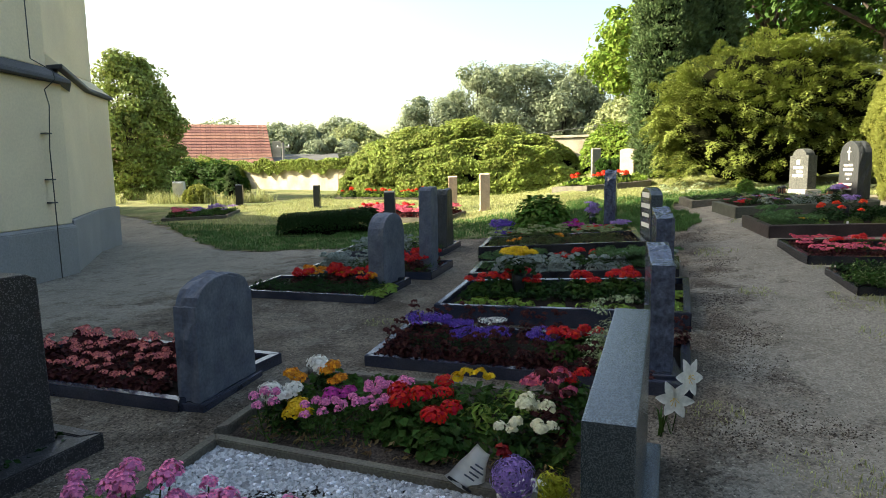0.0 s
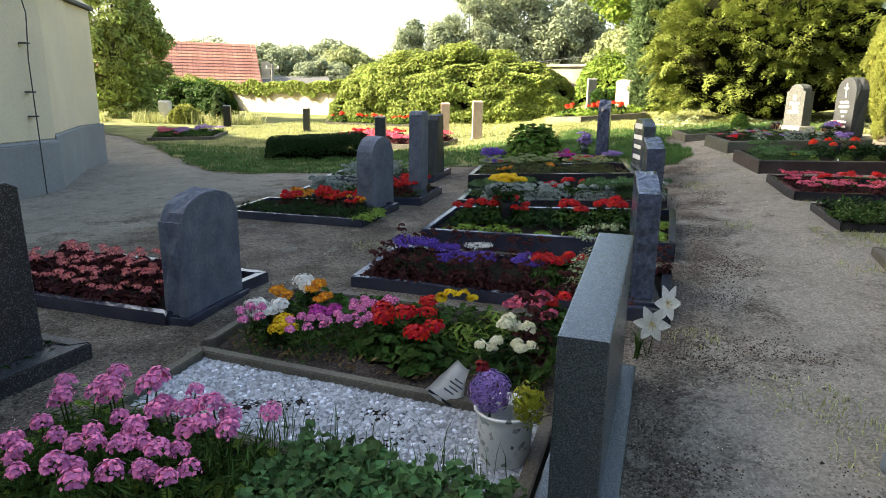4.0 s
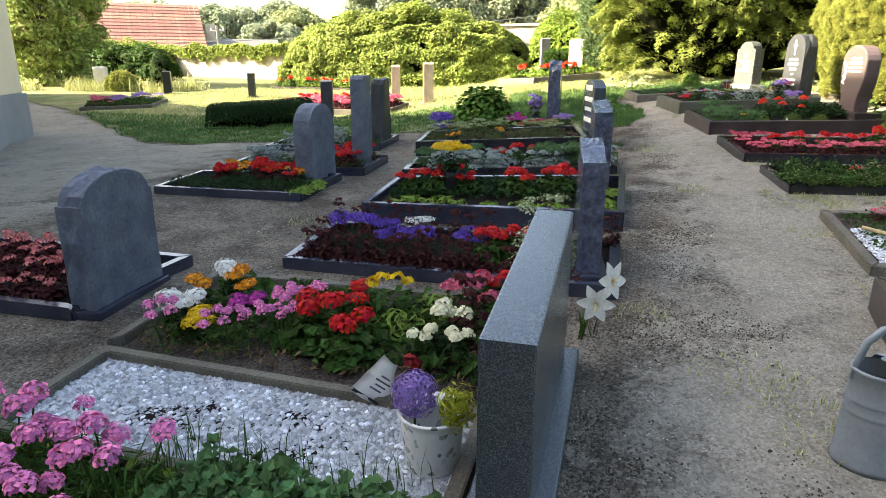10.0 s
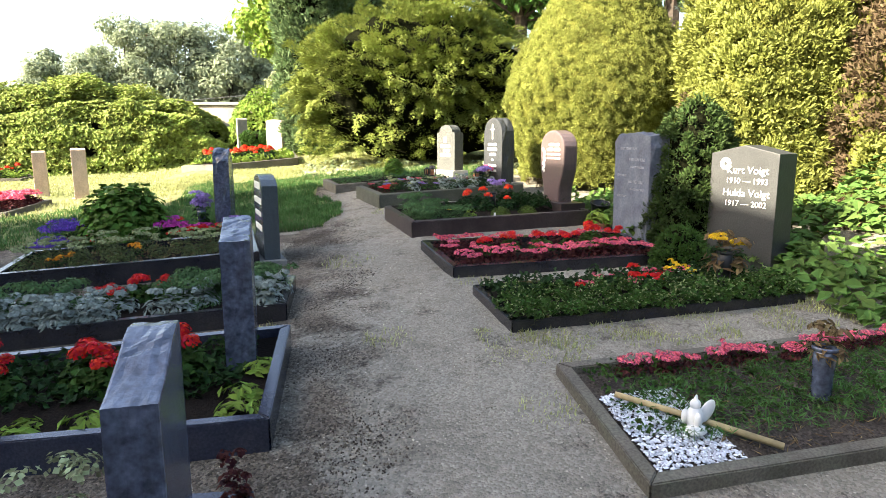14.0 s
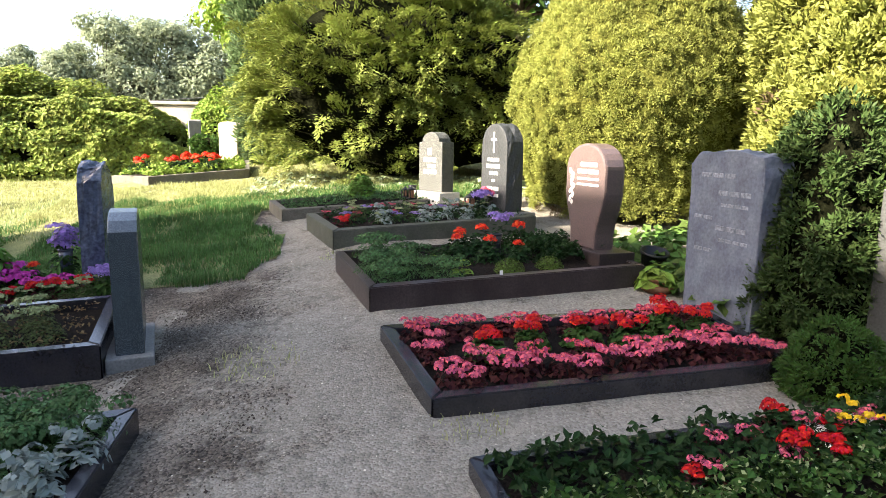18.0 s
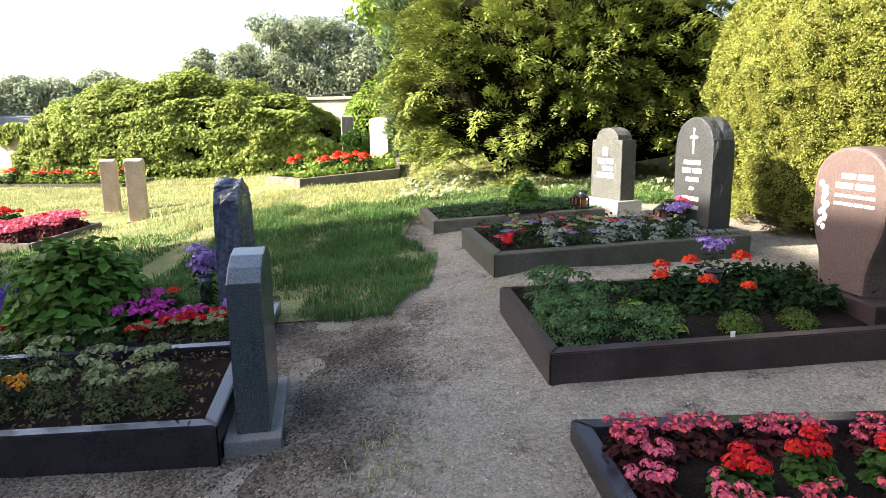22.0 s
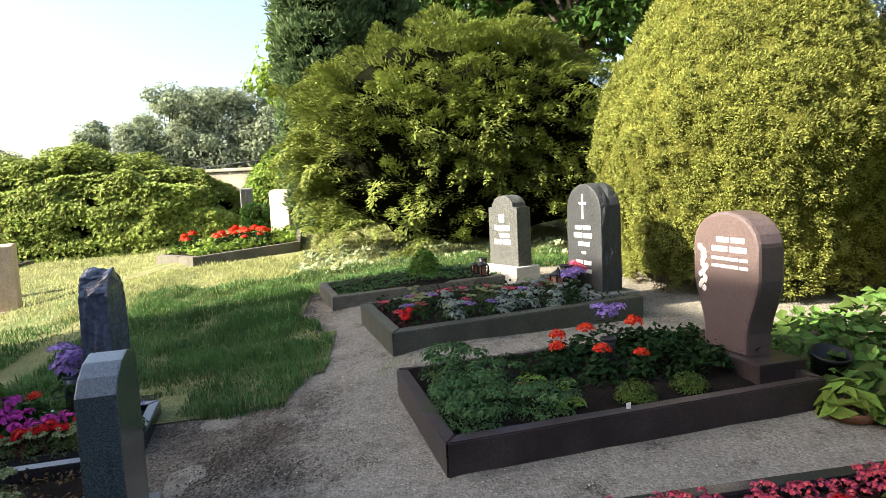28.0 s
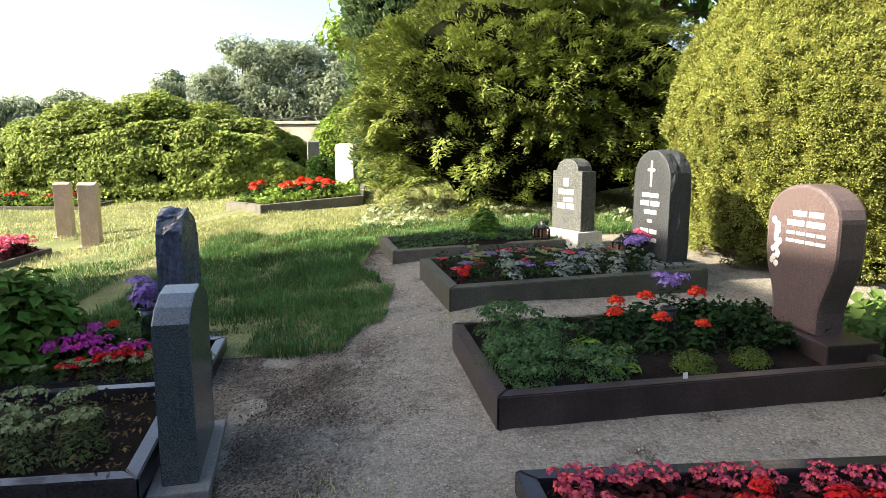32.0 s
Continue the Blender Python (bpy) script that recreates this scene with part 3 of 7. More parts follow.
storey("roof", CHOIR, 8.602, 8.7, SLATE, .0)


def shadow_gable(name, profile, depth):
    """An unseen long block added to the church to cast shade; its upper outline follows profile, rows of (along,
    height).
    """
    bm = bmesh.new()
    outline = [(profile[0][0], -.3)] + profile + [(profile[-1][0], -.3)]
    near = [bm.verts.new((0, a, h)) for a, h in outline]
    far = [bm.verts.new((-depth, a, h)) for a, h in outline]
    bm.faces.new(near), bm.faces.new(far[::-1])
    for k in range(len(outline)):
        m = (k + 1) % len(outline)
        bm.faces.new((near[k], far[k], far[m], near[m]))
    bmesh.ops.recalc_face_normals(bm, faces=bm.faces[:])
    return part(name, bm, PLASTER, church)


# Out of view; outlines and steps fitted so their shadow ends where wanted.
caster_turn = pose(9, -6, 0, 0, 0, 12)
shadow_gable("nave", [(-14, 11.9), (7.3, 11.9), (7.31, 12.45), (8.35, 12.45), (8.36, 11.9), (10.8, 11.8), (11.2, 11.5), (12.6, 11.3), (13.1, 9.8), (13.3, 8.6)], 3.0).matrix_basis = caster_turn @ pose(-12, 0, 0)
shadow_gable("annex", [(12.0, 10.6), (13.5, 10.2), (15, 8.4), (18, 5.4), (21, 3.7)], 3.0).matrix_basis = caster_turn @ pose(-17, 0, 0)

house = thing("farmhouse", -37, 42.3, -1.75, "farmhouse beyond the wall with a red tiled roof", "house", turn=39)
bm = bmesh.new()
block(bm, -9, 6.2, -4, 4, 0, 3.3, 0.02)
part("wall", bm, WALL_OLD, house)
bm = bmesh.new()
for s in (-1, 1):
    q = [bm.verts.new(p) for p in ((-9.4, s * 4.5, 3.1), (6.6, s * 4.5, 3.1), (4.9, 0, 7.2), (-9.4, 0, 7.2))]
    bm.faces.new(q if s < 0 else q[::-1])
q = [bm.verts.new(p) for p in ((6.6, -4.5, 3.1), (6.6, 4.5, 3.1), (4.9, 0, 7.2))]
bm.faces.new(q)
roof = part("roof", bm, ROOF_RED, house, "red tiled roof")
tile_mesh = bpy.data.meshes.new("tile_course")
bm = bmesh.new()
for k in range(40):
    block(bm, -9.4 + k * .385, -9.4 + k * .385 + .36, 0, .36, .0, .05, .012)
bm.to_mesh(tile_mesh)
bm.free()
tile_mesh.materials.append(ROOF_RED)
pitch = math.degrees(math.atan2(4.1, 4.5))
for k in range(17):
    o = new("tile_course", tile_mesh)
    o.parent = roof
    f = k / 17
    o.matrix_basis = pose(.1, -4.5 + 4.5 * f, 3.13 + 4.1 * f, pitch - 4, 0, 0) @ Matrix.Diagonal((1 - .035 * f, 1, 1, 1))
barn = thing("barn", -29.6, 46.8, -1.5, "low barn with a weathered grey roof beyond the wall", "barn", turn=35)
part("wall", block(bmesh.new(), -3, 3, -2.5, 2.5, 0, 2.6, .02), WALL_OLD, barn)
bm = bmesh.new()
for s in (-1, 1):
    q = [bm.verts.new(p) for p in ((-3.3, s * 2.9, 2.5), (3.3, s * 2.9, 2.5), (3.0, 0, 4.5), (-3.0, 0, 4.5))]
    bm.faces.new(q if s < 0 else q[::-1])
for s in (-1, 1):
    q = [bm.verts.new(p) for p in ((s * 3.3, -2.9, 2.5), (s * 3.3, 2.9, 2.5), (s * 3.0, 0, 4.5))]
    bm.faces.new(q if s > 0 else q[::-1])
part("roof", bm, STONE_LIGHT, barn, "weathered grey roof")
part("chimney", block(bmesh.new(), -2.4, -1.7, -.35, .35, 4.0, 5.6, .03), WALL_OLD, barn)


# ---------- graves: kerbs, soil, stones ----------
class Bed:
    """A grave plot with four corners (near left, near right, far right, far left) on the sloping ground."""

    def __init__(self, label, corners, w, h, mat, soil=0.7, mound=0.03, kerb=True, soil_mat=None, sides=(1, 1, 1, 1)):
        self.c = [Vector((x, y)) for x, y in corners]
        self.h = h
        self.soil = h * soil if kerb else 0.03
        mid = sum(self.c, Vector((0, 0))) / 4
        self.mid = mid
        z0 = ground(mid.x, mid.y)
        if kerb:
            self.ob = thing("grave_kerb", mid.x, mid.y, z0, label, "grave kerb", "kerbed graves")
            inner = []
            for i in range(4):
                p, a, b = self.c[i], (self.c[i - 1] - self.c[i]).normalized(), (self.c[(i + 1) % 4] - self.c[i]).normalized()
                s = abs(a.cross(b))
                inner.append(p + (a + b) * w / max(s, .3))
            for i in range(4):
                if not sides[i]:
                    continue
                j = (i + 1) % 4
                bm = bmesh.new()
                foot = [self.c[i], self.c[j], inner[j], inner[i]]
                gap = (self.c[j] - self.c[i]).normalized() * 0.0025
                foot[0], foot[3], foot[1], foot[2] = foot[0] + gap, foot[3] + gap, foot[1] - gap, foot[2] - gap
                lo = [bm.verts.new((p.x - mid.x, p.y - mid.y, ground(p.x, p.y) - z0 - 0.12)) for p in foot]
                hi = [bm.verts.new((p.x - mid.x, p.y - mid.y, ground(p.x, p.y) - z0 + h)) for p in foot]
                bm.faces.new(lo[::-1]), bm.faces.new(hi)
                for k in range(4):
                    bm.faces.new((lo[k], lo[(k + 1) % 4], hi[(k + 1) % 4], hi[k]))
                bmesh.ops.recalc_face_normals(bm, faces=bm.faces[:])
                bmesh.ops.bevel(bm, geom=bm.edges[:], offset=0.006, segments=2, affect="EDGES")
                part("kerb_stone", bm, mat, self.ob)
        n = 10
        verts = []
        for j in range(n + 1):
            for i in range(n + 1):
                x, y, z = self.at(i / n, j / n)
                e = min(i, n - i, j, n - j) / 3
                verts.append((x, y, z - 0.02 + mound * min(1, e) + 0.02 * noise.noise((x * 7, y * 7, 1)) * min(1, e)))
        faces = [(j * (n + 1) + i, j * (n + 1) + i + 1, (j + 1) * (n + 1) + i + 1, (j + 1) * (n + 1) + i) for j in range(n) for i in range(n)]
        self.ground = tagged(raw("bed_soil", verts, faces, soil_mat or SOIL, smooth_on=True), "dark crumbly soil of a planted grave", "soil", kind="structure")

    def at(self, u, v, up=0.0):
        a = self.c[0].lerp(self.c[1], u)
        b = self.c[3].lerp(self.c[2], u)
        p = a.lerp(b, v)
        return p.x, p.y, ground(p.x, p.y) + self.soil + up

    def scatter(self, n, u0=0.05, u1=0.95, v0=0.06, v1=0.94):
        u, v = rng.uniform(u0, u1, n), rng.uniform(v0, v1, n)
        return np.array([self.at(a, b) for a, b in zip(u, v)])


def carpet(bed, mat, label, name="ground_cover", n=1800, size=0.03, wide=0.018, height=0.07, u=(0.05, 0.95), v=(0.06, 0.94), clump=9.0, up=0.4):
    """A low cover of leaves that swells and thins over part of a bed."""
    p = bed.scatter(n, u[0], u[1], v[0], v[1])
    swell = np.array([0.55 + 0.9 * noise.noise((x * clump, y * clump, 5)) for x, y, z in p])
    p[:, 2] += np.clip(swell, 0.1, 1.4) * height * rng.uniform(0.35, 1.0, n)
    nor = ball(n)
    nor[:, 2] = np.abs(nor[:, 2]) + up
    ob = leaf_mesh(name, p, nor, size, wide, mat)
    return tagged(ob, label, "ground cover", kind="stuff")


def stone_at(name, x, y, label, turn=-90.0, lean=0.0, tilt=0.0, group="gravestones", dz=0.0):
    return thing(name, x, y, ground(x, y) + dz, label, "gravestone", group, turn, tilt, lean)


def slab(parent, outline, depth, mat, z=0.0, rough=0.0, bevel=0.008, seed=0, name="slab", y=0.0):
    bm = prism(outline, depth, bevel, rough, seed=seed)
    for v in bm.verts:
        v.co.z += z
        v.co.y += y
    return part(name, bm, mat, parent)


def foot(parent, x0, x1, y0, y1, z0, z1, mat, name="base"):
    return part(name, block(bmesh.new(), x0, x1, y0, y1, z0, z1, 0.008), mat, parent)


def bars(parent, rows, mat=None, front=-0.003, name="lettering"):
    """Unreadable inscription: a plain raised bar for each word. rows: (up, from, to, letter height, word count)."""
    for up, a, b, h, count in rows:
        step = (b - a) / count
        for k in range(count):
            x0, x1 = a + k * step, a + k * step + step * (.86 if count > 1 else 1)
            part(name, block(bmesh.new(), x0, x1, front, front + 0.006, up, up + h, 0.002), mat or GOLD_WHITE, parent)


def words(parent, text, x, z, size, mat=None, front=-0.004):
    """Readable writing cut in the built-in font."""
    cu = bpy.data.curves.new("lettering", "FONT")
    cu.body, cu.size, cu.extrude, cu.align_x = text, size, 0.002, "CENTER"
    ob = new("lettering_curve", cu)
    dg = bpy.context.evaluated_depsgraph_get()
    me = bpy.data.meshes.new_from_object(ob.evaluated_get(dg))
    bpy.data.objects.remove(ob)
    me.materials.clear()
    me.materials.append(mat or GOLD_WHITE)
    o = new("lettering", me)
    o.parent = parent
    o.matrix_basis = pose(x, front, z, 90, 0, 0)
    return o


# main row: stones back on to the path, plots to the west of them
bed_pebble = Bed("weathered low kerb around a white pebble grave", [(-2.32, 2.06), (-.36, 2.0), (-.36, 2.70), (-2.36, 2.78)], .06, .10, KERB_GREY, soil=0.45)
bed_mixed = Bed("weathered low kerb around a bed of bright cut flowers", [(-2.42, 2.84), (-.36, 2.76), (-.36, 3.9), (-2.5, 3.92)], .06, .09, KERB_GREY, soil=0.6, sides=(0, 0, 1, 1), soil_mat=SOIL_DRY)
bed_violet = Bed("low grey kerb around a violet and wine-red planting", [(-2.2, 4.26), (.12, 4.2), (.12, 5.12), (-2.24, 5.24)], .07, .09, KERB_BLUE, soil=0.75)
bed_yellow = Bed("polished blue-grey kerb around red geraniums", [(-2.1, 5.49), (.14, 5.5), (.14, 6.62), (-2.1, 6.5)], .06, .17, KERB_BLUE, soil=0.8)
bed_silver = Bed("dark kerb around silver-leaved plants", [(-2.25, 7.02), (.06, 7.2), (.06, 8.0), (-2.35, 7.85)], .07, .13, KERB_DARK, soil=0.85)
bed_heath = Bed("polished dark blue kerb around low grey-green shrubs", [(-2.58, 8.55), (-.32, 8.66), (-.52, 9.62), (-2.7, 9.55)], .07, .2, KERB_DARK, soil=0.7)
bed_bush = Bed("dark low kerb around a bushy summer planting", [(-2.75, 9.85), (-.55, 9.95), (-.68, 10.62), (-2.85, 10.9)], .07, .1, KERB_DARK, soil=0.8)

st = stone_at("gravestone", -.29, 2.66, "low wide grey granite gravestone, polished, on a plinth", dz=0.03)
slab(st, [(-.62, 0), (.62, 0), (.62, .62), (.3, .645), (-.3, .69), (-.62, .72)], .17, GRANITE, .07)
foot(st, -.72, .69, -.05, .235, -.12, .07, GRANITE)

st = stone_at("gravestone", -.18, 4.66, "slender veined blue gravestone with a slanting curved top", turn=-83)
slab(st, [(-.24, 0), (.24, 0), (.24, .72), (.16, .73), (.08, .75), (0, .78), (-.1, .81), (-.18, .825), (-.24, .82)], .15, STONE_VEIN, .08, rough=0.012, seed=1)
foot(st, -.31, .31, -.05, .21, -.12, .08, KERB_BLUE)
st = stone_at("gravestone", -.19, 6.35, "slender veined blue gravestone with a slanting top", turn=-83)
slab(st, [(-.23, 0), (.23, 0), (.23, .8), (.1, .82), (-.1, .86), (-.23, .88)], .16, STONE_VEIN, .02, rough=0.012, seed=2)
foot(st, -.3, .3, -.04, .22, -.12, .02, KERB_BLUE)
st = stone_at("gravestone", -.37, 9.08, "grey granite gravestone with a curved top and inscribed face", turn=-75)
slab(st, [(-.30, 0), (.30, 0), (.30, .70), (.22, .755), (.1, .79), (-.05, .80), (-.18, .77), (-.30, .70)], .15, GRANITE, .06)
foot(st, -.37, .37, -.05, .2, -.14, .06, STONE_LIGHT)
bars(st, [(.72, -.2, .2, .07, 1), (.58, -.24, .24, .06, 1), (.46, -.2, .2, .05, 1), (.32, -.22, .22, .06, 1)])
st = stone_at("gravestone", -1.05, 10.55, "rough-hewn narrow blue-grey stele")
slab(st, [(-.15, -.05), (.15, -.05), (.13, .88), (.09, 1.0), (0, 1.05), (-.1, .96), (-.13, .86)], .18, STONE_VEIN, 0, rough=0.03, seed=3)

# second row, nearer the church
bed_begonia = Bed("pale blue-grey kerb around dark red begonias", [(-4.95, 3.1), (-2.92, 3.12), (-2.86, 4.16), (-4.95, 4.22)], .07, .09, KERB_BLUE, soil=0.7)
bed_fire = Bed("dark kerb around orange and red flowers", [(-4.75, 6.06), (-2.95, 5.98), (-2.95, 6.98), (-4.8, 7.0)], .06, .09, KERB_BLUE, soil=0.8)
bed_stele = Bed("pale kerb beside a narrow stele", [(-4.7, 7.25), (-2.78, 7.22), (-2.82, 8.15), (-4.8, 8.2)], .06, .1, KERB_BLUE, soil=0.8)
bed_last = Bed("pale kerb beside a dark stele", [(-5.1, 8.95), (-3.25, 8.95), (-3.3, 9.95), (-5.2, 9.95)], .06, .1, KERB_BLUE, soil=0.8)
bed_dark = Bed("dark granite kerb beside a black gravestone", [(-5.0, 1.3), (-2.98, 1.28), (-2.96, 2.6), (-5.0, 2.65)], .08, .1, GRANITE_DARK, soil=0.7)
st = stone_at("gravestone", -3.0, 3.5, "blue-grey gravestone with a broad rounded top and chipped edges", turn=-84)
slab(st, arch(.66, .78, .16, 10, .02), .16, STONE_BLUE, .05, rough=0.024, seed=4)
foot(st, -.36, .36, -.03, .2, -.1, .05, KERB_BLUE)
st = stone_at("gravestone", -3.3, 6.85, "rounded blue-grey gravestone seen edge on", turn=-92)
slab(st, arch(.56, .84, .24, 10), .2, STONE_BLUE, .04, rough=0.012, seed=5)
foot(st, -.36, .36, -.03, .2, -.1, .05, KERB_BLUE)
st = stone_at("gravestone", -3.1, 7.75, "narrow tall blue-grey stele on a dark foot", turn=-88)
slab(st, [(-.14, 0), (.14, 0), (.13, 1.0), (.1, 1.04), (-.09, 1.05), (-.13, 1.02)], .17, STONE_BLUE, .08, rough=0.012, seed=6)
foot(st, -.18, .18, -.04, .22, -.1, .08, GRANITE_DARK)
st = stone_at("gravestone", -3.55, 9.55, "narrow dark rough-hewn stele", turn=-88)
slab(st, [(-.2, 0), (.2, 0), (.13, .86), (.1, .93), (-.1, .95), (-.13, .9)], .2, STONE_CHARCOAL, .04, rough=0.02, seed=7)
foot(st, -.22, .22, -.03, .23, -.1, .04, GRANITE_DARK)
st = stone_at("gravestone", -3.32, 2.02, "black speckled granite gravestone with a flat top", turn=-88)
slab(st, [(-.42, 0), (.42, 0), (.40, .9), (.34, .93), (-.34, .93), (-.40, .9)], .2, GRANITE_DARK, .1)
foot(st, -.5, .5, -.08, .32, -.1, .1, GRANITE_DARK)

# far side of the path
bed_brown = Bed("brown wooden-looking kerb around bare soil", [(1.41, 3.48), (3.5, 3.7), (3.5, 4.55), (1.53, 4.4)], .07, .2, KERB_BROWN, soil=0.6)
bed_angel = Bed("weathered grey kerb with white pebbles and pink flowers", [(1.70, 4.92), (4.05, 5.15), (4.0, 6.2), (1.64, 5.95)], .07, .075, KERB_GREY, soil=0.7, soil_mat=SOIL_DRY)
bed_green = Bed("dark kerb under an overgrown green border", [(1.53, 6.5), (3.85, 6.82), (3.75, 7.6), (1.43, 7.32)], .06, .08, KERB_DARK, soil=0.8)
bed_rose = Bed("dark polished kerb around red and pink begonias", [(1.355, 7.76), (3.35, 7.98), (3.25, 8.82), (1.18, 8.64)], .07, .1, KERB_DARK, soil=0.6)
bed_fern = Bed("brown granite kerb around juniper and red geraniums", [(1.14, 9.08), (3.2, 9.46), (2.95, 10.4), (.92, 10.12)], .06, .17, KERB_BROWN, soil=0.75)
bed_gate = Bed("grey-green granite kerb around violet and pink flowers", [(.895, 10.8), (2.9, 11.2), (2.75, 12.1), (.61, 11.86)], .08, .18, KERB_MOSS, soil=0.8)
bed_low = Bed("grey-brown kerb around a dark low planting", [(.31, 12.45), (2.3, 12.5), (2.2, 13.25), (.09, 13.2)], .07, .14, KERB_GREY, soil=0.7)

st = stone_at("gravestone", 3.32, 8.74, "weathered blue-grey gravestone with an inscribed front", turn=-83)
slab(st, [(-.31, 0), (.31, 0), (.32, .92), (.3, 1.03), (.1, 1.07), (-.24, 1.06), (-.33, .98)], .24, STONE_BLUE, .03, rough=0.02, seed=8)
bars(st, [(.93, -.22, .1, .028, 3), (.82, -.05, .24, .03, 3), (.75, -.02, .22, .022, 4), (.66, -.26, -.08, .024, 2), (.6, -.05, .22, .03, 3), (.53, -.02, .24, .022, 4), (.45, -.24, -.06, .024, 2)], ENGRAVED, front=-.001)
st = stone_at("gravestone", 3.86, 7.72, "broad grey gravestone with a gabled top and pale lettering", turn=-66)
slab(st, [(-.31, 0), (.31, 0), (.31, 1.0), (0, 1.07), (-.31, 1.0)], .26, STONE_MID, .02, bevel=.006)
words(st, "Kurt Voigt", .04, .85, .09, front=-.006)
words(st, "1910 \u2014 1993", .04, .765, .07, front=-.006)
words(st, "Hulda Voigt", .04, .655, .09, front=-.006)
words(st, "1917 \u2014 2002", .04, .57, .07, front=-.006)
bm = bmesh.new()
for a in range(9):
    bmesh.ops.create_icosphere(bm, subdivisions=1, radius=0.022, matrix=pose(-.17 + .035 * math.cos(a * .7), -.002, .93 + .035 * math.sin(a * .7)))
for v in bm.verts:
    v.co.y *= .25
part("rose_relief", bm, GOLD_WHITE, st)
st = stone_at("gravestone", 2.86, 9.88, "red-brown polished gravestone shaped like a swelling urn", turn=-78)
out = []
for i in range(11):
    v = i / 10
    out.append((0.22 + 0.115 * smooth(0.15, .72, v), v * .62))
top_pts = [(.335 * math.cos(a), .62 + .2 * math.sin(a)) for a in np.linspace(.12, math.pi - .12, 12)]
outline = [(-.22, 0)] + [(x, z) for x, z in out] + top_pts + [(-x, z) for x, z in out[::-1][:-1]]
slab(st, [(u * .8, v) for u, v in outline], .18, STONE_RED, .2, bevel=.02)
foot(st, -.36, .34, -.06, .26, -.1, .2, KERB_BROWN)
bars(st, [(.84, -.06, .18, .03, 2), (.785, -.1, .2, .032, 2), (.735, -.1, .2, .018, 4), (.69, -.1, .2, .018, 4)])
bm = bmesh.new()
for i in range(22):
    bmesh.ops.create_icosphere(bm, subdivisions=1, radius=random.uniform(.014, .024), matrix=pose(-.18 - .02 * math.sin(i) + random.uniform(-.02, .02), 0, .55 + .012 * i))
for v in bm.verts:
    v.co.y *= .2
part("flower_relief", bm, GOLD_WHITE, st)
st = stone_at("gravestone", 2.55, 11.62, "tall grey gravestone with a round top, white cross and lettering", turn=-72)
slab(st, arch(.5, .9, .25, 12), .2, STONE_CHARCOAL, .16, rough=0.016, seed=9)
foot(st, -.36, .36, -.1, .3, -.1, .16, STONE_LIGHT)
bm = bmesh.new()
block(bm, -.011, .011, -.006, .002, .76, .97)
block(bm, -.05, .05, -.006, .002, .885, .905)
part("cross", bm, GOLD_WHITE, st, "white inlaid cross")
bars(st, [(.67, -.12, .12, .035, 2), (.6, -.14, .14, .04, 2), (.53, -.08, .1, .035, 2), (.46, -.03, .03, .025, 1), (.37, -.12, .12, .035, 2), (.3, -.11, .12, .035, 2)])
st = stone_at("gravestone", 2.02, 12.6, "small grey gravestone with a stepped round top on a pale plinth", turn=-62)
o = arch(.46, .7, .12, 8, .06)
slab(st, o, .17, STONE_SPECK, .2, rough=0.006, seed=10)
foot(st, -.27, .27, -.06, .24, -.12, .2, STONE_PALE)
bars(st, [(.55, -.13, .13, .05, 2), (.48, -.05, .1, .04, 1), (.41, -.14, .14, .05, 2)])
bm = bmesh.new()
block(bm, -.05, .03, -.006, .002, .63, .71)
part("emblem", bm, GOLD_WHITE, st)

# graves out on the sunny lawn
bed_far = Bed("pale kerb around orange-red flowers on the lawn", [(-1.95, 15.5), (-.5, 15.95), (-.75, 17.8), (-3.1, 17.2)], .08, .16, KERB_GREY, soil=.8)
bed_pink = Bed("grey kerb around bright pink flowers on the lawn", [(-8.3, 14.4), (-4.95, 13.7), (-4.85, 15.1), (-8.2, 16.4)], .08, .1, KERB_GREY, soil=.9)
bed_church = Bed("low kerb around pink and violet flowers by the church path", [(-13.4, 13.9), (-11.8, 14.7), (-12.5, 16.2), (-14.2, 15.2)], .08, .1, KERB_GREY, soil=.9)
bed_wall = Bed("low kerb with red flowers near the far wall", [(-12.5, 22), (-8.6, 22), (-8.6, 23.6), (-12.5, 23.6)], .08, .1, KERB_GREY, soil=.9)
FAR_STONES = [(-4.6, 15.45, .3, .98, STONE_PINK, "pinkish sandstone stele lit by the sun", -70), (-6.0, 17.05, .3, .98, STONE_PINK, "narrow pinkish stele lit by the sun", -70),
              (-2.45, 20.6, .32, .95, STONE_LIGHT, "narrow pale grey gravestone on the lawn", -75), (-1.25, 18.5, .42, .88, STONE_CREAM, "pale leaning gravestone beside a clipped bush", -25),
              (-6.2, 13.2, .3, .85, STONE_CHARCOAL, "small dark gravestone on the lawn", -70), (-11.1, 18.2, .24, .75, STONE_CHARCOAL, "narrow dark stele on the lawn", -70),
              (-19, 20.5, .5, .8, STONE_PALE, "pale gravestone near the far wall", -60), (-1.6, 24.2, .8, 1.9, STONE_PALE, "tall white monument with a tapering top", -80),
              (-14.5, 18.6, .3, .75, BLACK, "small black grave lantern post on the lawn", -60)]
for i, (x, y, w, h, mat, label, turn) in enumerate(FAR_STONES):
    st = stone_at("gravestone", x, y, label, turn=turn)
    o = arch(w, h, w * .12, 8) if i != 7 else [(-.35, 0), (.35, 0), (.3, .9), (.12, 1.4), (0, 1.5), (-.12, 1.4), (-.3, .9)]
    slab(st, o, w * .8, mat, .0, rough=.006, seed=20 + i)
    foot(st, -w * .6, w * .6, -.05, w * .8 + .05, -.15, .05, mat)

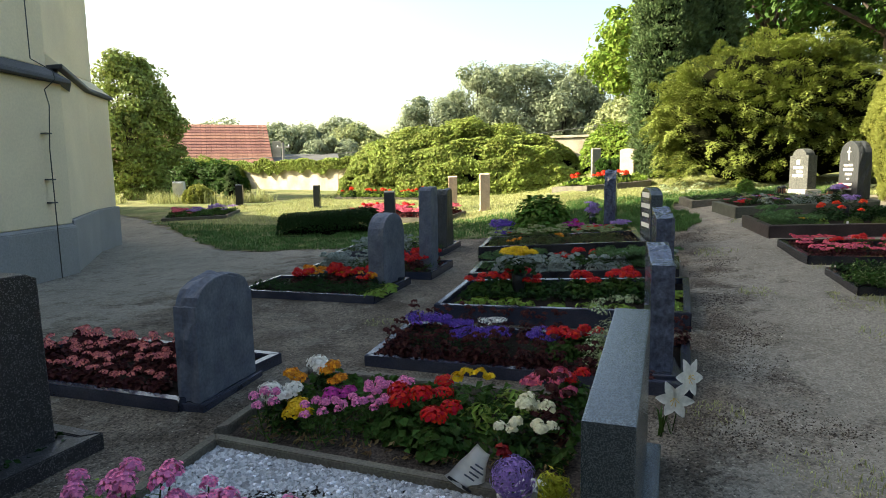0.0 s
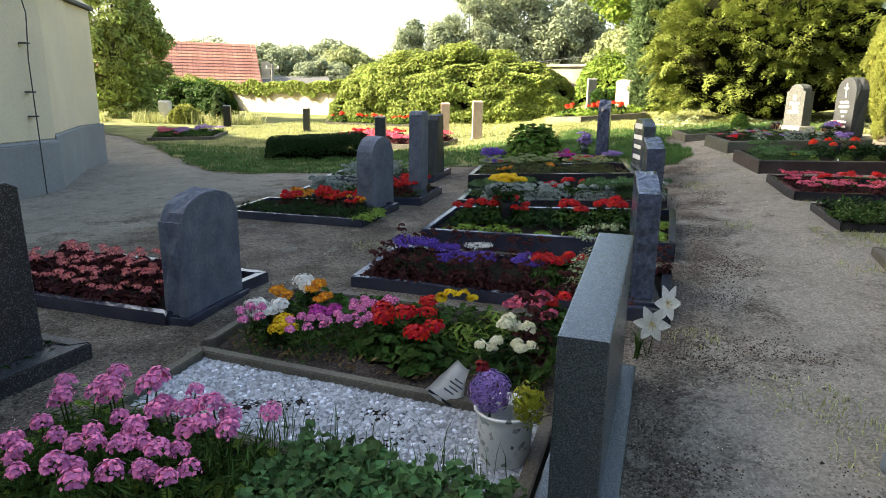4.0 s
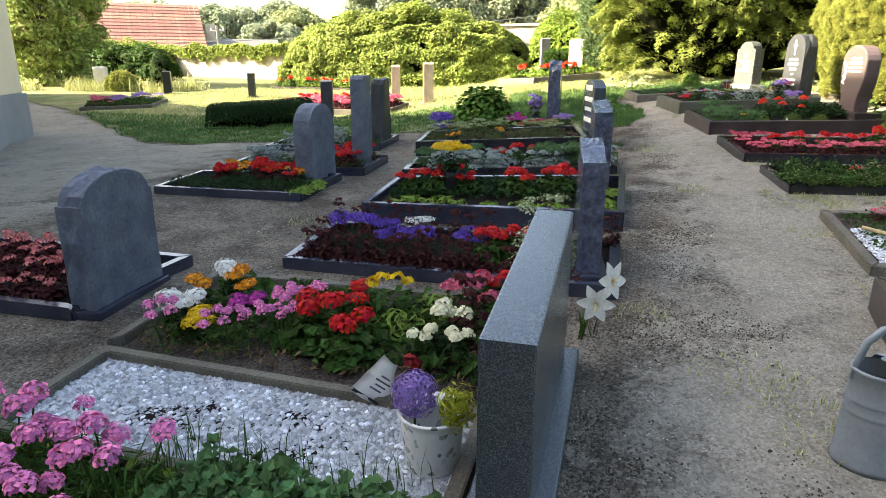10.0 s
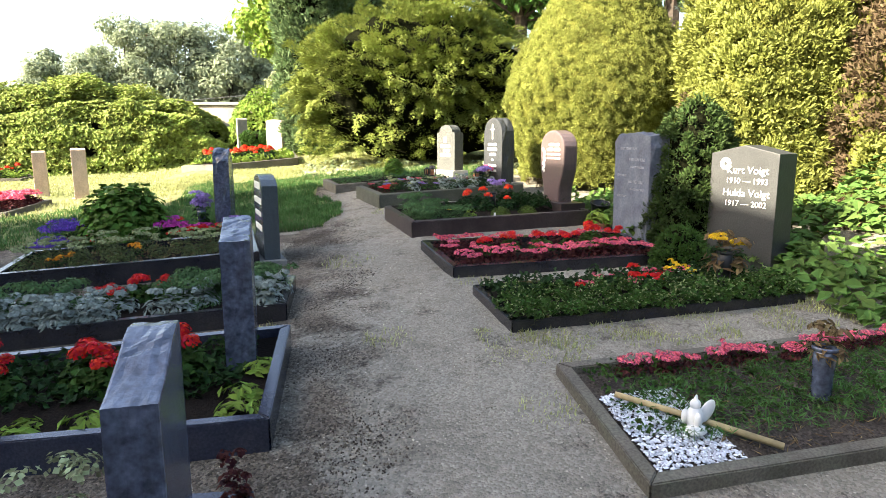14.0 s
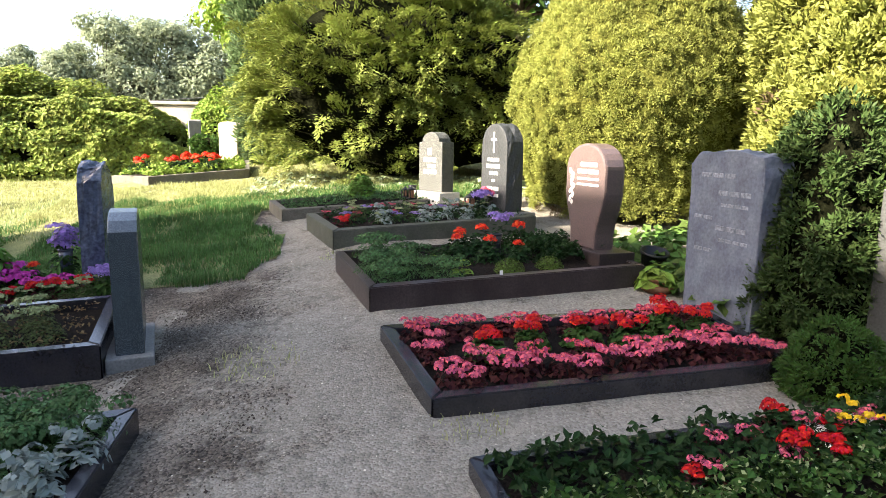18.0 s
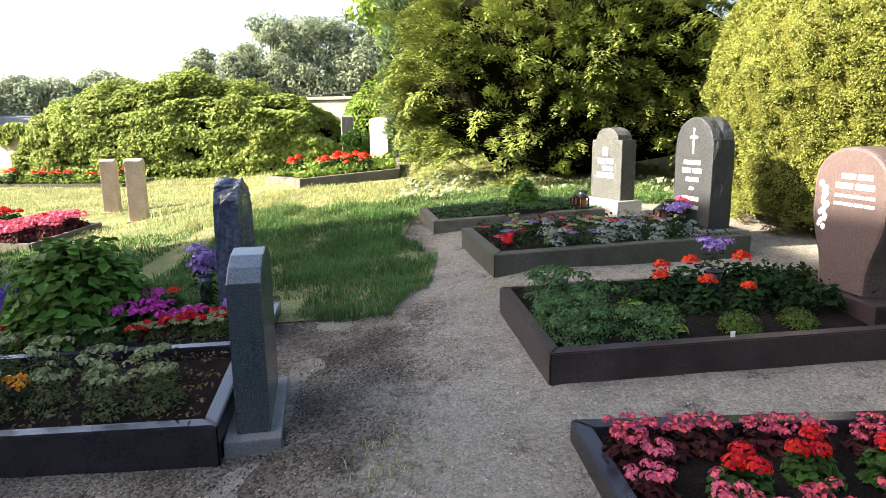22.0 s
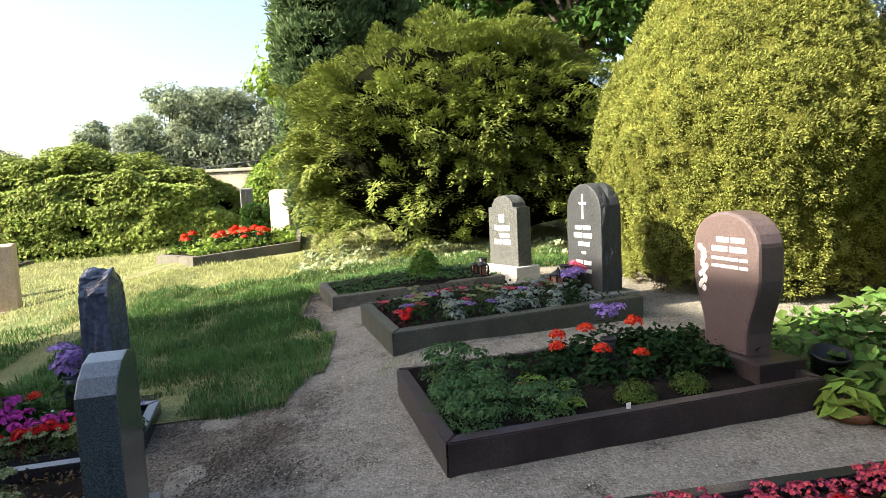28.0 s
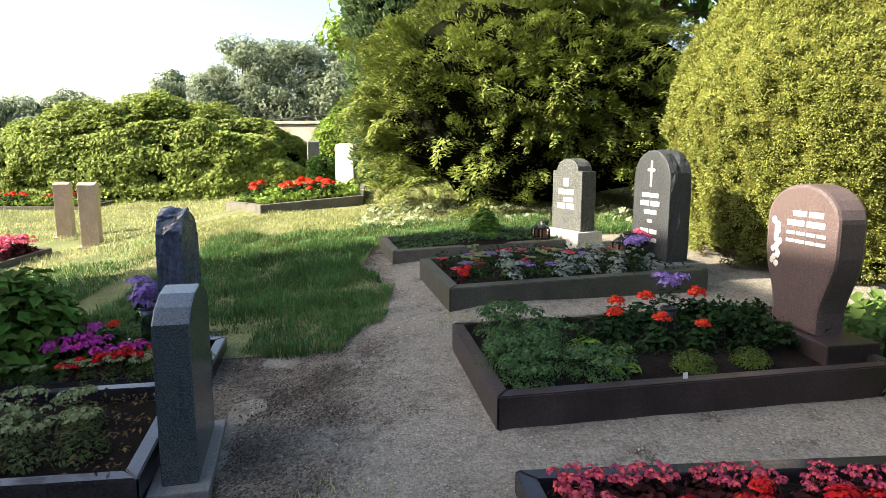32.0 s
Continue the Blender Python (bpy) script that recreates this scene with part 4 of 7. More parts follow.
# ---------- trees and hedges ----------
def limb(bm, a, b, r0, r1, sides=7):
    a, b = Vector(a), Vector(b)
    d = (b - a).normalized()
    u = d.orthogonal().normalized()
    v = d.cross(u)
    lo = [bm.verts.new(a + (u * math.cos(t) + v * math.sin(t)) * r0) for t in np.linspace(0, 2 * math.pi, sides, endpoint=False)]
    hi = [bm.verts.new(b + (u * math.cos(t) + v * math.sin(t)) * r1) for t in np.linspace(0, 2 * math.pi, sides, endpoint=False)]
    for i in range(sides):
        bm.faces.new((lo[i], lo[(i + 1) % sides], hi[(i + 1) % sides], hi[i]))
    bm.faces.new(hi)


def sprays(centres, normals, per, spread, thin=0.5):
    """Points of small flat sprays round centres; gives points and facing."""
    n = len(centres)
    u, v = basis(normals)
    a = rng.uniform(0, 2 * np.pi, (n, per))
    r = np.sqrt(rng.uniform(0, 1, (n, per))) * spread
    p = centres[:, None, :] + u[:, None, :] * (np.cos(a) * r)[..., None] + v[:, None, :] * (np.sin(a) * r)[..., None]
    p += normals[:, None, :] * (-(r / spread) ** 2 * spread * 0.35 + rng.normal(0, spread * 0.12, (n, per)))[..., None]
    q = normals[:, None, :] + rng.normal(0, thin, p.shape)
    return p.reshape(-1, 3), q.reshape(-1, 3)


def unit(v):
    return v / (np.linalg.norm(v, axis=1, keepdims=True) + 1e-9)


def dome_tree(name, x, y, radius, height, mat, label, category="conifer", tufts_n=900, per=40, tuft=.08, leaf=0.03, slim=.45, brown=None, lumps=0.08, profile=None, upward=.35, bare=None):
    """A dense conifer: a shell of many rounded tufts of small leaves with dark gaps between them.
    profile gives the half width by height, both as shares; bare thins the tufts where a noise is above it."""
    profile = profile or [(0, .9), (.2, 1), (.45, .93), (.7, .7), (.88, .4), (1, .05)]
    z = ground(x, y)
    t = thing(name, x, y, z, label, category)
    bm = bmesh.new()
    limb(bm, (0, 0, -.1), (0, 0, height * .85), radius * .09, .02)
    part("trunk", bm, BARK, t)
    core = bmesh.new()
    lush = mat == L_THUJA
    bmesh.ops.create_icosphere(core, subdivisions=6 if lush and tufts_n > 1000 else 4, radius=1.0)
    for v in core.verts:
        zz = (v.co.z + 1) / 2
        knobs = .35 * noise.noise(Vector((v.co.x * radius, v.co.y * radius, v.co.z * height / 2)) / tuft) if lush else 0
        d = Vector((v.co.x, v.co.y, 0))
        d = d.normalized() * min(1, d.length * 3)
        w = 1 - tuft / radius * ((.35 if lush else .9) - knobs) + (.0 if lush else .06 * noise.noise(v.co * 6))
        w *= 1 + lumps * (noise.noise((d.x * 1.6 + x, d.y * 1.6, zz * 3.0)) + .5 * noise.noise((d.x * 4, d.y * 4 + y, zz * 8)))
        v.co = Vector((d.x * radius * interp(zz, profile) * w, d.y * radius * interp(zz, profile) * w, .02 + zz * (height - tuft * 1.2)))
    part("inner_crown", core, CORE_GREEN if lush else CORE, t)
    zs = np.linspace(0, 1, 200)
    area = interp(zs, profile) + .08
    zz = np.interp(rng.uniform(0, 1, tufts_n), np.cumsum(area) / area.sum(), zs)
    a = rng.uniform(0, 2 * np.pi, tufts_n)
    prof = interp(zz, profile)
    slope = (interp(np.clip(zz + .03, 0, 1), profile) - interp(np.clip(zz - .03, 0, 1), profile)) * radius / (.06 * height)
    big = np.array([noise.noise((math.cos(b) * 1.6 + x, math.sin(b) * 1.6, h * 3.0)) + .5 * noise.noise((math.cos(b) * 4, math.sin(b) * 4 + y, h * 8)) for b, h in zip(a, zz)])
    r = radius * prof * (1 + lumps * big) + rng.uniform(-.5, .25, tufts_n) * tuft
    c = np.stack([np.cos(a) * r, np.sin(a) * r, .02 + zz * (height - tuft)], 1)
    nor = unit(np.stack([np.cos(a), np.sin(a), np.clip(-slope, -.6, 3)], 1))
    keep = np.ones(tufts_n, bool)
    if bare is not None:
        keep = np.array([noise.noise((q[0] * 1.7 + 9, q[1] * 1.7, q[2] * 1.5)) < bare for q in c])
    c, nor = c[keep], nor[keep]
    pick = np.zeros(len(c), bool)
    if brown is not None:
        pick = np.array([noise.noise((q[0] * 1.3 + 5, q[1] * 1.3, q[2] * 1.3)) > brown for q in c])
    for sel, m, nm in ((~pick, mat, "crown"), (pick, L_THUJA_BROWN, "browned_foliage")):
        k = int(sel.sum())
        if not k:
            continue
        axis = unit(nor[sel] + np.array([0, 0, upward]) + rng.normal(0, .16, (k, 3)))
        size = tuft * rng.uniform(.65, 1.3, k)
        d = rng.normal(0, .62, (k, per, 3)) + axis[:, None, :] * .75
        d /= np.linalg.norm(d, axis=2, keepdims=True)
        p = c[sel][:, None, :] + d * (size[:, None] * rng.uniform(.45, 1.02, (k, per)))[..., None]
        p, d = p.reshape(-1, 3), d.reshape(-1, 3)
        ax = np.repeat(axis, per, 0)
        u = np.cross(d, rng.normal(size=d.shape))
        needles(nm, p, d * .55 + ax * .35 + unit(u) * .5, unit(d * .38 + ax * .62 + rng.normal(0, .14, d.shape)), leaf, leaf * slim, m, t)
    return t


def shelf_tree(name, x, y, z, sx, sy, sz, mat, label, plumes=90, per=160, leaf=.07, category="conifer", length=.6, low=-.55, square=2.6, boughs=84):
    """A spreading conifer: arching, feathery plumes all over a broad body, with dark gaps between."""
    t = thing(name, x, y, z, label, category)
    bm = bmesh.new()
    for i in range(6):
        a = i * 1.05
        limb(bm, (0, 0, -.1), (math.cos(a) * sx * .3, math.sin(a) * sy * .3, sz * .6), .09, .04)
    bough = ball(boughs * 3)
    bough = bough[bough[:, 2] > low][:boughs]
    own = np.arange(plumes) % len(bough)
    d = unit(bough[own] + rng.normal(0, .17, (plumes, 3)) * np.array([1, 1, .55]))
    n = len(d)
    reach = rng.uniform(.84, 1.05, len(bough))[own]
    # superellipsoid body
    k = (np.abs(d[:, 0]) ** square + np.abs(d[:, 1]) ** square + np.abs(d[:, 2]) ** square) ** (-1 / square)
    s = k * rng.uniform(.86, 1.0, n) * reach * (1 + .2 * np.array([noise.noise((q[0] * 2.4, q[1] * 2.4, q[2] * 2.4 + 4)) for q in d]))
    tip = np.stack([d[:, 0] * sx * s, d[:, 1] * sy * s, sz * (.45 + .55 * d[:, 2] * s)], 1)
    for q in tip[::9]:
        limb(bm, (0, 0, max(.1, q[2] * .4)), tuple(q * .92), .03, .008, 4)
    part("trunk", bm, BARK, t)
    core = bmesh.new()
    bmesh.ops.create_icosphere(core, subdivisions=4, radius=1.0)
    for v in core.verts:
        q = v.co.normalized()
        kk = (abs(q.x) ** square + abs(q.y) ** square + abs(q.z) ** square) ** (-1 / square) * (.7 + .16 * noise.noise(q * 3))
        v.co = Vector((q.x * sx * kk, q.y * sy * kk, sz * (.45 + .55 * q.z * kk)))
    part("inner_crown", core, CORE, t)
    flat = unit(np.stack([d[:, 0], d[:, 1], 0 * d[:, 0]], 1) + rng.normal(0, .35, (n, 3)) * np.array([1, 1, 0]))
    rise = (.25 + .75 * np.clip(d[:, 2], -.2, 1) + rng.normal(0, .25, n))[:, None]
    way = unit(flat + np.array([[0, 0, 1.0]]) * rise)
    side = unit(np.cross(way, np.array([[0, 0, 1.0]])) + 1e-6)
    up = np.cross(side, way)
    L = (length * rng.uniform(.6, 1.35, n))[:, None]
    f = rng.uniform(0, 1, (n, per)) ** .85
    sg = rng.uniform(-1, 1, (n, per))
    wide = L * (.34 * (1 - f) ** .8 + .05)
    p = (tip - way * L * .75)[:, None, :] + way[:, None, :] * (L * f)[..., None] + side[:, None, :] * (sg * wide)[..., None]
    p += up[:, None, :] * (L * (.12 * np.sin(f * 3.0) - .1 * sg ** 2) + rng.normal(0, .035, (n, per)))[..., None]
    p[..., 2] -= (L * .3 * f ** 2.2)
    along = way[:, None, :] * .9 + side[:, None, :] * (sg * .9)[..., None] + rng.normal(0, .25, p.shape)
    along[..., 2] -= .45 * f ** 2
    face = up[:, None, :] + flat[:, None, :] * .45 + side[:, None, :] * (sg * .25)[..., None] + rng.normal(0, .16, p.shape)
    needles("crown", p.reshape(-1, 3), along.reshape(-1, 3), face.reshape(-1, 3), leaf, leaf * .3, mat, t)
    return t


def broad_tree(name, x, y, z, r, h, mat, label, clumps=60, per=160, leaf=.3, trunk=.3, seed=0, category="tree", squash=.8):
    """A leafy tree: trunk, limbs and a crown of uneven clumps."""
    t = thing(name, x, y, z, label, category)
    bm = bmesh.new()
    limb(bm, (0, 0, -.2), (0, 0, h * .5), trunk, trunk * .6)
    c = ball(clumps)
    c *= (rng.uniform(.45, 1.0, clumps) ** .5)[:, None]
    c[:, 0] *= r
    c[:, 1] *= r
    c[:, 2] = h * .62 + c[:, 2] * h * .36 * squash
    for q in c[::4]:
        limb(bm, (0, 0, h * .35), tuple(q), trunk * .3, .03, 5)
    part("trunk", bm, BARK, t)
    size = r * rng.uniform(.16, .34, clumps)
    d = ball(clumps * per).reshape(clumps, per, 3)
    p = c[:, None, :] + d * (size[:, None] * rng.uniform(.55, 1.05, (clumps, per)))[..., None] * np.array([1, 1, .75])
    q = d + np.array([0, 0, .5]) + rng.normal(0, .3, d.shape)
    leaf_mesh("crown", p.reshape(-1, 3), q.reshape(-1, 3), leaf, leaf * .6, mat, t)
    return t


def hedge(name, pts, half, z1, mat, label, n, leaf, category="hedge", inner=True, lumps=.25, ends=14, top_round=.5, clump=0.0, gap=-2.0):
    """A long clump of leaves along plan points, z1 high, with an uneven top; the leaves lie on its skin."""
    P, Q = [], []
    seg = [Vector(b) - Vector(a) for a, b in zip(pts[:-1], pts[1:])]
    total = sum(s.length for s in seg)
    t = thing(name, pts[0][0], pts[0][1], ground(*pts[0]), label, category)
    org = np.array(t.location)
    core = bmesh.new()
    gone = 0.0

    def taper(g):
        return np.clip(1 - np.abs(2 * g - 1) ** ends, .02, 1) ** .5

    for (a, b), s in zip(zip(pts[:-1], pts[1:]), seg):
        k = int(n * s.length / total)
        f = rng.uniform(-.02, 1.02, k)
        ang = rng.uniform(-.15, math.pi + .15, k)
        nx_, ny_ = -s.y / s.length, s.x / s.length
        bx, by = a[0] + s.x * f, a[1] + s.y * f
        lump = np.array([1 + lumps * noise.noise((px * .8, py * .8, ak * 1.5)) for px, py, ak in zip(bx, by, ang)]) * rng.uniform(.8, 1.06, k)
        ca, sa = np.cos(ang), np.clip(np.sin(ang), -.1, 1) ** 1
        sx_, sz_ = np.sign(ca) * np.abs(ca) ** top_round, np.sign(sa) * np.abs(sa) ** top_round
        tp = taper((gone + np.clip(f, 0, 1) * s.length) / total)
        x = bx + nx_ * sx_ * half * lump * (.3 + .7 * tp)
        y = by + ny_ * sx_ * half * lump * (.3 + .7 * tp)
        gz = np.array([ground(px, py) for px, py in zip(bx, by)])
        z = gz + np.clip(sz_, 0, 1) * z1 * lump * tp
        pp, qq = np.stack([x, y, z], 1), np.stack([nx_ * ca, ny_ * ca, sa + .25], 1)
        if clump:
            # drooping clumps: lobes swell outwards, and leaves thin out in the hollows between
            w = np.array([noise.noise((a0 * 1.15, b0 * 1.15, c0 * 2.6)) + .4 * noise.noise((a0 * 3, b0 * 3, c0 * 5)) for a0, b0, c0 in pp])
            pp = pp + qq * (clump * w)[:, None]
            ok = w > gap + rng.uniform(-.12, .12, k)
            pp, qq, k = pp[ok], qq[ok], int(ok.sum())
        P.append(pp - org)
        Q.append(qq + rng.normal(0, .35, (k, 3)))
        steps = max(2, int(s.length / .8))
        ring = []
        for i in range(steps + 1):
            px, py = a[0] + s.x * i / steps, a[1] + s.y * i / steps
            g = ground(px, py)
            tc = float(taper((gone + s.length * i / steps) / total)) * .95
            row = []
            for w_, h_ in ((-.8, -.05), (-.78, .6), (-.45, .84), (.45, .84), (.78, .6), (.8, -.05)):
                row.append(core.verts.new((px + nx_ * half * w_ * tc - org[0], py + ny_ * half * w_ * tc - org[1], g + z1 * h_ * tc - org[2])))
            ring.append(row)
        for r0, r1 in zip(ring[:-1], ring[1:]):
            for i in range(5):
                core.faces.new((r0[i], r0[i + 1], r1[i + 1], r1[i]))
        core.faces.new(ring[0]), core.faces.new(ring[-1][::-1])
        gone += s.length
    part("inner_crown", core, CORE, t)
    leaf_mesh("foliage", np.concatenate(P), np.concatenate(Q), leaf, leaf * .62, mat, t)
    return t


dome_tree("dome_thuja", 4.4, 12.4, 1.42, 3.75, L_THUJA, "yellow-green dome-shaped conifer with browned patches", tufts_n=4600, per=64, tuft=.07, leaf=.024, brown=.46, lumps=.09, bare=.5,
          profile=[(0, .78), (.12, .86), (.33, 1), (.46, .94), (.57, .79), (.68, .62), (.8, .42), (.92, .2), (1, .02)])
shelf_tree("spreading_juniper", 2.05, 15.7, ground(2.05, 15.7) - .1, 2.75, 1.65, 3.25, L_YEW, "large dark spreading juniper with feathery arching sprays", plumes=1100, per=190, leaf=.075, length=.6, boughs=95)
UPRIGHT = [(0, .8), (.1, .95), (.5, 1), (.75, .8), (.9, .45), (1, .03)]
dome_tree("column_cypress", -.25, 18.6, .78, 8.5, L_CYPRESS, "tall dark columnar cypress", tufts_n=1500, per=46, tuft=.2, leaf=.13, slim=.3, upward=1.6, lumps=.12, profile=UPRIGHT)
dome_tree("column_cypress", .75, 19.4, .8, 8.0, L_CYPRESS, "tall dark columnar cypress", tufts_n=1300, per=46, tuft=.2, leaf=.13, slim=.3, upward=1.6, lumps=.12, profile=UPRIGHT)
FULL = [(0, .9), (.15, 1), (.5, .95), (.75, .7), (.9, .4), (1, .03)]
dome_tree("thuja", 5.95, 10.3, 1.1, 4.4, L_THUJA, "tall yellow-green thuja catching the sun", tufts_n=1900, per=60, tuft=.14, leaf=.06, slim=.4, brown=.5, lumps=.16, upward=.8, profile=FULL)
dome_tree("thuja", 7.1, 9.0, 1.1, 4.2, L_THUJA, "tall yellow-green thuja with browned lower branches", tufts_n=1500, per=60, tuft=.15, leaf=.065, slim=.4, brown=-.2, lumps=.16, upward=.8, bare=.35, profile=FULL)
dome_tree("dark_yew", 3.82, 8.42, .4, 1.5, L_YEW_DARK, "dark green clipped yew beside a gravestone", tufts_n=700, per=60, tuft=.07, leaf=.04, slim=.35, lumps=.2, profile=FULL)
dome_tree("small_yew", 3.35, 7.75, .22, .42, L_MID, "small dark round yew", tufts_n=240, per=40, tuft=.04, leaf=.025)

hedge("ivy_hedge", [(-14.2, 26.3), (-11.5, 25.9), (-8, 25.6), (-3.4, 25.2)], 1.7, 2.75, L_IVY, "broad mound of climbing leaves over the cemetery wall", 120000, .13, lumps=.12, top_round=.7, ends=2.4, clump=.24, gap=-.4)
hedge("leaf_hedge", [(-3.3, 25.1), (-1.4, 24.3), (2.0, 23.2)], .6, 1.5, L_FRESH, "fresh green hedge in full sun", 16000, .12, clump=.1, gap=-.5)
hedge("ivy_on_wall", [(-40, 37), (-30, 33.6), (-23.5, 30.9)], .8, 1.7, L_IVY, "ivy spilling over the far wall", 22000, .2, lumps=.25, top_round=.7, ends=6, clump=.3, gap=-.3)
hedge("undergrowth", [(-30, 28.5), (-24, 26.5), (-19.6, 25.6)], .9, 1.5, L_MID, "dark leafy undergrowth below the wall", 20000, .16, lumps=.3, top_round=.7, ends=5, clump=.3, gap=-.4)
hedge("box_hedge", [(-8.3, 12.15), (-6.1, 12.6)], .4, .5, L_DARK, "clipped dark green box hedge", 17000, .045, top_round=.3, lumps=.06, clump=.04, gap=-.6)

# wall behind the lawn
wallo = thing("cemetery_wall", -20, 28.5, ground(-20, 28.5), "old rendered cemetery wall with pale patches", "wall")
for a, b, hgt in (((-42, 38), (-28, 33.2), 1.3), ((-28, 33.2), (-16, 28.9), 1.3), ((-16, 28.9), (-8, 27.2), 1.3), ((-8, 27.2), (4, 25.2), 1.15), ((4, 25.2), (12, 22), 2.0), ((12, 22), (14, 6), 2.0), ((14, 6), (14, -12), 2.0)):
    d = Vector((b[0] - a[0], b[1] - a[1]))
    bm = bmesh.new()
    block(bm, 0, d.length, -.2, .2, -.6, hgt, .03)
    block(bm, -.02, d.length + .02, -.26, .26, hgt + .003, hgt + .1, .02)
    ob = part("wall_stretch", bm, WALL_OLD, wallo)
    ob.matrix_basis = pose(a[0] + 20, a[1] - 28.5, ground((a[0] + b[0]) / 2, (a[1] + b[1]) / 2) - ground(-20, 28.5), 0, 0, math.degrees(math.atan2(d.y, d.x)))

# ivy hanging over the top of the wall
for a, b, n, low in (((-28, 33.2), (-16, 28.9), 9000, .5), ((-16, 28.9), (-12.5, 28.15), 2200, .75)):
    f = rng.uniform(0, 1, n)
    px_, py_ = a[0] + (b[0] - a[0]) * f, a[1] + (b[1] - a[1]) * f
    drop = np.array([.45 + low * abs(noise.noise((q * 1.1, 3, 0))) * 1.6 for q in px_])
    h = 1.62 - drop * rng.uniform(0, 1, n) ** .8 + np.array([.22 * noise.noise((q * .9, 0, 8)) for q in px_])
    off = .27 + .14 * rng.uniform(0, 1, n) + .25 * np.clip(h - 1.2, 0, 1)
    pp = np.stack([px_ - .35 * off, py_ - .93 * off, [ground(u, v) for u, v in zip(px_, py_)] + h], 1)
    tagged(leaf_mesh("ivy", pp, ball(n) * .45 + np.array([-.3, -.7, .5]), .2, .14, L_IVY), "ivy hanging over the top of the cemetery wall", "ivy", kind="stuff")

# trees beyond
broad_tree("sunlit_bush_tree", -22.2, 21.6, 0, 2.0, 5.6, leafy("olive_tree_leaf", (0.23, 0.285, 0.085), island=.4), "leafy sunlit tree beside the church", clumps=150, per=190, leaf=.17, trunk=.12, squash=1.6)
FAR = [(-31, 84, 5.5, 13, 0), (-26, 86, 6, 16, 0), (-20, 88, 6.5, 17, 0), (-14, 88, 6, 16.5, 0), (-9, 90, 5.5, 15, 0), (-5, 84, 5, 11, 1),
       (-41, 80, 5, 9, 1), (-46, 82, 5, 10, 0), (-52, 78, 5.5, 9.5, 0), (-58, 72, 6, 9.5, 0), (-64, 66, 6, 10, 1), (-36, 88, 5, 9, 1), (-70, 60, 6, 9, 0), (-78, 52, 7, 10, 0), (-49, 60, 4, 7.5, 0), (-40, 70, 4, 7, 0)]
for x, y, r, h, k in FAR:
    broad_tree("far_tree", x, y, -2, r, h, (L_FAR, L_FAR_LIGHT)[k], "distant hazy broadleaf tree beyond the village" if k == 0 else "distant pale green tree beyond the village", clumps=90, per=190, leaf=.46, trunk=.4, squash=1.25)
broad_tree("sunlit_ash", -1.2, 30, 2.0, 2.6, 7.5, L_FRESH, "light green ash tree behind the cypress", clumps=70, per=120, leaf=.26, trunk=.15)
for x, y, r, h in ((6.0, 23, 3.2, 10), (9.5, 20, 3.4, 11), (3.2, 27, 3.4, 11), (13, 16, 3.4, 10)):
    broad_tree("tall_tree", x, y, 1.8, r, h, L_MID, "tall dark-stemmed tree behind the conifers", clumps=80, per=130, leaf=.28, trunk=.28)

shelf_tree("blue_juniper", 6.9, 13.0, ground(6.9, 13.0), 1.0, .9, 3.4, L_BLUE, "blue-grey spreading conifer by the wall", plumes=330, per=110, leaf=.06, length=.4, boughs=40)
dome_tree("round_shrub", -17.0, 19.6, .5, .75, L_THUJA, "small yellow-green shrub near the church path", tufts_n=130, per=40, tuft=.14, leaf=.09)
dome_tree("small_cypress", -15.6, 19.8, .22, 1.35, L_CYPRESS, "small dark pointed cypress on the lawn", tufts_n=130, per=40, tuft=.08, leaf=.07, upward=1.4)
dome_tree("clipped_bush", -1.75, 19.6, .42, .6, L_MID, "small clipped bush between two gravestones", tufts_n=260, per=40, tuft=.07, leaf=.05, profile=[(0, .9), (.85, 1), (.95, .8), (1, .3)])
dome_tree("round_shrub", -.2, 18.4, .5, .6, L_FRESH, "low green shrub beside a pale gravestone", tufts_n=260, per=40, tuft=.09, leaf=.06)

# a wire across the view, and the lightning conductor on the church
def wire(pts, r, mat, name, label, category):
    cu = bpy.data.curves.new(name, "CURVE")
    cu.dimensions, cu.bevel_depth, cu.bevel_resolution = "3D", r, 1
    sp = cu.splines.new("POLY")
    sp.points.add(len(pts) - 1)
    for q, p in zip(sp.points, pts):
        q.co = (*p, 1)
    cu.materials.append(mat)
    return tagged(new(name, cu), label, category)


a, b = Vector((-36, 36, 2.4)), Vector((6, 54, 6.6))
wire([tuple(a.lerp(b, k / 16) - Vector((0, 0, 1.0 * (1 - (k / 8 - 1) ** 2)))) for k in range(17)], .025, STONE_LIGHT, "overhead_wire", "thin pale overhead wire sagging across the village", "wire")
cx, cy = -8.41, 6.74
con = thing("lightning_conductor", cx, cy, 0, "thin grey conductor cable fixed to the church wall", "cable")
bm = bmesh.new()
tube_pts = [(.04, .01, .0), (.03, .01, .8), (.03, 0, 1.9), (.07, .02, 2.5), (.03, .0, 2.72), (.19, .05, 2.86), (.17, .04, 2.97), (-.14, -.04, 3.15), (-.16, -.05, 6.4)]
for p, q in zip(tube_pts[:-1], tube_pts[1:]):
    limb(bm, p, q, .008, .008, 6)
part("cable", bm, STONE_MID, con)
for zz in (1.12, 1.45, 2.1):
    part("clip", block(bmesh.new(), -.05, .05, -.06, .04, zz, zz + .022, .004), GRANITE_DARK, con)

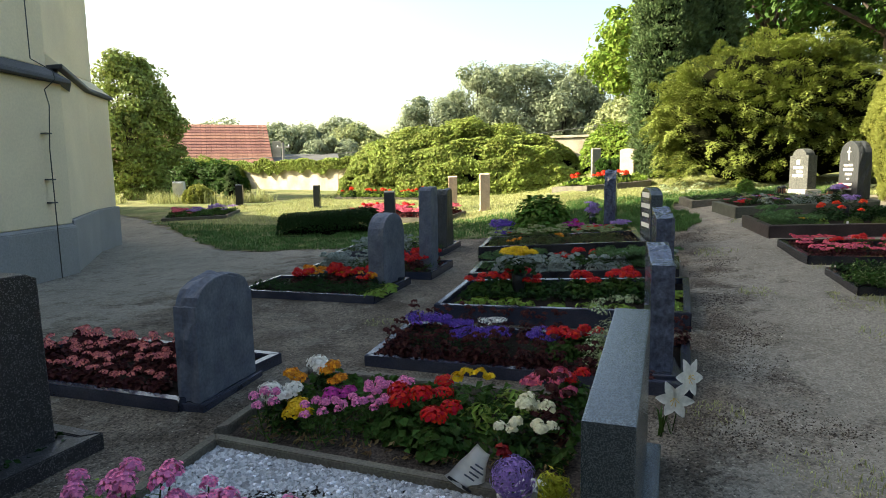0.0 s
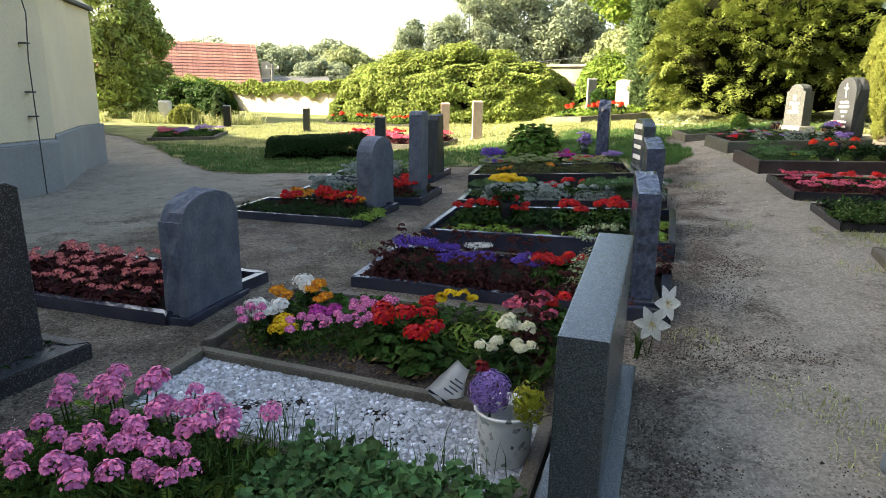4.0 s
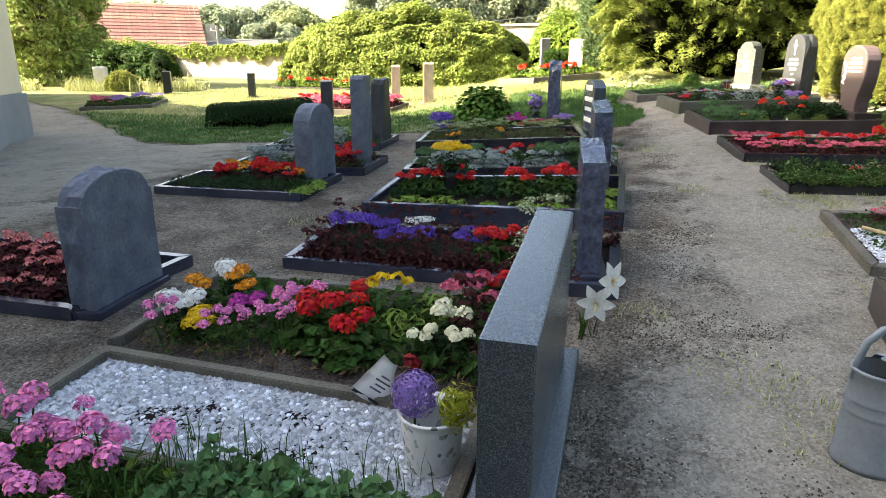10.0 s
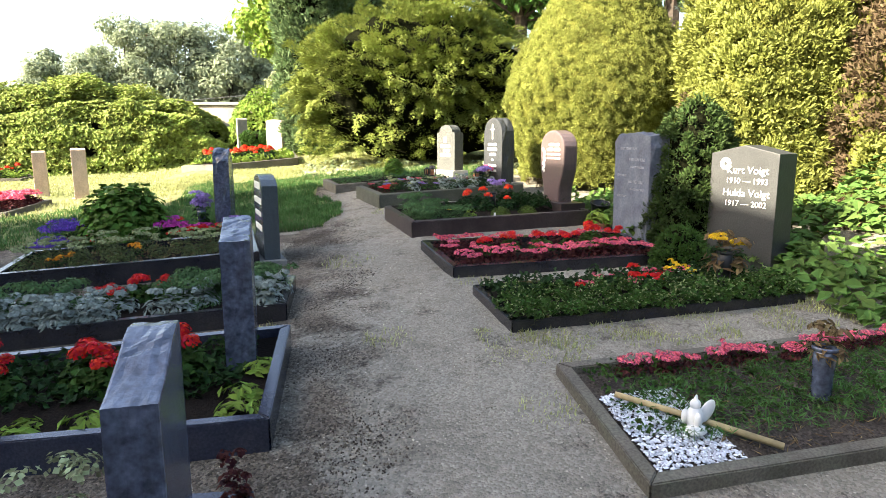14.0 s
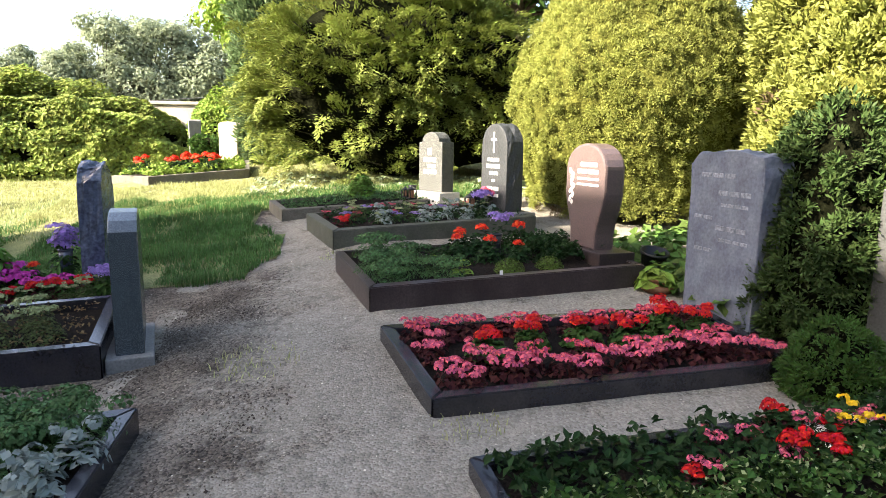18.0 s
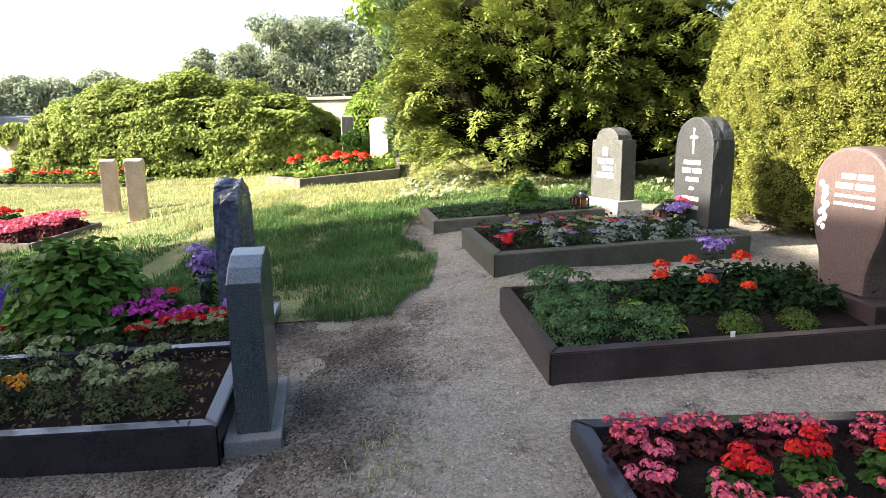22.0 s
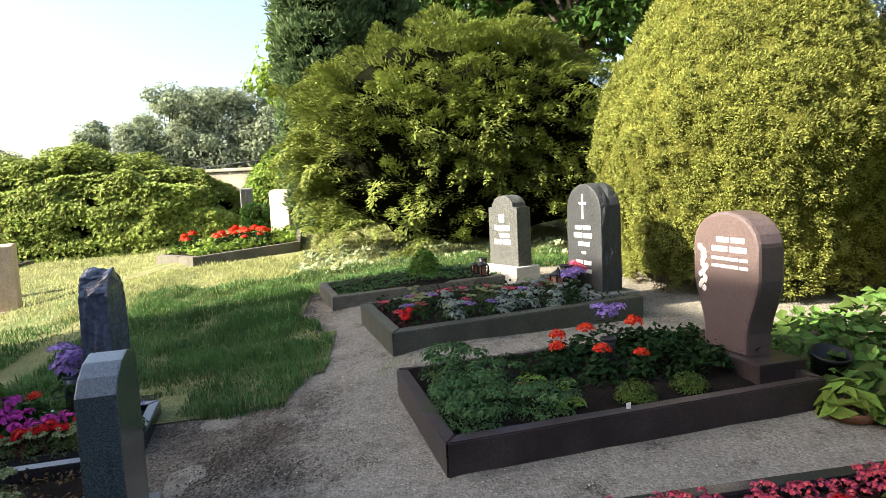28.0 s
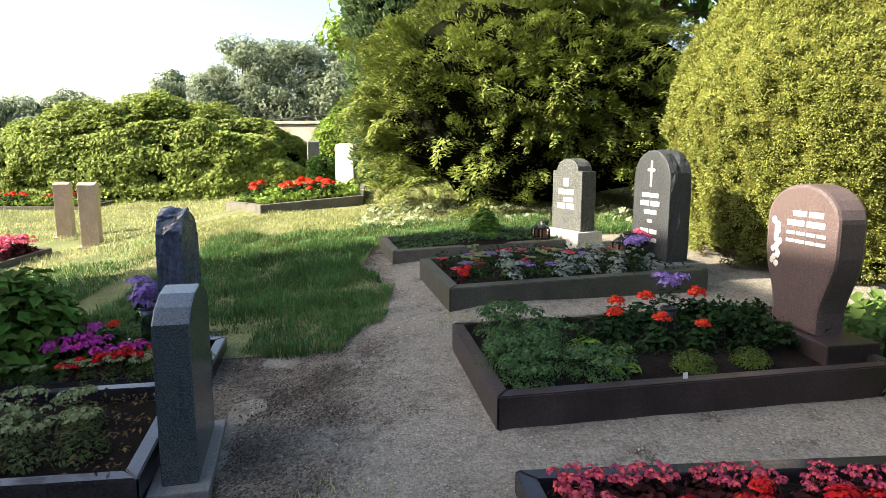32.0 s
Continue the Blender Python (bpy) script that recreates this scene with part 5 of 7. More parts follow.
# tall planting added behind and beside the walk to hold back low sky light
hedge("boundary_trees", [(-7, -8), (4, -9.5), (13, -7), (14.5, 2)], 1.2, 7.5, L_MID, "unseen tall dark hedge added to block low sky light", 9000, .3)
hedge("boundary_trees", [(11.5, 3), (11.5, 9), (10.5, 14)], 1.0, 5.0, L_MID, "tall dark hedge added along the wall to block sky light", 7000, .28)

# ---------- planting ----------
def petals_ball(n, r, squash=.7, up=.3):
    d = ball(n)
    d[:, 2] = np.abs(d[:, 2]) * squash + rng.uniform(-.15, .1, n)
    return d * r * rng.uniform(.7, 1.05, n)[:, None], d + np.array([0, 0, up])


def plant(name, label, category, leaf_mat, head_mat, radius=.14, height=.18, leaves=110, leaf=.05, wide=.038, heads=4, head_r=.045, petals=34, petal_size=.024, at=None, stems=False, head_name="flower_head", flat=.6):
    """A bedding plant: a leafy mound, stems and separate flower heads. Built at the origin, to be copied."""
    t = thing(name, 0, 0, -50, label, category)
    d = ball(leaves)
    d[:, 2] = np.abs(d[:, 2])
    p = d * np.array([radius, radius, height * .75]) * (rng.uniform(.25, 1, leaves) ** .5)[:, None]
    leaf_mesh("foliage", p, d + np.array([0, 0, .7]) + rng.normal(0, .3, d.shape), leaf, wide, leaf_mat, t)
    if not heads:
        bm = bmesh.new()
        for i in range(6):
            limb(bm, (0, 0, -.01), (math.cos(i * 1.05) * radius * .6, math.sin(i * 1.05) * radius * .6, height * .55), .006, .003, 4)
        part("stem", bm, BARK, t)
    for i in range(heads):
        a, r = i * 2.4 + .4, radius * (.25 + .65 * ((i * .37) % 1))
        c = np.array([math.cos(a) * r, math.sin(a) * r, height * (.82 + .22 * ((i * .61) % 1))])
        q, nn = petals_ball(petals, head_r, flat)
        h = leaf_mesh(head_name, q + c, nn, petal_size, petal_size * .85, head_mat, t, fold=.12)
        if stems:
            bm = bmesh.new()
            limb(bm, (c[0] * .4, c[1] * .4, 0), tuple(c), .004, .003, 4)
            part("stem", bm, L_MID, t)
    return t


def sow(template, bed, spots, group, label="", size=1.0, dz=0.0):
    """Copies of a plant at (u, v) spots of a bed."""
    for i, (u, v) in enumerate(spots):
        x, y, z = bed.at(u, v)
        s = size * random.uniform(.85, 1.15)
        o = copy_thing(template, pose(x, y, z + dz, 0, 0, random.uniform(0, 360)))
        o.scale = (s, s, s * random.uniform(.9, 1.1))
        tagged(o, label, group=group)


def spots_row(u0, u1, v, n, jit=.03):
    return [(u0 + (u1 - u0) * (i + .5) / n + random.uniform(-jit, jit) * .6, v + random.uniform(-jit, jit)) for i in range(n)]


def spots_area(u0, u1, v0, v1, n):
    return [(random.uniform(u0, u1), random.uniform(v0, v1)) for _ in range(n)]


def away(t):
    """Takes a template plant, and its parts, out of the scene once it has been copied."""
    for o in (*t.children_recursive, t):
        bpy.data.objects.remove(o)


red_geranium = plant("geranium", "bushy geranium with bright red flower heads", "flower", L_MID, P_RED, .14, .2, 260, .045, .042, 3, .055, 150, .02, flat=.85)
orange_geranium = plant("geranium", "low geranium with orange-red flower heads", "flower", L_DARK, P_ORANGE, .12, .2, 110, .04, .036, 1, .052, 130, .02, flat=.85)
rose_begonia = plant("begonia", "begonia with deep rose and pink blossoms over dark leaves", "flower", L_WINE, P_ROSE, .10, .12, 80, .035, .03, 9, .026, 22, .017)
pink_begonia = plant("begonia", "begonia with pink blossoms", "flower", L_WINE, P_PINK, .10, .12, 60, .035, .03, 10, .027, 22, .018)
dark_begonia = plant("begonia", "begonia with wine-red leaves and salmon-pink blossoms", "flower", L_WINE, P_SALMON, .1, .13, 130, .045, .036, 3, .036, 34, .018)
red_begonia = plant("begonia", "low begonia with dark red flowers", "flower", L_WINE, P_RED, .10, .13, 80, .036, .028, 4, .04, 60, .02)
fire_flower = plant("marigold", "small orange and yellow flowers", "flower", L_DARK, P_GOLD, .1, .13, 60, .035, .02, 4, .04, 34, .02)
violet_cushion = plant("lobelia", "cushion of small violet-blue flowers", "flower", L_DARK, P_VIOLET, .19, .19, 420, .02, .01, 20, .055, 70, .013, stems=False)
white_cushion = plant("alyssum", "cushion of tiny white flowers", "flower", L_MID, P_WHITE, .13, .18, 60, .025, .012, 9, .05, 40, .013, stems=False)
mauve_tuft = plant("ageratum", "tuft of mauve-blue flowers", "flower", L_MID, P_MAUVE, .12, .16, 80, .035, .025, 7, .045, 40, .014)
magenta_plant = plant("petunia", "petunia with magenta blooms", "flower", L_DARK, P_MAGENTA, .14, .17, 90, .04, .028, 6, .045, 16, .036)
dianthus = plant("dianthus", "loose carnation with pink double flowers on thin stalks", "flower", L_MID, P_LILAC, .2, .28, 150, .06, .008, 5, .042, 120, .019, stems=True, flat=1.0)
wine_tuft = plant("coleus", "upright wine-red foliage plant", "foliage plant", L_WINE, L_WINE, .055, .2, 80, .035, .02, 3, .025, 26, .02)
silver_plant = plant("silver_ragwort", "silver-leaved bedding plant on a grave", "foliage plant", L_SILVER, L_SILVER, .12, .16, 130, .05, .02, 3, .045, 26, .03, stems=False)
heath_plant = plant("hebe", "low grey-green shrub with pale tips", "shrub", leafy("hebe_leaf", (.1, .13, .05), island=.4), L_TIP, .13, .22, 420, .03, .011, 12, .035, 22, .02, stems=False)
low_star = plant("pachysandra", "low rosette of yellow-green leaves", "foliage plant", L_FRESH, L_FRESH, .12, .06, 46, .075, .028, 0)
juniper_mat = plant("creeping_juniper", "creeping juniper with feathery green shoots", "shrub", L_JUNIPER, L_JUNIPER, .2, .13, 900, .024, .007, 12, .06, 80, .018, stems=False)
box_ball = plant("box_cushion", "small round yellow-green cushion shrub", "shrub", leafy("cushion_leaf", (.085, .13, .028)), L_FRESH, .12, .13, 1500, .014, .009, 0)
yellow_mum = plant("chrysanthemum", "dense yellow chrysanthemum bouquet", "flower", L_DARK, P_YELLOW, .13, .2, 70, .05, .03, 14, .045, 80, .016)
white_mum = plant("chrysanthemum", "white spidery chrysanthemum bloom", "flower", L_DARK, P_WHITE, .06, .16, 24, .05, .03, 2, .06, 140, .024)
gold_mum = plant("chrysanthemum", "orange and gold chrysanthemum bloom", "flower", L_DARK, P_GOLD, .06, .17, 24, .05, .03, 2, .05, 120, .02)
yellow_aster = plant("aster", "yellow feathery aster bloom", "flower", L_DARK, P_YELLOW, .07, .13, 24, .05, .03, 2, .055, 130, .022)
mauve_aster = plant("aster", "mauve chrysanthemum bloom among dark leaves", "flower", L_DARK, P_MAGENTA, .06, .14, 24, .05, .03, 2, .05, 120, .02)
lilac_ball = plant("phlox", "rounded mauve flower head on a stalk", "flower", L_DARK, P_MAUVE, .07, .24, 40, .05, .025, 3, .06, 60, .02)
white_rose = plant("rose", "cream-white rose with dark leaves", "flower", L_DARK, P_CREAM, .1, .22, 60, .05, .034, 4, .042, 70, .026, flat=.9)
pink_rose = plant("rose", "pink and white cut roses", "flower", L_DARK, P_PINK, .08, .2, 30, .05, .034, 3, .05, 40, .032)
yellow_rose = plant("rose", "pale yellow rose with green leaves", "flower", L_MID, P_YELLOW, .07, .24, 50, .05, .034, 2, .035, 26, .03)
fern_clump = plant("fern", "bright green arching fern", "foliage plant", L_FRESH, L_FRESH, .16, .22, 160, .075, .02, 0)
hydrangea = plant("hydrangea", "large bushy hydrangea with fresh green leaves", "shrub", leafy("hydrangea_leaf", (.1, .19, .035), island=.4), L_FRESH, .36, .85, 1000, .1, .07, 0)
variegated = plant("euonymus", "rounded shrub with cream-edged leaves", "shrub", L_CREAM_DULL, L_CREAM_DULL, .27, .5, 1500, .03, .018, 8, .07, 40, .024, stems=False)

# pebble grave
PEB_MESH = []
for k in range(6):
    bm = bmesh.new()
    bmesh.ops.create_icosphere(bm, subdivisions=1, radius=.0115)
    for v in bm.verts:
        v.co = Vector((v.co.x * random.uniform(.9, 1.5), v.co.y * random.uniform(.8, 1.2), v.co.z * random.uniform(.6, .85)))
    me = bpy.data.meshes.new("pebble")
    bm.to_mesh(me)
    bm.free()
    me.materials.append(PEBBLE)
    for q in me.polygons:
        q.use_smooth = True
    PEB_MESH.append(me)


def pebbles_stuff(bed, n, label, u=(.03, .97), v=(.05, .95), r=.014, lift=0.0):
    bv = np.array([(1, .35, 0), (-.3, 1, .1), (-1, -.25, 0), (.35, -1, -.1), (.25, .2, 1), (-.2, -.1, -1.0)])
    bf = np.array([(0, 1, 4), (1, 2, 4), (2, 3, 4), (3, 0, 4), (1, 0, 5), (2, 1, 5), (3, 2, 5), (0, 3, 5)])
    p = bed.scatter(n, u[0], u[1], v[0], v[1])
    p[:, 2] += rng.uniform(0, .014, n) + lift
    s = r * rng.uniform(.6, 1.25, (n, 1, 3)) * np.array([1.2, 1.0, .7])
    a = rng.uniform(0, np.pi, n)
    rot = np.stack([np.stack([np.cos(a), -np.sin(a), 0 * a], 1), np.stack([np.sin(a), np.cos(a), 0 * a], 1), np.stack([0 * a, 0 * a, 0 * a + 1], 1)], 1)
    verts = np.einsum("nij,nkj->nki", rot, bv[None] * s) + p[:, None, :]
    faces = (bf[None] + (np.arange(n) * len(bv))[:, None, None]).reshape(-1, 3)
    return tagged(raw("pebbles", verts.reshape(-1, 3), faces, PEBBLE), label, "pebbles", kind="stuff")


pebbles_stuff(bed_pebble, 11000, "white and grey pebbles covering a grave", u=(.03, .985), v=(.1, .95), r=.0145)
for i in range(280):
    x, y, z = bed_pebble.at(random.uniform(.1, .9), random.uniform(.12, .9))
    o = new("pebble", PEB_MESH[i % 6])
    o.parent = bed_pebble.ob
    o.matrix_basis = bed_pebble.ob.matrix_basis.inverted() @ pose(x, y, z + .014, 0, 0, random.uniform(0, 360))

# mixed bouquet grave
S = sow
S(white_mum, bed_mixed, [(.13, .20), (.17, .62), (.15, .3)], "cut flowers", size=1.1, dz=.02)
S(yellow_aster, bed_mixed, [(.19, .3), (.23, .2), (.2, .18)], "cut flowers", size=1.05)
S(gold_mum, bed_mixed, [(.13, .45), (.2, .6), (.24, .55)], "cut flowers", size=1.0, dz=.03)
S(mauve_aster, bed_mixed, [(.25, .42), (.28, .5)], "cut flowers")
S(dianthus, bed_mixed, [(.15, .1), (.3, .12), (.36, .2), (.40, .35), (.44, .28), (.38, .5), (.45, .5)], "pink carnations", size=.8)
S(red_geranium, bed_mixed, [(.52, .3), (.57, .55), (.62, .2)], "red geraniums", size=1.15)
S(yellow_rose, bed_mixed, [(.62, .6), (.68, .7)], "roses")
S(white_rose, bed_mixed, [(.80, .3), (.84, .42), (.88, .28)], "roses", size=.95)
S(fern_clump, bed_mixed, [(.7, .5), (.76, .75)], "ferns")
S(pink_rose, bed_mixed, [(.9, .7), (.86, .85), (.8, .8)], "roses")
S(wine_tuft, bed_mixed, [(.86, .6), (.9, .5)], "wine-red foliage", size=1.6)
S(red_geranium, bed_mixed, [(.9, .95)], "red geraniums")
carpet(bed_mixed, L_HEATH, "dry brown leaf litter and withered flowers", "leaf_litter", 900, .04, .016, .05, u=(.05, .95), v=(.05, .6))
carpet(bed_mixed, L_MID, "green leaves under the bouquets", "leaf_litter", 1500, .06, .04, .12, u=(.1, .95), v=(.15, .9))

# violet grave
S(wine_tuft, bed_violet, spots_row(.04, .6, .88, 13) + spots_row(.04, .12, .5, 3) + spots_row(.04, .8, .1, 17) + spots_row(.04, .6, .2, 9), "wine-red border", size=1.05)
carpet(bed_violet, L_WINE, "low wine-red border leaves", n=800, size=.03, wide=.02, height=.06, u=(.03, .9), v=(.04, .26))
S(violet_cushion, bed_violet, [(.17, .5), (.40, .42), (.55, .45)], "violet cushions", size=1.0)
S(violet_cushion, bed_violet, [(.26, .62), (.3, .36)], "violet cushions", size=.7)
S(white_cushion, bed_violet, [(.37, .72)], "white cushions")
S(red_geranium, bed_violet, [(.62, .42), (.66, .55), (.7, .66)], "red geraniums", size=.95)
S(variegated, bed_violet, [(.79, .42)], "variegated shrubs", size=.88)
S(wine_tuft, bed_violet, [(.985, .9), (.97, .95)], "wine-red border")

# red and yellow grave
carpet(bed_yellow, L_DARK, "dark evergreen ground cover", n=2600, size=.05, wide=.03, height=.1, u=(.06, .92), v=(.3, .9))
S(low_star, bed_yellow, [(.12, .14), (.24, .15), (.36, .14), (.5, .15), (.63, .15), (.74, .13), (.3, .3), (.16, .28), (.92, .3), (.95, .55), (.93, .15)], "yellow-green rosettes")
S(red_geranium, bed_yellow, [(.13, .5), (.25, .48), (.3, .62), (.38, .5), (.56, .55), (.62, .48), (.7, .62), (.77, .55)], "red geraniums")

# silver grave
S(silver_plant, bed_silver, spots_area(.1, .75, .12, .5, 20) + [(.92, .3), (.96, .5), (.93, .15)], "silver-leaved plants")
S(red_geranium, bed_silver, [(.42, .6), (.47, .5), (.6, .75), (.52, .7)], "red geraniums", size=.8)
S(juniper_mat, bed_silver, [(.08, .6), (.18, .7), (.3, .75), (.70, .6), (.78, .65), (.86, .55), (.82, .8), (.92, .75), (.66, .8), (.75, .85), (.88, .9), (.7, .4)], "creeping junipers", size=1.1)
# low shrub grave
S(heath_plant, bed_heath, [(.1, .25), (.16, .5), (.24, .7), (.3, .3), (.4, .5), (.46, .25), (.52, .7), (.6, .35), (.68, .55), (.74, .28), (.8, .6), (.84, .35), (.35, .8)], "grey-green shrubs")
S(fire_flower, bed_heath, [(.2, .32), (.24, .4), (.5, .45)], "yellow flowers", size=.8)
S(violet_cushion, bed_heath, [(.07, .8), (.12, .9)], "violet cushions", size=.8)
carpet(bed_heath, L_HEATH, "dry brown tips between low shrubs", n=900, size=.03, wide=.014, height=.1)
# bushy grave
S(hydrangea, bed_bush, [(.36, .35), (.3, .5), (.42, .5)], "green bushes", size=1.15)
S(magenta_plant, bed_bush, [(.55, .3), (.62, .42), (.68, .25), (.58, .6), (.75, .4)], "magenta petunias")
S(red_begonia, bed_bush, [(.12, .2), (.18, .32), (.7, .15), (.76, .22), (.24, .15), (.84, .3), (.62, .12)], "dark red begonias")
S(violet_cushion, bed_bush, [(.06, .3), (.1, .5), (.05, .7)], "violet cushions", size=1.1)
S(mauve_tuft, bed_bush, [(.9, .25), (.94, .35), (.88, .4), (.92, .2)], "mauve-blue tufts")
S(heath_plant, bed_bush, spots_row(.03, .9, .08, 13), "pale-tipped border shrubs", size=.6)
S(lilac_ball, bed_bush, [(.30, .95), (.33, .9)], "mauve flower heads", size=1.3, dz=.1)
S(lilac_ball, bed_bush, [(.72, .93), (.75, .97)], "mauve flower heads", size=1.5)
S(orange_geranium, bed_bush, [(.12, .8), (.2, .9), (.6, .9), (.25, .75)], "red flowers")
carpet(bed_bush, L_MID, "mixed green leaves under summer flowers", n=2200, size=.05, wide=.03, height=.12)

# second row
S(dark_begonia, bed_begonia, [(.06 + .085 * i + random.uniform(-.02, .02), .15 + .22 * j + random.uniform(-.05, .05)) for i in range(10) for j in range(4)], "wine-red begonias")
S(box_ball, bed_begonia, [(.82, .5)], "cushion shrubs")
S(fire_flower, bed_fire, spots_area(.3, .85, .5, .9, 14), "orange flowers", size=1.1)
S(red_begonia, bed_fire, spots_area(.25, .85, .45, .95, 16), "red flowers", size=1.1)
carpet(bed_fire, L_DARK, "dark green heathery ground cover", n=2600, size=.035, wide=.014, height=.1, v=(.06, .5))
S(low_star, bed_fire, [(.97, .15), (.99, .3), (.93, .1), (.96, .5)], "rosettes")
S(red_begonia, bed_stele, spots_area(.45, .9, .1, .9, 16), "red flowers", size=1.2)
S(silver_plant, bed_stele, spots_area(.1, .45, .3, .9, 12), "silver-leaved plants")
carpet(bed_stele, L_MID, "green leaves on a grave", n=1200, size=.04, wide=.02, height=.09)
S(silver_plant, bed_last, spots_area(.08, .8, .2, .9, 14), "silver-leaved plants")
carpet(bed_last, L_MID, "green leaves on a grave", n=1200, size=.04, wide=.02, height=.09)
carpet(bed_dark, L_DARK, "dark ground cover on a grave", n=1200, size=.04, wide=.02, height=.07)

# across the path
carpet(bed_brown, L_HEATH, "dry litter on bare soil", "leaf_litter", 260, .03, .012, .02)
S(white_rose, bed_brown, [(.42, .62), (.5, .5)], "white flowers", size=1.0)
pebbles_stuff(bed_angel, 2300, "white and pink pebbles in the corner of a grave", u=(.04, .22), v=(.08, .66), r=.009)
S(pink_begonia, bed_angel, spots_row(.14, .95, .84, 20, .04), "pink begonias", size=.72)
carpet(bed_angel, L_LUSH_SHADE, "grass and low weeds on a grave", n=4200, size=.05, wide=.006, height=.09, u=(.12, .97), v=(.2, .75))
carpet(bed_angel, L_MID, "low green weeds", n=1900, size=.035, wide=.02, height=.06, u=(.05, .97), v=(.3, .95))
carpet(bed_angel, L_HEATH, "dry grass and litter", "leaf_litter", 900, .05, .006, .03, u=(.2, .97), v=(.08, .8))
carpet(bed_green, L_MID, "dense green border cushions", n=5200, size=.035, wide=.022, height=.17, u=(.0, .98), v=(-.05, .5))
carpet(bed_green, L_DARK, "dark leaves among flowers", n=2600, size=.045, wide=.028, height=.14, u=(.02, .98), v=(.4, .95))
carpet(bed_green, L_TIP, "pale young shoots on the border cushions", n=1700, size=.022, wide=.012, height=.185, u=(.0, .98), v=(-.05, .5))
S(red_begonia, bed_green, spots_area(.3, .85, .5, .95, 7), "red flowers", size=.7)
S(pink_begonia, bed_green, spots_area(.3, .75, .55, .95, 8), "pink flowers", size=.7)
S(white_cushion, bed_green, spots_area(.55, .8, .45, .8, 4), "tiny white flowers", size=.4)
S(yellow_rose, bed_green, spots_area(.55, .8, .4, .8, 5), "small yellow flowers", size=.6)
S(pink_begonia, bed_rose, [(.07 + .068 * i + random.uniform(-.02, .02), .17 + random.uniform(-.06, .08)) for i in range(14)] + [(.07, .5), (.1, .66), (.16, .34)], "pink begonias", size=1.0)
S(rose_begonia, bed_rose, [(.06 + .062 * i + random.uniform(-.02, .02), .8 + random.uniform(-.07, .06)) for i in range(15)] + [(.3, .32), (.45, .34), (.6, .34), (.75, .36), (.88, .4)], "rose begonias", size=.9)
S(red_geranium, bed_rose, [(.22, .5), (.36, .58), (.5, .55), (.63, .5), (.76, .58), (.88, .56)], "red geraniums", size=.85)
S(juniper_mat, bed_fern, [(.09, .2), (.11, .5), (.19, .32), (.22, .62), (.14, .8), (.08, .38), (.28, .22)], "creeping junipers", size=.9)
S(box_ball, bed_fern, [(.52, .2), (.68, .22)], "cushion shrubs", size=1.05)
S(low_star, bed_fern, [(.35, .25), (.4, .45), (.33, .6)], "low rosettes", size=.7)
S(orange_geranium, bed_fern, [(.40, .62), (.46, .78), (.52, .5), (.56, .85), (.62, .45), (.72, .8)], "orange-red geraniums")
S(fire_flower, bed_fern, [(.27, .42)], "yellow flowers", size=.5)
S(lilac_ball, bed_fern, [(.66, .97), (.7, 1.0)], "mauve flower heads")
carpet(bed_fern, L_DARK, "dark rose leaves", n=1500, size=.045, wide=.028, height=.17, u=(.66, .93), v=(.3, .95))
carpet(bed_fern, L_DARK, "dark low leaves", n=900, size=.035, wide=.02, height=.07, u=(.3, .7), v=(.35, .95))
S(rose_begonia, bed_gate, spots_area(.06, .75, .12, .85, 14), "dark pink flowers", size=.55)
S(mauve_tuft, bed_gate, spots_area(.1, .8, .15, .85, 6), "mauve-blue tufts", size=.5)
S(heath_plant, bed_gate, spots_area(.1, .8, .15, .85, 14), "pale-tipped low shrubs", size=.5)
S(silver_plant, bed_gate, spots_area(.2, .85, .12, .6, 10), "silver-leaved plants", size=.7)
S(red_begonia, bed_gate, [(.07, .15), (.1, .3)], "red flowers", size=.8)
S(pink_rose, bed_gate, [(.82, .6), (.84, .5)], "roses", size=1.1)
S(lilac_ball, bed_gate, [(.72, .12), (.75, .2)], "mauve flower heads", size=1.1)
carpet(bed_gate, L_DARK, "dark leaves under flowers", n=1500, size=.04, wide=.02, height=.09)
carpet(bed_low, L_JUNIPER, "low green evergreen cover", n=4200, size=.03, wide=.012, height=.07)
S(hydrangea, bed_low, [(.5, .5)], "green bushes", size=.45)
S(yellow_rose, bed_low, [(.88, .4)], "yellow flowers", size=1.0)

# on the lawn
S(orange_geranium, bed_far, spots_area(.1, .8, .2, .8, 26), "orange-red flowers", size=1.2)
carpet(bed_far, L_FRESH, "sunlit green leaves", n=2500, size=.07, wide=.045, height=.16)
S(pink_begonia, bed_pink, spots_area(.05, .95, .1, .9, 60), "pink flowers", size=1.6)
S(red_geranium, bed_pink, spots_area(.05, .95, .6, .95, 10), "red flowers")
S(pink_begonia, bed_church, spots_area(.05, .45, .1, .9, 16), "pink flowers", size=1.1)
S(mauve_tuft, bed_church, spots_area(.4, .95, .1, .9, 22), "mauve-blue tufts", size=1.1)
carpet(bed_church, L_MID, "low green leaves", n=1500, size=.06, wide=.04, height=.12)
S(orange_geranium, bed_wall, spots_area(.05, .95, .1, .9, 22), "orange-red flowers", size=1.5)
carpet(bed_wall, L_FRESH, "sunlit green leaves", n=1500, size=.1, wide=.06, height=.2)
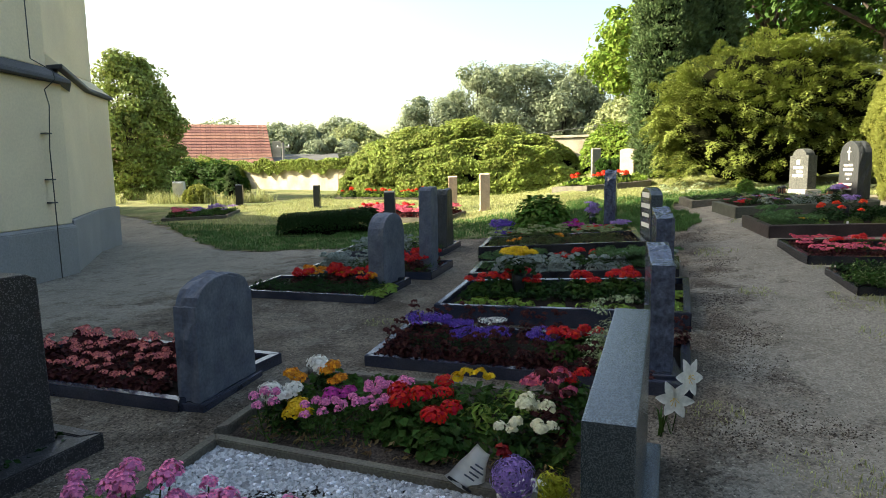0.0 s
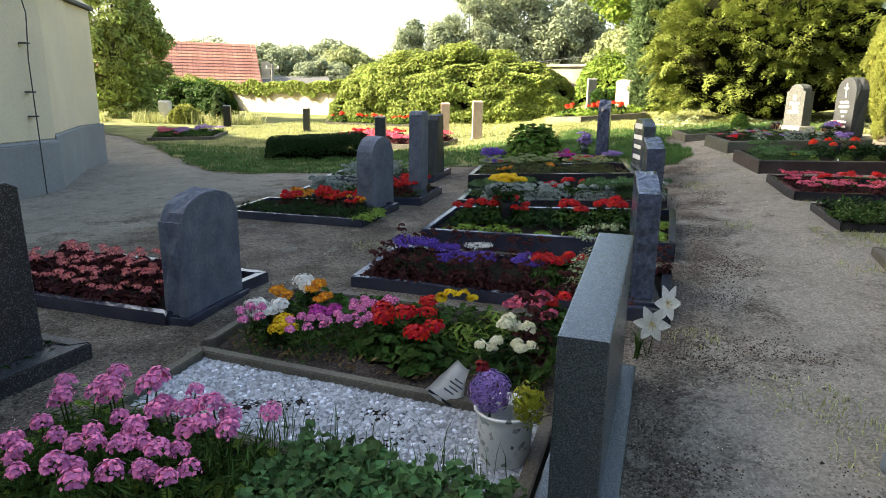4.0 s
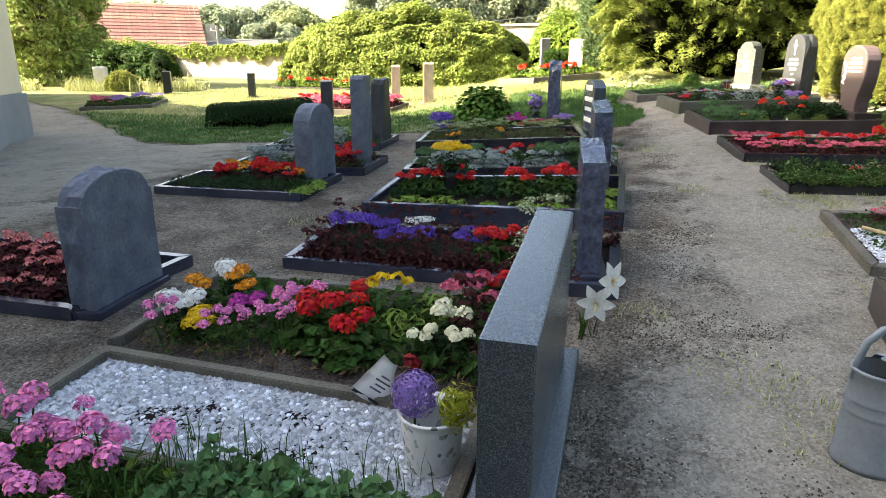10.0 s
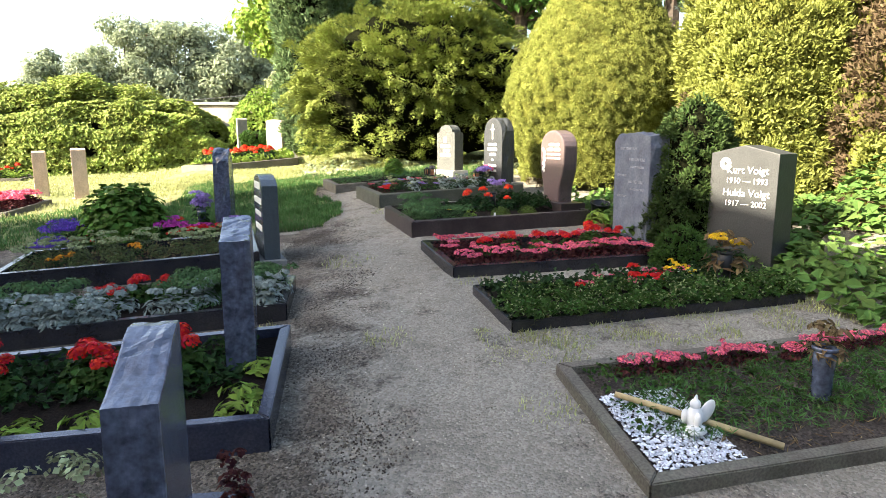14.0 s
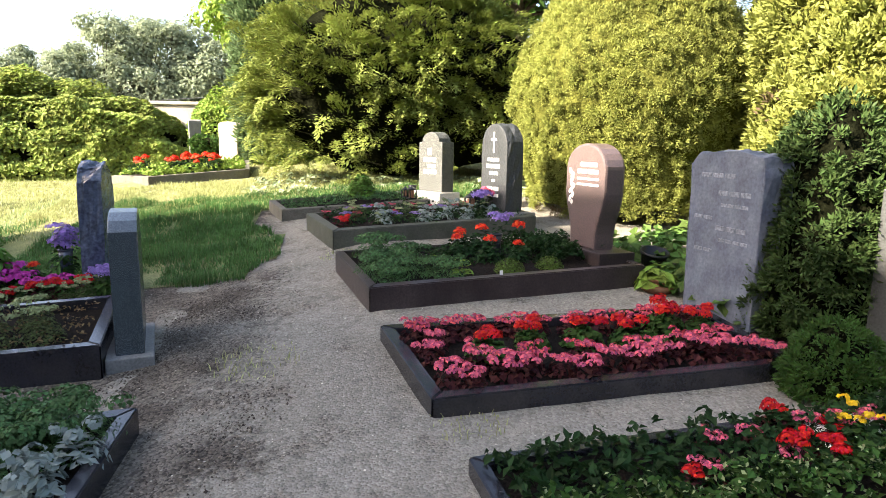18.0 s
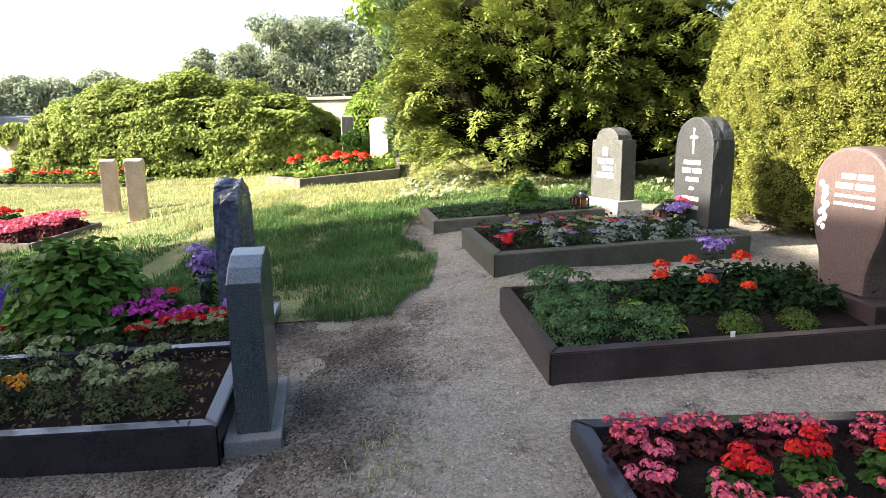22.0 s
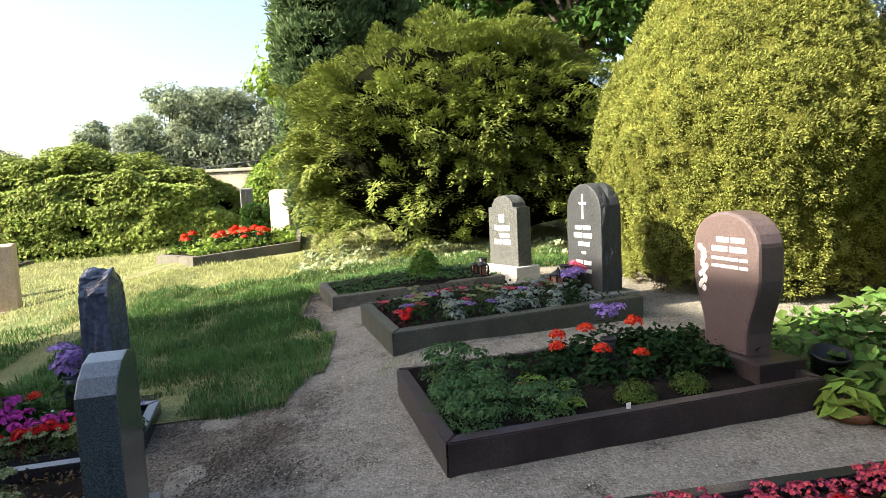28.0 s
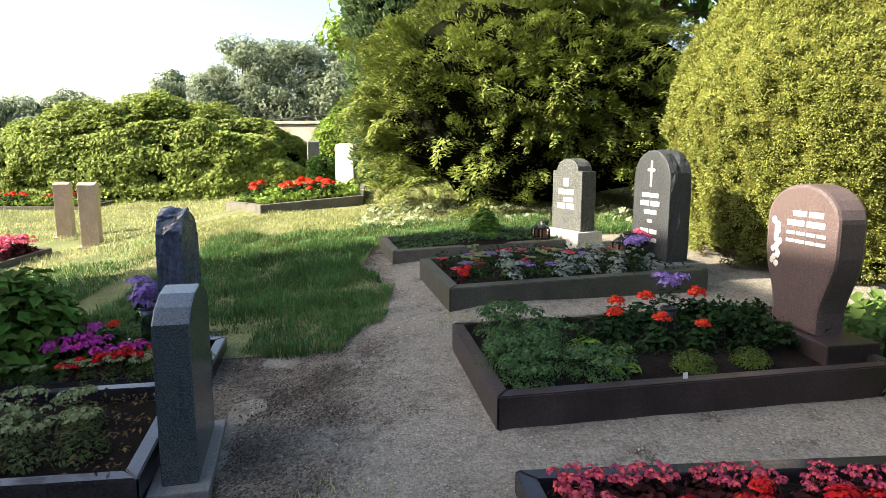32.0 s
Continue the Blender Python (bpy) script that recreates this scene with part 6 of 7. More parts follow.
for t in (red_geranium, orange_geranium, rose_begonia, pink_begonia, dark_begonia, red_begonia, fire_flower, violet_cushion, white_cushion, mauve_tuft, magenta_plant, wine_tuft, silver_plant, heath_plant, low_star, juniper_mat, box_ball, white_mum, gold_mum, yellow_aster, mauve_aster, white_rose, pink_rose, yellow_rose, fern_clump, hydrangea, variegated):
    away(t)

# ---------- loose things ----------
def lathe(bm, profile, steps=24):
    rings = []
    for r, z in profile:
        rings.append([bm.verts.new((r * math.cos(a), r * math.sin(a), z)) for a in np.linspace(0, 2 * math.pi, steps, endpoint=False)])
    for a, b in zip(rings[:-1], rings[1:]):
        for i in range(steps):
            f = bm.faces.new((a[i], a[(i + 1) % steps], b[(i + 1) % steps], b[i]))
            f.smooth = True
    return rings


def tube(bm, pts, r0, r1=None, sides=10):
    r1 = r0 if r1 is None else r1
    pts = [Vector(p) for p in pts]
    rings = []
    for i, p in enumerate(pts):
        d = (pts[min(i + 1, len(pts) - 1)] - pts[max(i - 1, 0)]).normalized()
        u = d.cross(Vector((0, 1, 0.02))).normalized()
        v = d.cross(u)
        r = r0 + (r1 - r0) * i / (len(pts) - 1)
        rings.append([bm.verts.new(p + (u * math.cos(a) + v * math.sin(a)) * r) for a in np.linspace(0, 2 * math.pi, sides, endpoint=False)])
    for a, b in zip(rings[:-1], rings[1:]):
        for i in range(sides):
            f = bm.faces.new((a[i], a[(i + 1) % sides], b[(i + 1) % sides], b[i]))
            f.smooth = True
    bm.faces.new(rings[0][::-1]), bm.faces.new(rings[-1])


can = thing("watering_can", 1.07, 2.86, ground(1.07, 2.86), "dull grey zinc watering can standing on the gravel path", "watering can", turn=4)
can.scale = (.86, .86, 1.04)
bm = bmesh.new()
lathe(bm, [(.0, .004), (.145, .004), (.15, .0), (.153, .02), (.146, .03), (.138, .2), (.137, .21), (.141, .216), (.137, .222), (.136, .25), (.135, .255), (.139, .261), (.135, .267), (.133, .36), (.139, .366), (.139, .376), (.131, .378)], 32)
for v in bm.verts:
    v.co.x *= 1.06
    v.co.y *= .9
part("body", bm, ZINC, can)
bm = bmesh.new()
top = lathe(bm, [(.131, .372), (.12, .39), (.09, .405), (.04, .412), (.001, .414)], 32)
bmesh.ops.delete(bm, geom=[v for v in bm.verts if v.co.x < -.045], context="VERTS")
for v in bm.verts:
    v.co.x *= 1.06
    v.co.y *= .9
part("half_lid", bm, ZINC, can)
# Flat black disc below the rim gives the can its dark inside.
bm = bmesh.new()
lathe(bm, [(.0, .3), (.125, .3)], 24)
part("water_dark", bm, BLACK, can, "dark inside of the can")
bm = bmesh.new()
tube(bm, [(-.135 + .0, 0, .33), (-.13, 0, .40), (-.11, 0, .47), (-.06, 0, .52), (0, 0, .53), (.06, 0, .51), (.11, 0, .45), (.15, 0, .36), (.185, 0, .26), (.215, 0, .185)], .016, .014)
part("handle", bm, ZINC, can)
bm = bmesh.new()
tube(bm, [(.10, 0, .07), (.16, 0, .105), (.3, 0, .20), (.46, 0, .31), (.56, 0, .375)], .05, .018, 14)
part("spout", bm, ZINC, can)
bm = bmesh.new()
tube(bm, [(.56, 0, .375), (.6, 0, .4), (.63, 0, .42)], .02, .055, 14)
part("rose", bm, ZINC, can)

# low grey frame of the next plot
fr = thing("grave_kerb", 2.0, 2.75, ground(2.0, 2.75), "blue-grey granite kerb frame lying on the ground", "grave kerb")
for x0, x1, y0, y1 in ((-.55, -.47, -.3, .45), (-.469, .8, -.3, -.22), (-.469, .8, .37, .45), (.801, .88, -.3, .45)):
    part("kerb_stone", block(bmesh.new(), x0, x1, y0, y1, -.1, .12, .006), KERB_BLUE, fr)

# stone angel, stick and vase on the pebble corner
x, y, z = bed_angel.at(.17, .3)
angel = bmesh.new()
bmesh.ops.create_uvsphere(angel, u_segments=14, v_segments=9, radius=.03, matrix=pose(0, 0, .155))
bmesh.ops.create_uvsphere(angel, u_segments=14, v_segments=9, radius=.05, matrix=pose(0, 0, .075) @ Matrix.Diagonal((.9, .9, 1.5, 1)))
bmesh.ops.create_uvsphere(angel, u_segments=12, v_segments=8, radius=.045, matrix=pose(-.03, -.03, .025) @ Matrix.Diagonal((1.5, 1.2, .6, 1)))
for s in (-1, 1):
    bmesh.ops.create_uvsphere(angel, u_segments=12, v_segments=8, radius=.06, matrix=pose(.06, s * .035, .11, 0, 35 * 1, s * 20) @ Matrix.Diagonal((.75, .22, 1.2, 1)))
    bmesh.ops.create_uvsphere(angel, u_segments=10, v_segments=6, radius=.02, matrix=pose(-.03, s * .04, .08) @ Matrix.Diagonal((1, 1, 2.2, 1)))
for f in angel.faces:
    f.smooth = True
fig = part("angel_figure", angel, WHITE)
fig.matrix_basis = pose(x, y, z + .01, 0, 0, 30) @ Matrix.Diagonal((.85, .85, .85, 1))
tagged(fig, "small white kneeling angel figure on pebbles", "figurine")
bm = bmesh.new()
a, b = bed_angel.at(.07, .62), bed_angel.at(.3, .08)
tube(bm, [(a[0], a[1], a[2] + .035), ((a[0] + b[0]) / 2, (a[1] + b[1]) / 2, (a[2] + b[2]) / 2 + .04), (b[0], b[1], b[2] + .035)], .015, .017)
tagged(part("bamboo_edging", bm, material("dry_cane", (.36, .29, .15), rough=.7, fine=30)), "dry yellow cane laid across a grave as edging", "cane")


def vase(x, y, z, h, r, mat, label, name="vase"):
    t = thing(name, x, y, z, label, "vase", "grave vases")
    bm = bmesh.new()
    lathe(bm, [(.0, 0), (r * .7, 0), (r * .8, h * .1), (r * .85, h * .6), (r, h), (r * .9, h), (r * .75, h * .5)], 18)
    body = part("body", bm, mat, t)
    bm = bmesh.new()
    lathe(bm, [(r * .98, h * .93), (r * 1.08, h * .95), (r * 1.08, h * 1.0), (r * .97, h * 1.01)], 18)
    part("rim", bm, mat, body)
    return t


x, y, z = bed_angel.at(.52, .42)
vase(x, y, z - .02, .3, .06, STONE_VEIN, "blue-grey plastic grave vase with withered flowers")
d = plant("dried_bouquet", "withered brown bouquet in a vase", "flower", L_HEATH, L_HEATH, .1, .16, 70, .06, .02, 4, .05, 26, .03)
d.matrix_basis = pose(x, y, z + .22)
x, y, z = bed_green.at(.8, .42)
vase(x, y, z - .02, .3, .06, BLACK, "dark vase with a faded bouquet")
for k, (tpl, dx) in enumerate(((yellow_mum, -.08), (yellow_mum, .08))):
    o = copy_thing(tpl, pose(x + dx, y - .03 * k, z + .26 - .04 * k))
    o.scale = (.6, .6, .7)
    tagged(o, "faded yellow chrysanthemum bouquet in a grave vase" if k == 0 else "wilting orange-yellow chrysanthemums in a grave vase")
d = copy_thing(d, pose(x + .03, y + .05, z + .12))
d.scale = (1.7, 1.7, 1.6)
x, y, z = bed_yellow.at(.31, .47)
vase(x, y, z - .02, .26, .07, BLACK, "black grave vase holding yellow flowers")
for k in range(2):
    o = copy_thing(yellow_mum, pose(x + .13 * (k - .5), y, z + .23, 0, 0, 140 * k))
    o.scale = (1.1, 1.1, 1.1)
x, y, z = bed_gate.at(.8, .55)
vase(x, y, z - .02, .25, .06, BLACK, "black grave vase with roses")
x, y, z = bed_bush.at(.73, .95)
vase(x, y, z - .02, .28, .055, STONE_VEIN, "blue-grey vase with a bunch of mauve flowers")
o = copy_thing(lilac_ball, pose(x, y, z + .16))
o.scale = (1.6, 1.6, 1.2)
x, y, z = bed_bush.at(.3, .97)
o = copy_thing(lilac_ball, pose(x, y, z + .12))
o.scale = (1.5, 1.5, 1.3)

# white glazed pot with allium, and the wrapped bouquet beside it
x, y = -.52, 2.36
z = ground(x, y) + .045
pot = thing("flower_pot", x, y, z, "white enamel pot with dark flecks beside a gravestone", "flower pot")
bm = bmesh.new()
lathe(bm, [(.0, 0), (.085, 0), (.1, .02), (.115, .2), (.122, .225), (.128, .23), (.122, .24), (.11, .225), (.09, .2)], 26)
part("body", bm, material("flecked_enamel", (.74, .76, .74), rough=.35, spec=.5, scale=10, amount=.05, fine=60, fine_amount=.05, bump=.02, speckle=(.12, .13, .12), speckle_scale=45, speckle_cut=.84), pot)
al = thing("allium", x - .06, y - .02, z + .2, "large violet allium ball in the white pot", "flower")
dd = ball(900)
leaf_mesh("flower_head", dd * .085 * rng.uniform(.75, 1.05, 900)[:, None] + np.array([0, 0, .1]), dd, .02, .009, P_MAUVE, al)
bm = bmesh.new()
limb(bm, (0, 0, -.12), (0, 0, .08), .006, .005, 6)
part("stem", bm, L_MID, al)
sp = thing("sedum", x + .1, y - .04, z + .2, "yellow-green spiky foliage in the white pot", "foliage plant")
dd = ball(420)
leaf_mesh("foliage", dd * .085 * rng.uniform(.3, 1.0, 420)[:, None] * np.array([.85, .85, 1.15]) + np.array([0, 0, .08]), dd, .045, .008, leafy("lime_spike", (.36, .38, .04)), sp)
x, y = -.92, 2.66
wrap = thing("bouquet_wrap", x, y, ground(x, y) + .08, "white printed paper cone holding a dark red rose", "bouquet", turn=25, lean=38)
bm = bmesh.new()
sheet = []
for i in range(9):
    f = i / 8
    w = .085 - .05 * f ** 1.6
    sheet.append([bm.verts.new((w * s + .012 * math.sin(f * 5), -.035 * (1 - s * s) + .012 * math.sin(9 * f + 2 * s), .02 + .2 * f)) for s in (-1, -.6, -.2, .2, .6, 1)])
for r0, r1 in zip(sheet[:-1], sheet[1:]):
    for i in range(5):
        f = bm.faces.new((r0[i], r0[i + 1], r1[i + 1], r1[i]))
        f.smooth = True
bmesh.ops.solidify(bm, geom=bm.faces[:], thickness=.003)
part("paper", bm, WHITE, wrap)
bm = bmesh.new()
block(bm, -.075, .075, -.03, -.026, .024, .036)
part("dark_hem", bm, BLACK, wrap)
bm = bmesh.new()
for k in range(4):
    block(bm, -.03 + .012 * (k % 2), .025 + .008 * (k % 3), -.052, -.047, .085 + .022 * k, .091 + .022 * k)
part("printed_line", bm, STONE_VEIN, wrap)
q, nn = petals_ball(50, .04, .8)
leaf_mesh("rose_bloom", q + np.array([.07, 0, .25]), nn, .035, .03, petal("dark_red_petal", (.22, .01, .015)), wrap)

# white lily standing by the path
lily = thing("lily", .02, 3.55, ground(.02, 3.55) - .05, "white lily bloom leaning over the path", "flower")
lily.scale = (.74, .74, .82)
bm = bmesh.new()
tube(bm, [(-.12, .1, .0), (-.08, .06, .2), (-.02, 0, .36)], .006, .005, 6)
part("stem", bm, L_MID, lily)
for k in range(6):
    a = k * math.pi / 3
    bm = bmesh.new()
    rows = []
    for i in range(6):
        f = i / 5
        w = .035 * math.sin(math.pi * min(.97, .12 + f * .88)) + .002
        c = Vector((math.cos(a), 0, math.sin(a))) * (.13 * f) + Vector((0, -.06 * f + .05 * f * f - .02, 0))
        s = Vector((-math.sin(a), 0, math.cos(a))) * w
        rows.append((bm.verts.new(c - s), bm.verts.new(c + Vector((0, .012, 0))), bm.verts.new(c + s)))
    for r0, r1 in zip(rows[:-1], rows[1:]):
        for i in range(2):
            f = bm.faces.new((r0[i], r0[i + 1], r1[i + 1], r1[i]))
            f.smooth = True
    p = part("petal", bm, P_WHITE, lily)
    p.location = (-.02, -.02, .38)
bm = bmesh.new()
for k in range(6):
    limb(bm, (-.02, -.03, .38), (-.02 + .03 * math.cos(k), -.11, .38 + .03 * math.sin(k)), .0012, .0025, 4)
part("stamen", bm, P_YELLOW, lily)

for dx, dy, dz, turn, sc in ((.03, .06, .02, 18, .55),):
    o = copy_thing(lily, pose(.05 + dx, 3.62 + dy, ground(.05, 3.62) - .02 + dz, 0, 0, turn))
    o.scale = (sc, sc, .9)
    tagged(o, "white lily bloom beside the gravestone", group="lilies")
p = np.tile(np.array([[-.03, 3.66, ground(0, 3.66)]]), (9, 1)) + rng.normal(0, .03, (9, 3)) * np.array([1, 1, 0])
tagged(blades("lily_leaves", p, .2, .014, L_MID, lean=.7), "narrow green lily leaves beside a gravestone", "foliage plant", kind="stuff")

# carnations and strawberry leaves before the pebble grave
front = Bed("", [(-2.6, 1.0), (-.42, .95), (-.42, 1.93), (-2.6, 2.0)], .06, .05, KERB_GREY, kerb=False)
sow(dianthus, front, [(.25, .6), (.36, .72), (.36, 1.02), (.52, .9), (.4, .48), (.5, .6), (.18, .86), (.23, .46), (.3, .88), (.44, .8)], "pink carnations", size=1.0)
away(dianthus), away(yellow_mum), away(lilac_ball)
carpet(front, L_MID, "feathery green stalks of carnations", "stalks", 3600, .09, .008, .22, u=(.12, .58), v=(.25, 1.05))
carpet(front, L_FRESH, "fresh green ground cover", n=1500, size=.05, wide=.03, height=.14, u=(.1, .7), v=(.3, 1.05))
p = front.scatter(1050, .6, 1.02, .5, 1.12)
p[:, 2] += rng.uniform(.04, .17, 1050)
c, q = sprays(p, np.tile(np.array([[0, -.25, 1.0]]), (1050, 1)) + rng.normal(0, .38, (1050, 3)), 3, .026, .25)
tagged(leaf_mesh("strawberry_leaves", c, q, .046, .036, leafy("strawberry_leaf", (.075, .15, .055), island=.45), fold=.32), "broad soft green strawberry leaves before a gravestone", "ground cover", kind="stuff")
p = front.scatter(330, .5, .98, .8, 1.3)
tagged(blades("thin_stalks", p, .2, .005, L_MID, lean=.5), "thin grey-green flower stalks leaning over pebbles", "stalks", kind="stuff")

BROAD_LEAF = leafy("broad_leaf", (.085, .15, .036), island=.4)
# ivy and hosta by the right-hand stones
for x0, x1, y0, y1, n, lab in ((3.3, 5.6, 8.6, 10.6, 2600, "broad-leaved ground cover under the conifers"), (3.9, 6.4, 5.6, 8.2, 3800, "sunlit climbing leaves beside the graves")):
    pp = np.stack([rng.uniform(x0, x1, n), rng.uniform(y0, y1, n), np.zeros(n)], 1)
    pp[:, 2] = [ground(a, b) + .06 + .28 * abs(noise.noise((a * 2, b * 2, 2))) + .1 * (a - x0) + (.45 * max(0, a - 4.3) if y0 < 8 else 0) for a, b in pp[:, :2]]
    pp[:, 2] += rng.uniform(-.08, .05, n)
    tagged(leaf_mesh("ground_cover", pp, ball(n) * .5 + np.array([-.2, -.2, 1.0]), .11, .075, BROAD_LEAF), lab, "ground cover", kind="stuff")
n = 1900
pp = np.stack([rng.uniform(-.3, 5.5, n), rng.uniform(14.0, 15.4, n), np.zeros(n)], 1)
pp[:, 2] = [ground(a, b) + .25 * abs(noise.noise((a * 2, b * 2, 9))) for a, b in pp[:, :2]]
tagged(leaf_mesh("ground_cover", pp, ball(n) * .6 + np.array([-.3, -.2, .8]), .08, .05, L_CREAM_DULL), "low leafy growth under the juniper", "ground cover", kind="stuff")
hosta = thing("hosta", 3.25, 9.35, ground(3.25, 9.35), "small yellowing plant in a shallow terracotta bowl", "potted plant")
bm = bmesh.new()
lathe(bm, [(.0, 0), (.1, 0), (.14, .06), (.13, .06), (.1, .03)], 18)
part("bowl", bm, TERRACOTTA, hosta)
dd = ball(40)
dd[:, 2] = np.abs(dd[:, 2])
leaf_mesh("foliage", dd * np.array([.13, .13, .14]) + np.array([0, 0, .05]), dd + np.array([0, 0, .6]), .13, .06, L_FRESH, hosta)

# grass
def grass(name, n, box, height, width, label, inside, mat=None):
    x, y = rng.uniform(box[0], box[1], n), rng.uniform(box[2], box[3], n)
    keep = np.array([bool(inside(a, b)) for a, b in zip(x, y)])
    x, y = x[keep], y[keep]
    z = np.array([ground(a, b) for a, b in zip(x, y)])
    return tagged(blades(name, np.stack([x, y, z], 1), height * np.array([max(.35, 1 + 1.1 * noise.noise((a * 2.5, b * 2.5, 21)) + .5 * noise.noise((a * 7, b * 7, 22))) for a, b in zip(x, y)]), width, mat or L_GRASS, lean=1.0), label, "grass", kind="stuff")


def off_beds(x, y):
    for b in (bed_far, bed_pink, bed_church, bed_wall, bed_bush, bed_low, bed_last):
        xs, ys = [c.x for c in b.c], [c.y for c in b.c]
        if min(xs) < x < max(xs) and min(ys) < y < max(ys):
            return False
    return is_lawn(x, y)


# Shaded stretches take the darker grass, sunlit ones the pale grass_blades.
grass("lawn_grass", 110000, (-2.2, 3.0, 10.2, 14.2), .09, .0055, "long tousled green grass beside the path", off_beds, L_LUSH_SHADE)
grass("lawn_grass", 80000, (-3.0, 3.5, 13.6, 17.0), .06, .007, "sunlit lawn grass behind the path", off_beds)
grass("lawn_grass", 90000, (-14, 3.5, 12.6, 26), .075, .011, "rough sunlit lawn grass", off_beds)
grass("lawn_grass", 60000, (-14, -2.6, 9.8, 13.6), .075, .01, "shaded lawn grass near the church", off_beds, L_LUSH_SHADE)


def wild(x, y):
    return noise.noise((x * .9, y * .9, 41)) > .05 and off_beds(x, y)


grass("tall_grass", 5000, (-22, -14.5, 18.5, 21.5), .4, .02, "tall dry seed grass near the far wall", wild)


def tufts(x, y):
    edge = [(1.55, 6.3), (1.7, 6.3), (2.3, 6.45), (3.0, 6.6), (1.5, 7.7), (.95, 10.6), (1.72, 4.7), (.5, 8.6), (-.1, 7.0), (.25, 4.0), (.72, 3.38), (.9, 2.9), (1.0, 3.1), (.6, 2.2), (-2.6, 5.4), (1.5, 5.6), (.75, 6.6)]
    return any((x - a) ** 2 + (y - b) ** 2 < .02 + .09 * abs(noise.noise((a * 9, b * 9, 0))) for a, b in edge)


grass("path_grass", 60000, (-3, 3.4, 2, 11), .035, .006, "short grass tufts in the sandy path", tufts)


def trodden(x, y):
    return 1.3 < x < 4.2 and 6.1 + (x - 1.6) * .12 < y < 6.62 + (x - 1.6) * .13 and noise.noise((x * 3, y * 3, 4)) > -.1


grass("path_grass", 9000, (1.2, 4.2, 6.0, 7.1), .03, .006, "thin grass between two graves", trodden)

# loose gravel on the path
n = 50000
x, y = rng.uniform(-3.0, 2.4, n), 1.2 + 12 * rng.uniform(0, 1, n) ** 1.2
s = rng.uniform(.002, .007, n) * np.where(rng.uniform(0, 1, n) > .98, 2.0, 1.0)
z = np.array([ground(a, b) for a, b in zip(x, y)]) + s * .2
tet = np.array([[1, 0, -.3], [-.5, .87, -.3], [-.5, -.87, -.3], [.1, .1, .8]])
rot = rng.uniform(0, 6.28, n)
v = np.stack([np.cos(rot)[:, None] * tet[:, 0] - np.sin(rot)[:, None] * tet[:, 1], np.sin(rot)[:, None] * tet[:, 0] + np.cos(rot)[:, None] * tet[:, 1], np.tile(tet[:, 2], (n, 1))], 2) * s[:, None, None]
v += np.stack([x, y, z], 1)[:, None, :]
f = (np.array([[0, 1, 3], [1, 2, 3], [2, 0, 3]])[None] + (np.arange(n) * 4)[:, None, None]).reshape(-1, 3)
tagged(raw("loose_gravel", v.reshape(-1, 3), f, GRAVEL), "loose small gravel strewn over the path", "gravel", kind="stuff")

# crumbs of dark earth along the edge of the planted side
n = 60000
x, y = rng.uniform(-.3, 1.3, n), rng.uniform(1.5, 10.4, n)
mid = interp(y, [(1.5, .1), (3.5, .35), (5, .5), (6.5, .45), (8.5, .15), (10.4, .0)])
keep = np.array([noise.noise((a * 1.4, b * 1.4, 31)) + .35 * noise.noise((a * 7, b * 7, 32)) for a, b in zip(x, y)]) + rng.uniform(-.45, .45, n) > .12 + np.abs(x - mid) * .8
x, y = x[keep], y[keep]
n = len(x)
s = rng.uniform(.003, .008, n) * np.where(rng.uniform(0, 1, n) > .96, 1.6, 1.0)
z = np.array([ground(a, b) for a, b in zip(x, y)]) + .006 + s * .2
rot = rng.uniform(0, 6.28, n)
v = np.stack([np.cos(rot)[:, None] * tet[:, 0] - np.sin(rot)[:, None] * tet[:, 1], np.sin(rot)[:, None] * tet[:, 0] + np.cos(rot)[:, None] * tet[:, 1], np.tile(tet[:, 2], (n, 1))], 2) * s[:, None, None]
v += np.stack([x, y, z], 1)[:, None, :]
f = (np.array([[0, 1, 3], [1, 2, 3], [2, 0, 3]])[None] + (np.arange(n) * 4)[:, None, None]).reshape(-1, 3)
tagged(raw("earth_crumbs", v.reshape(-1, 3), f, CRUMB), "dark crumbs of earth scattered on the path", "earth", kind="stuff")


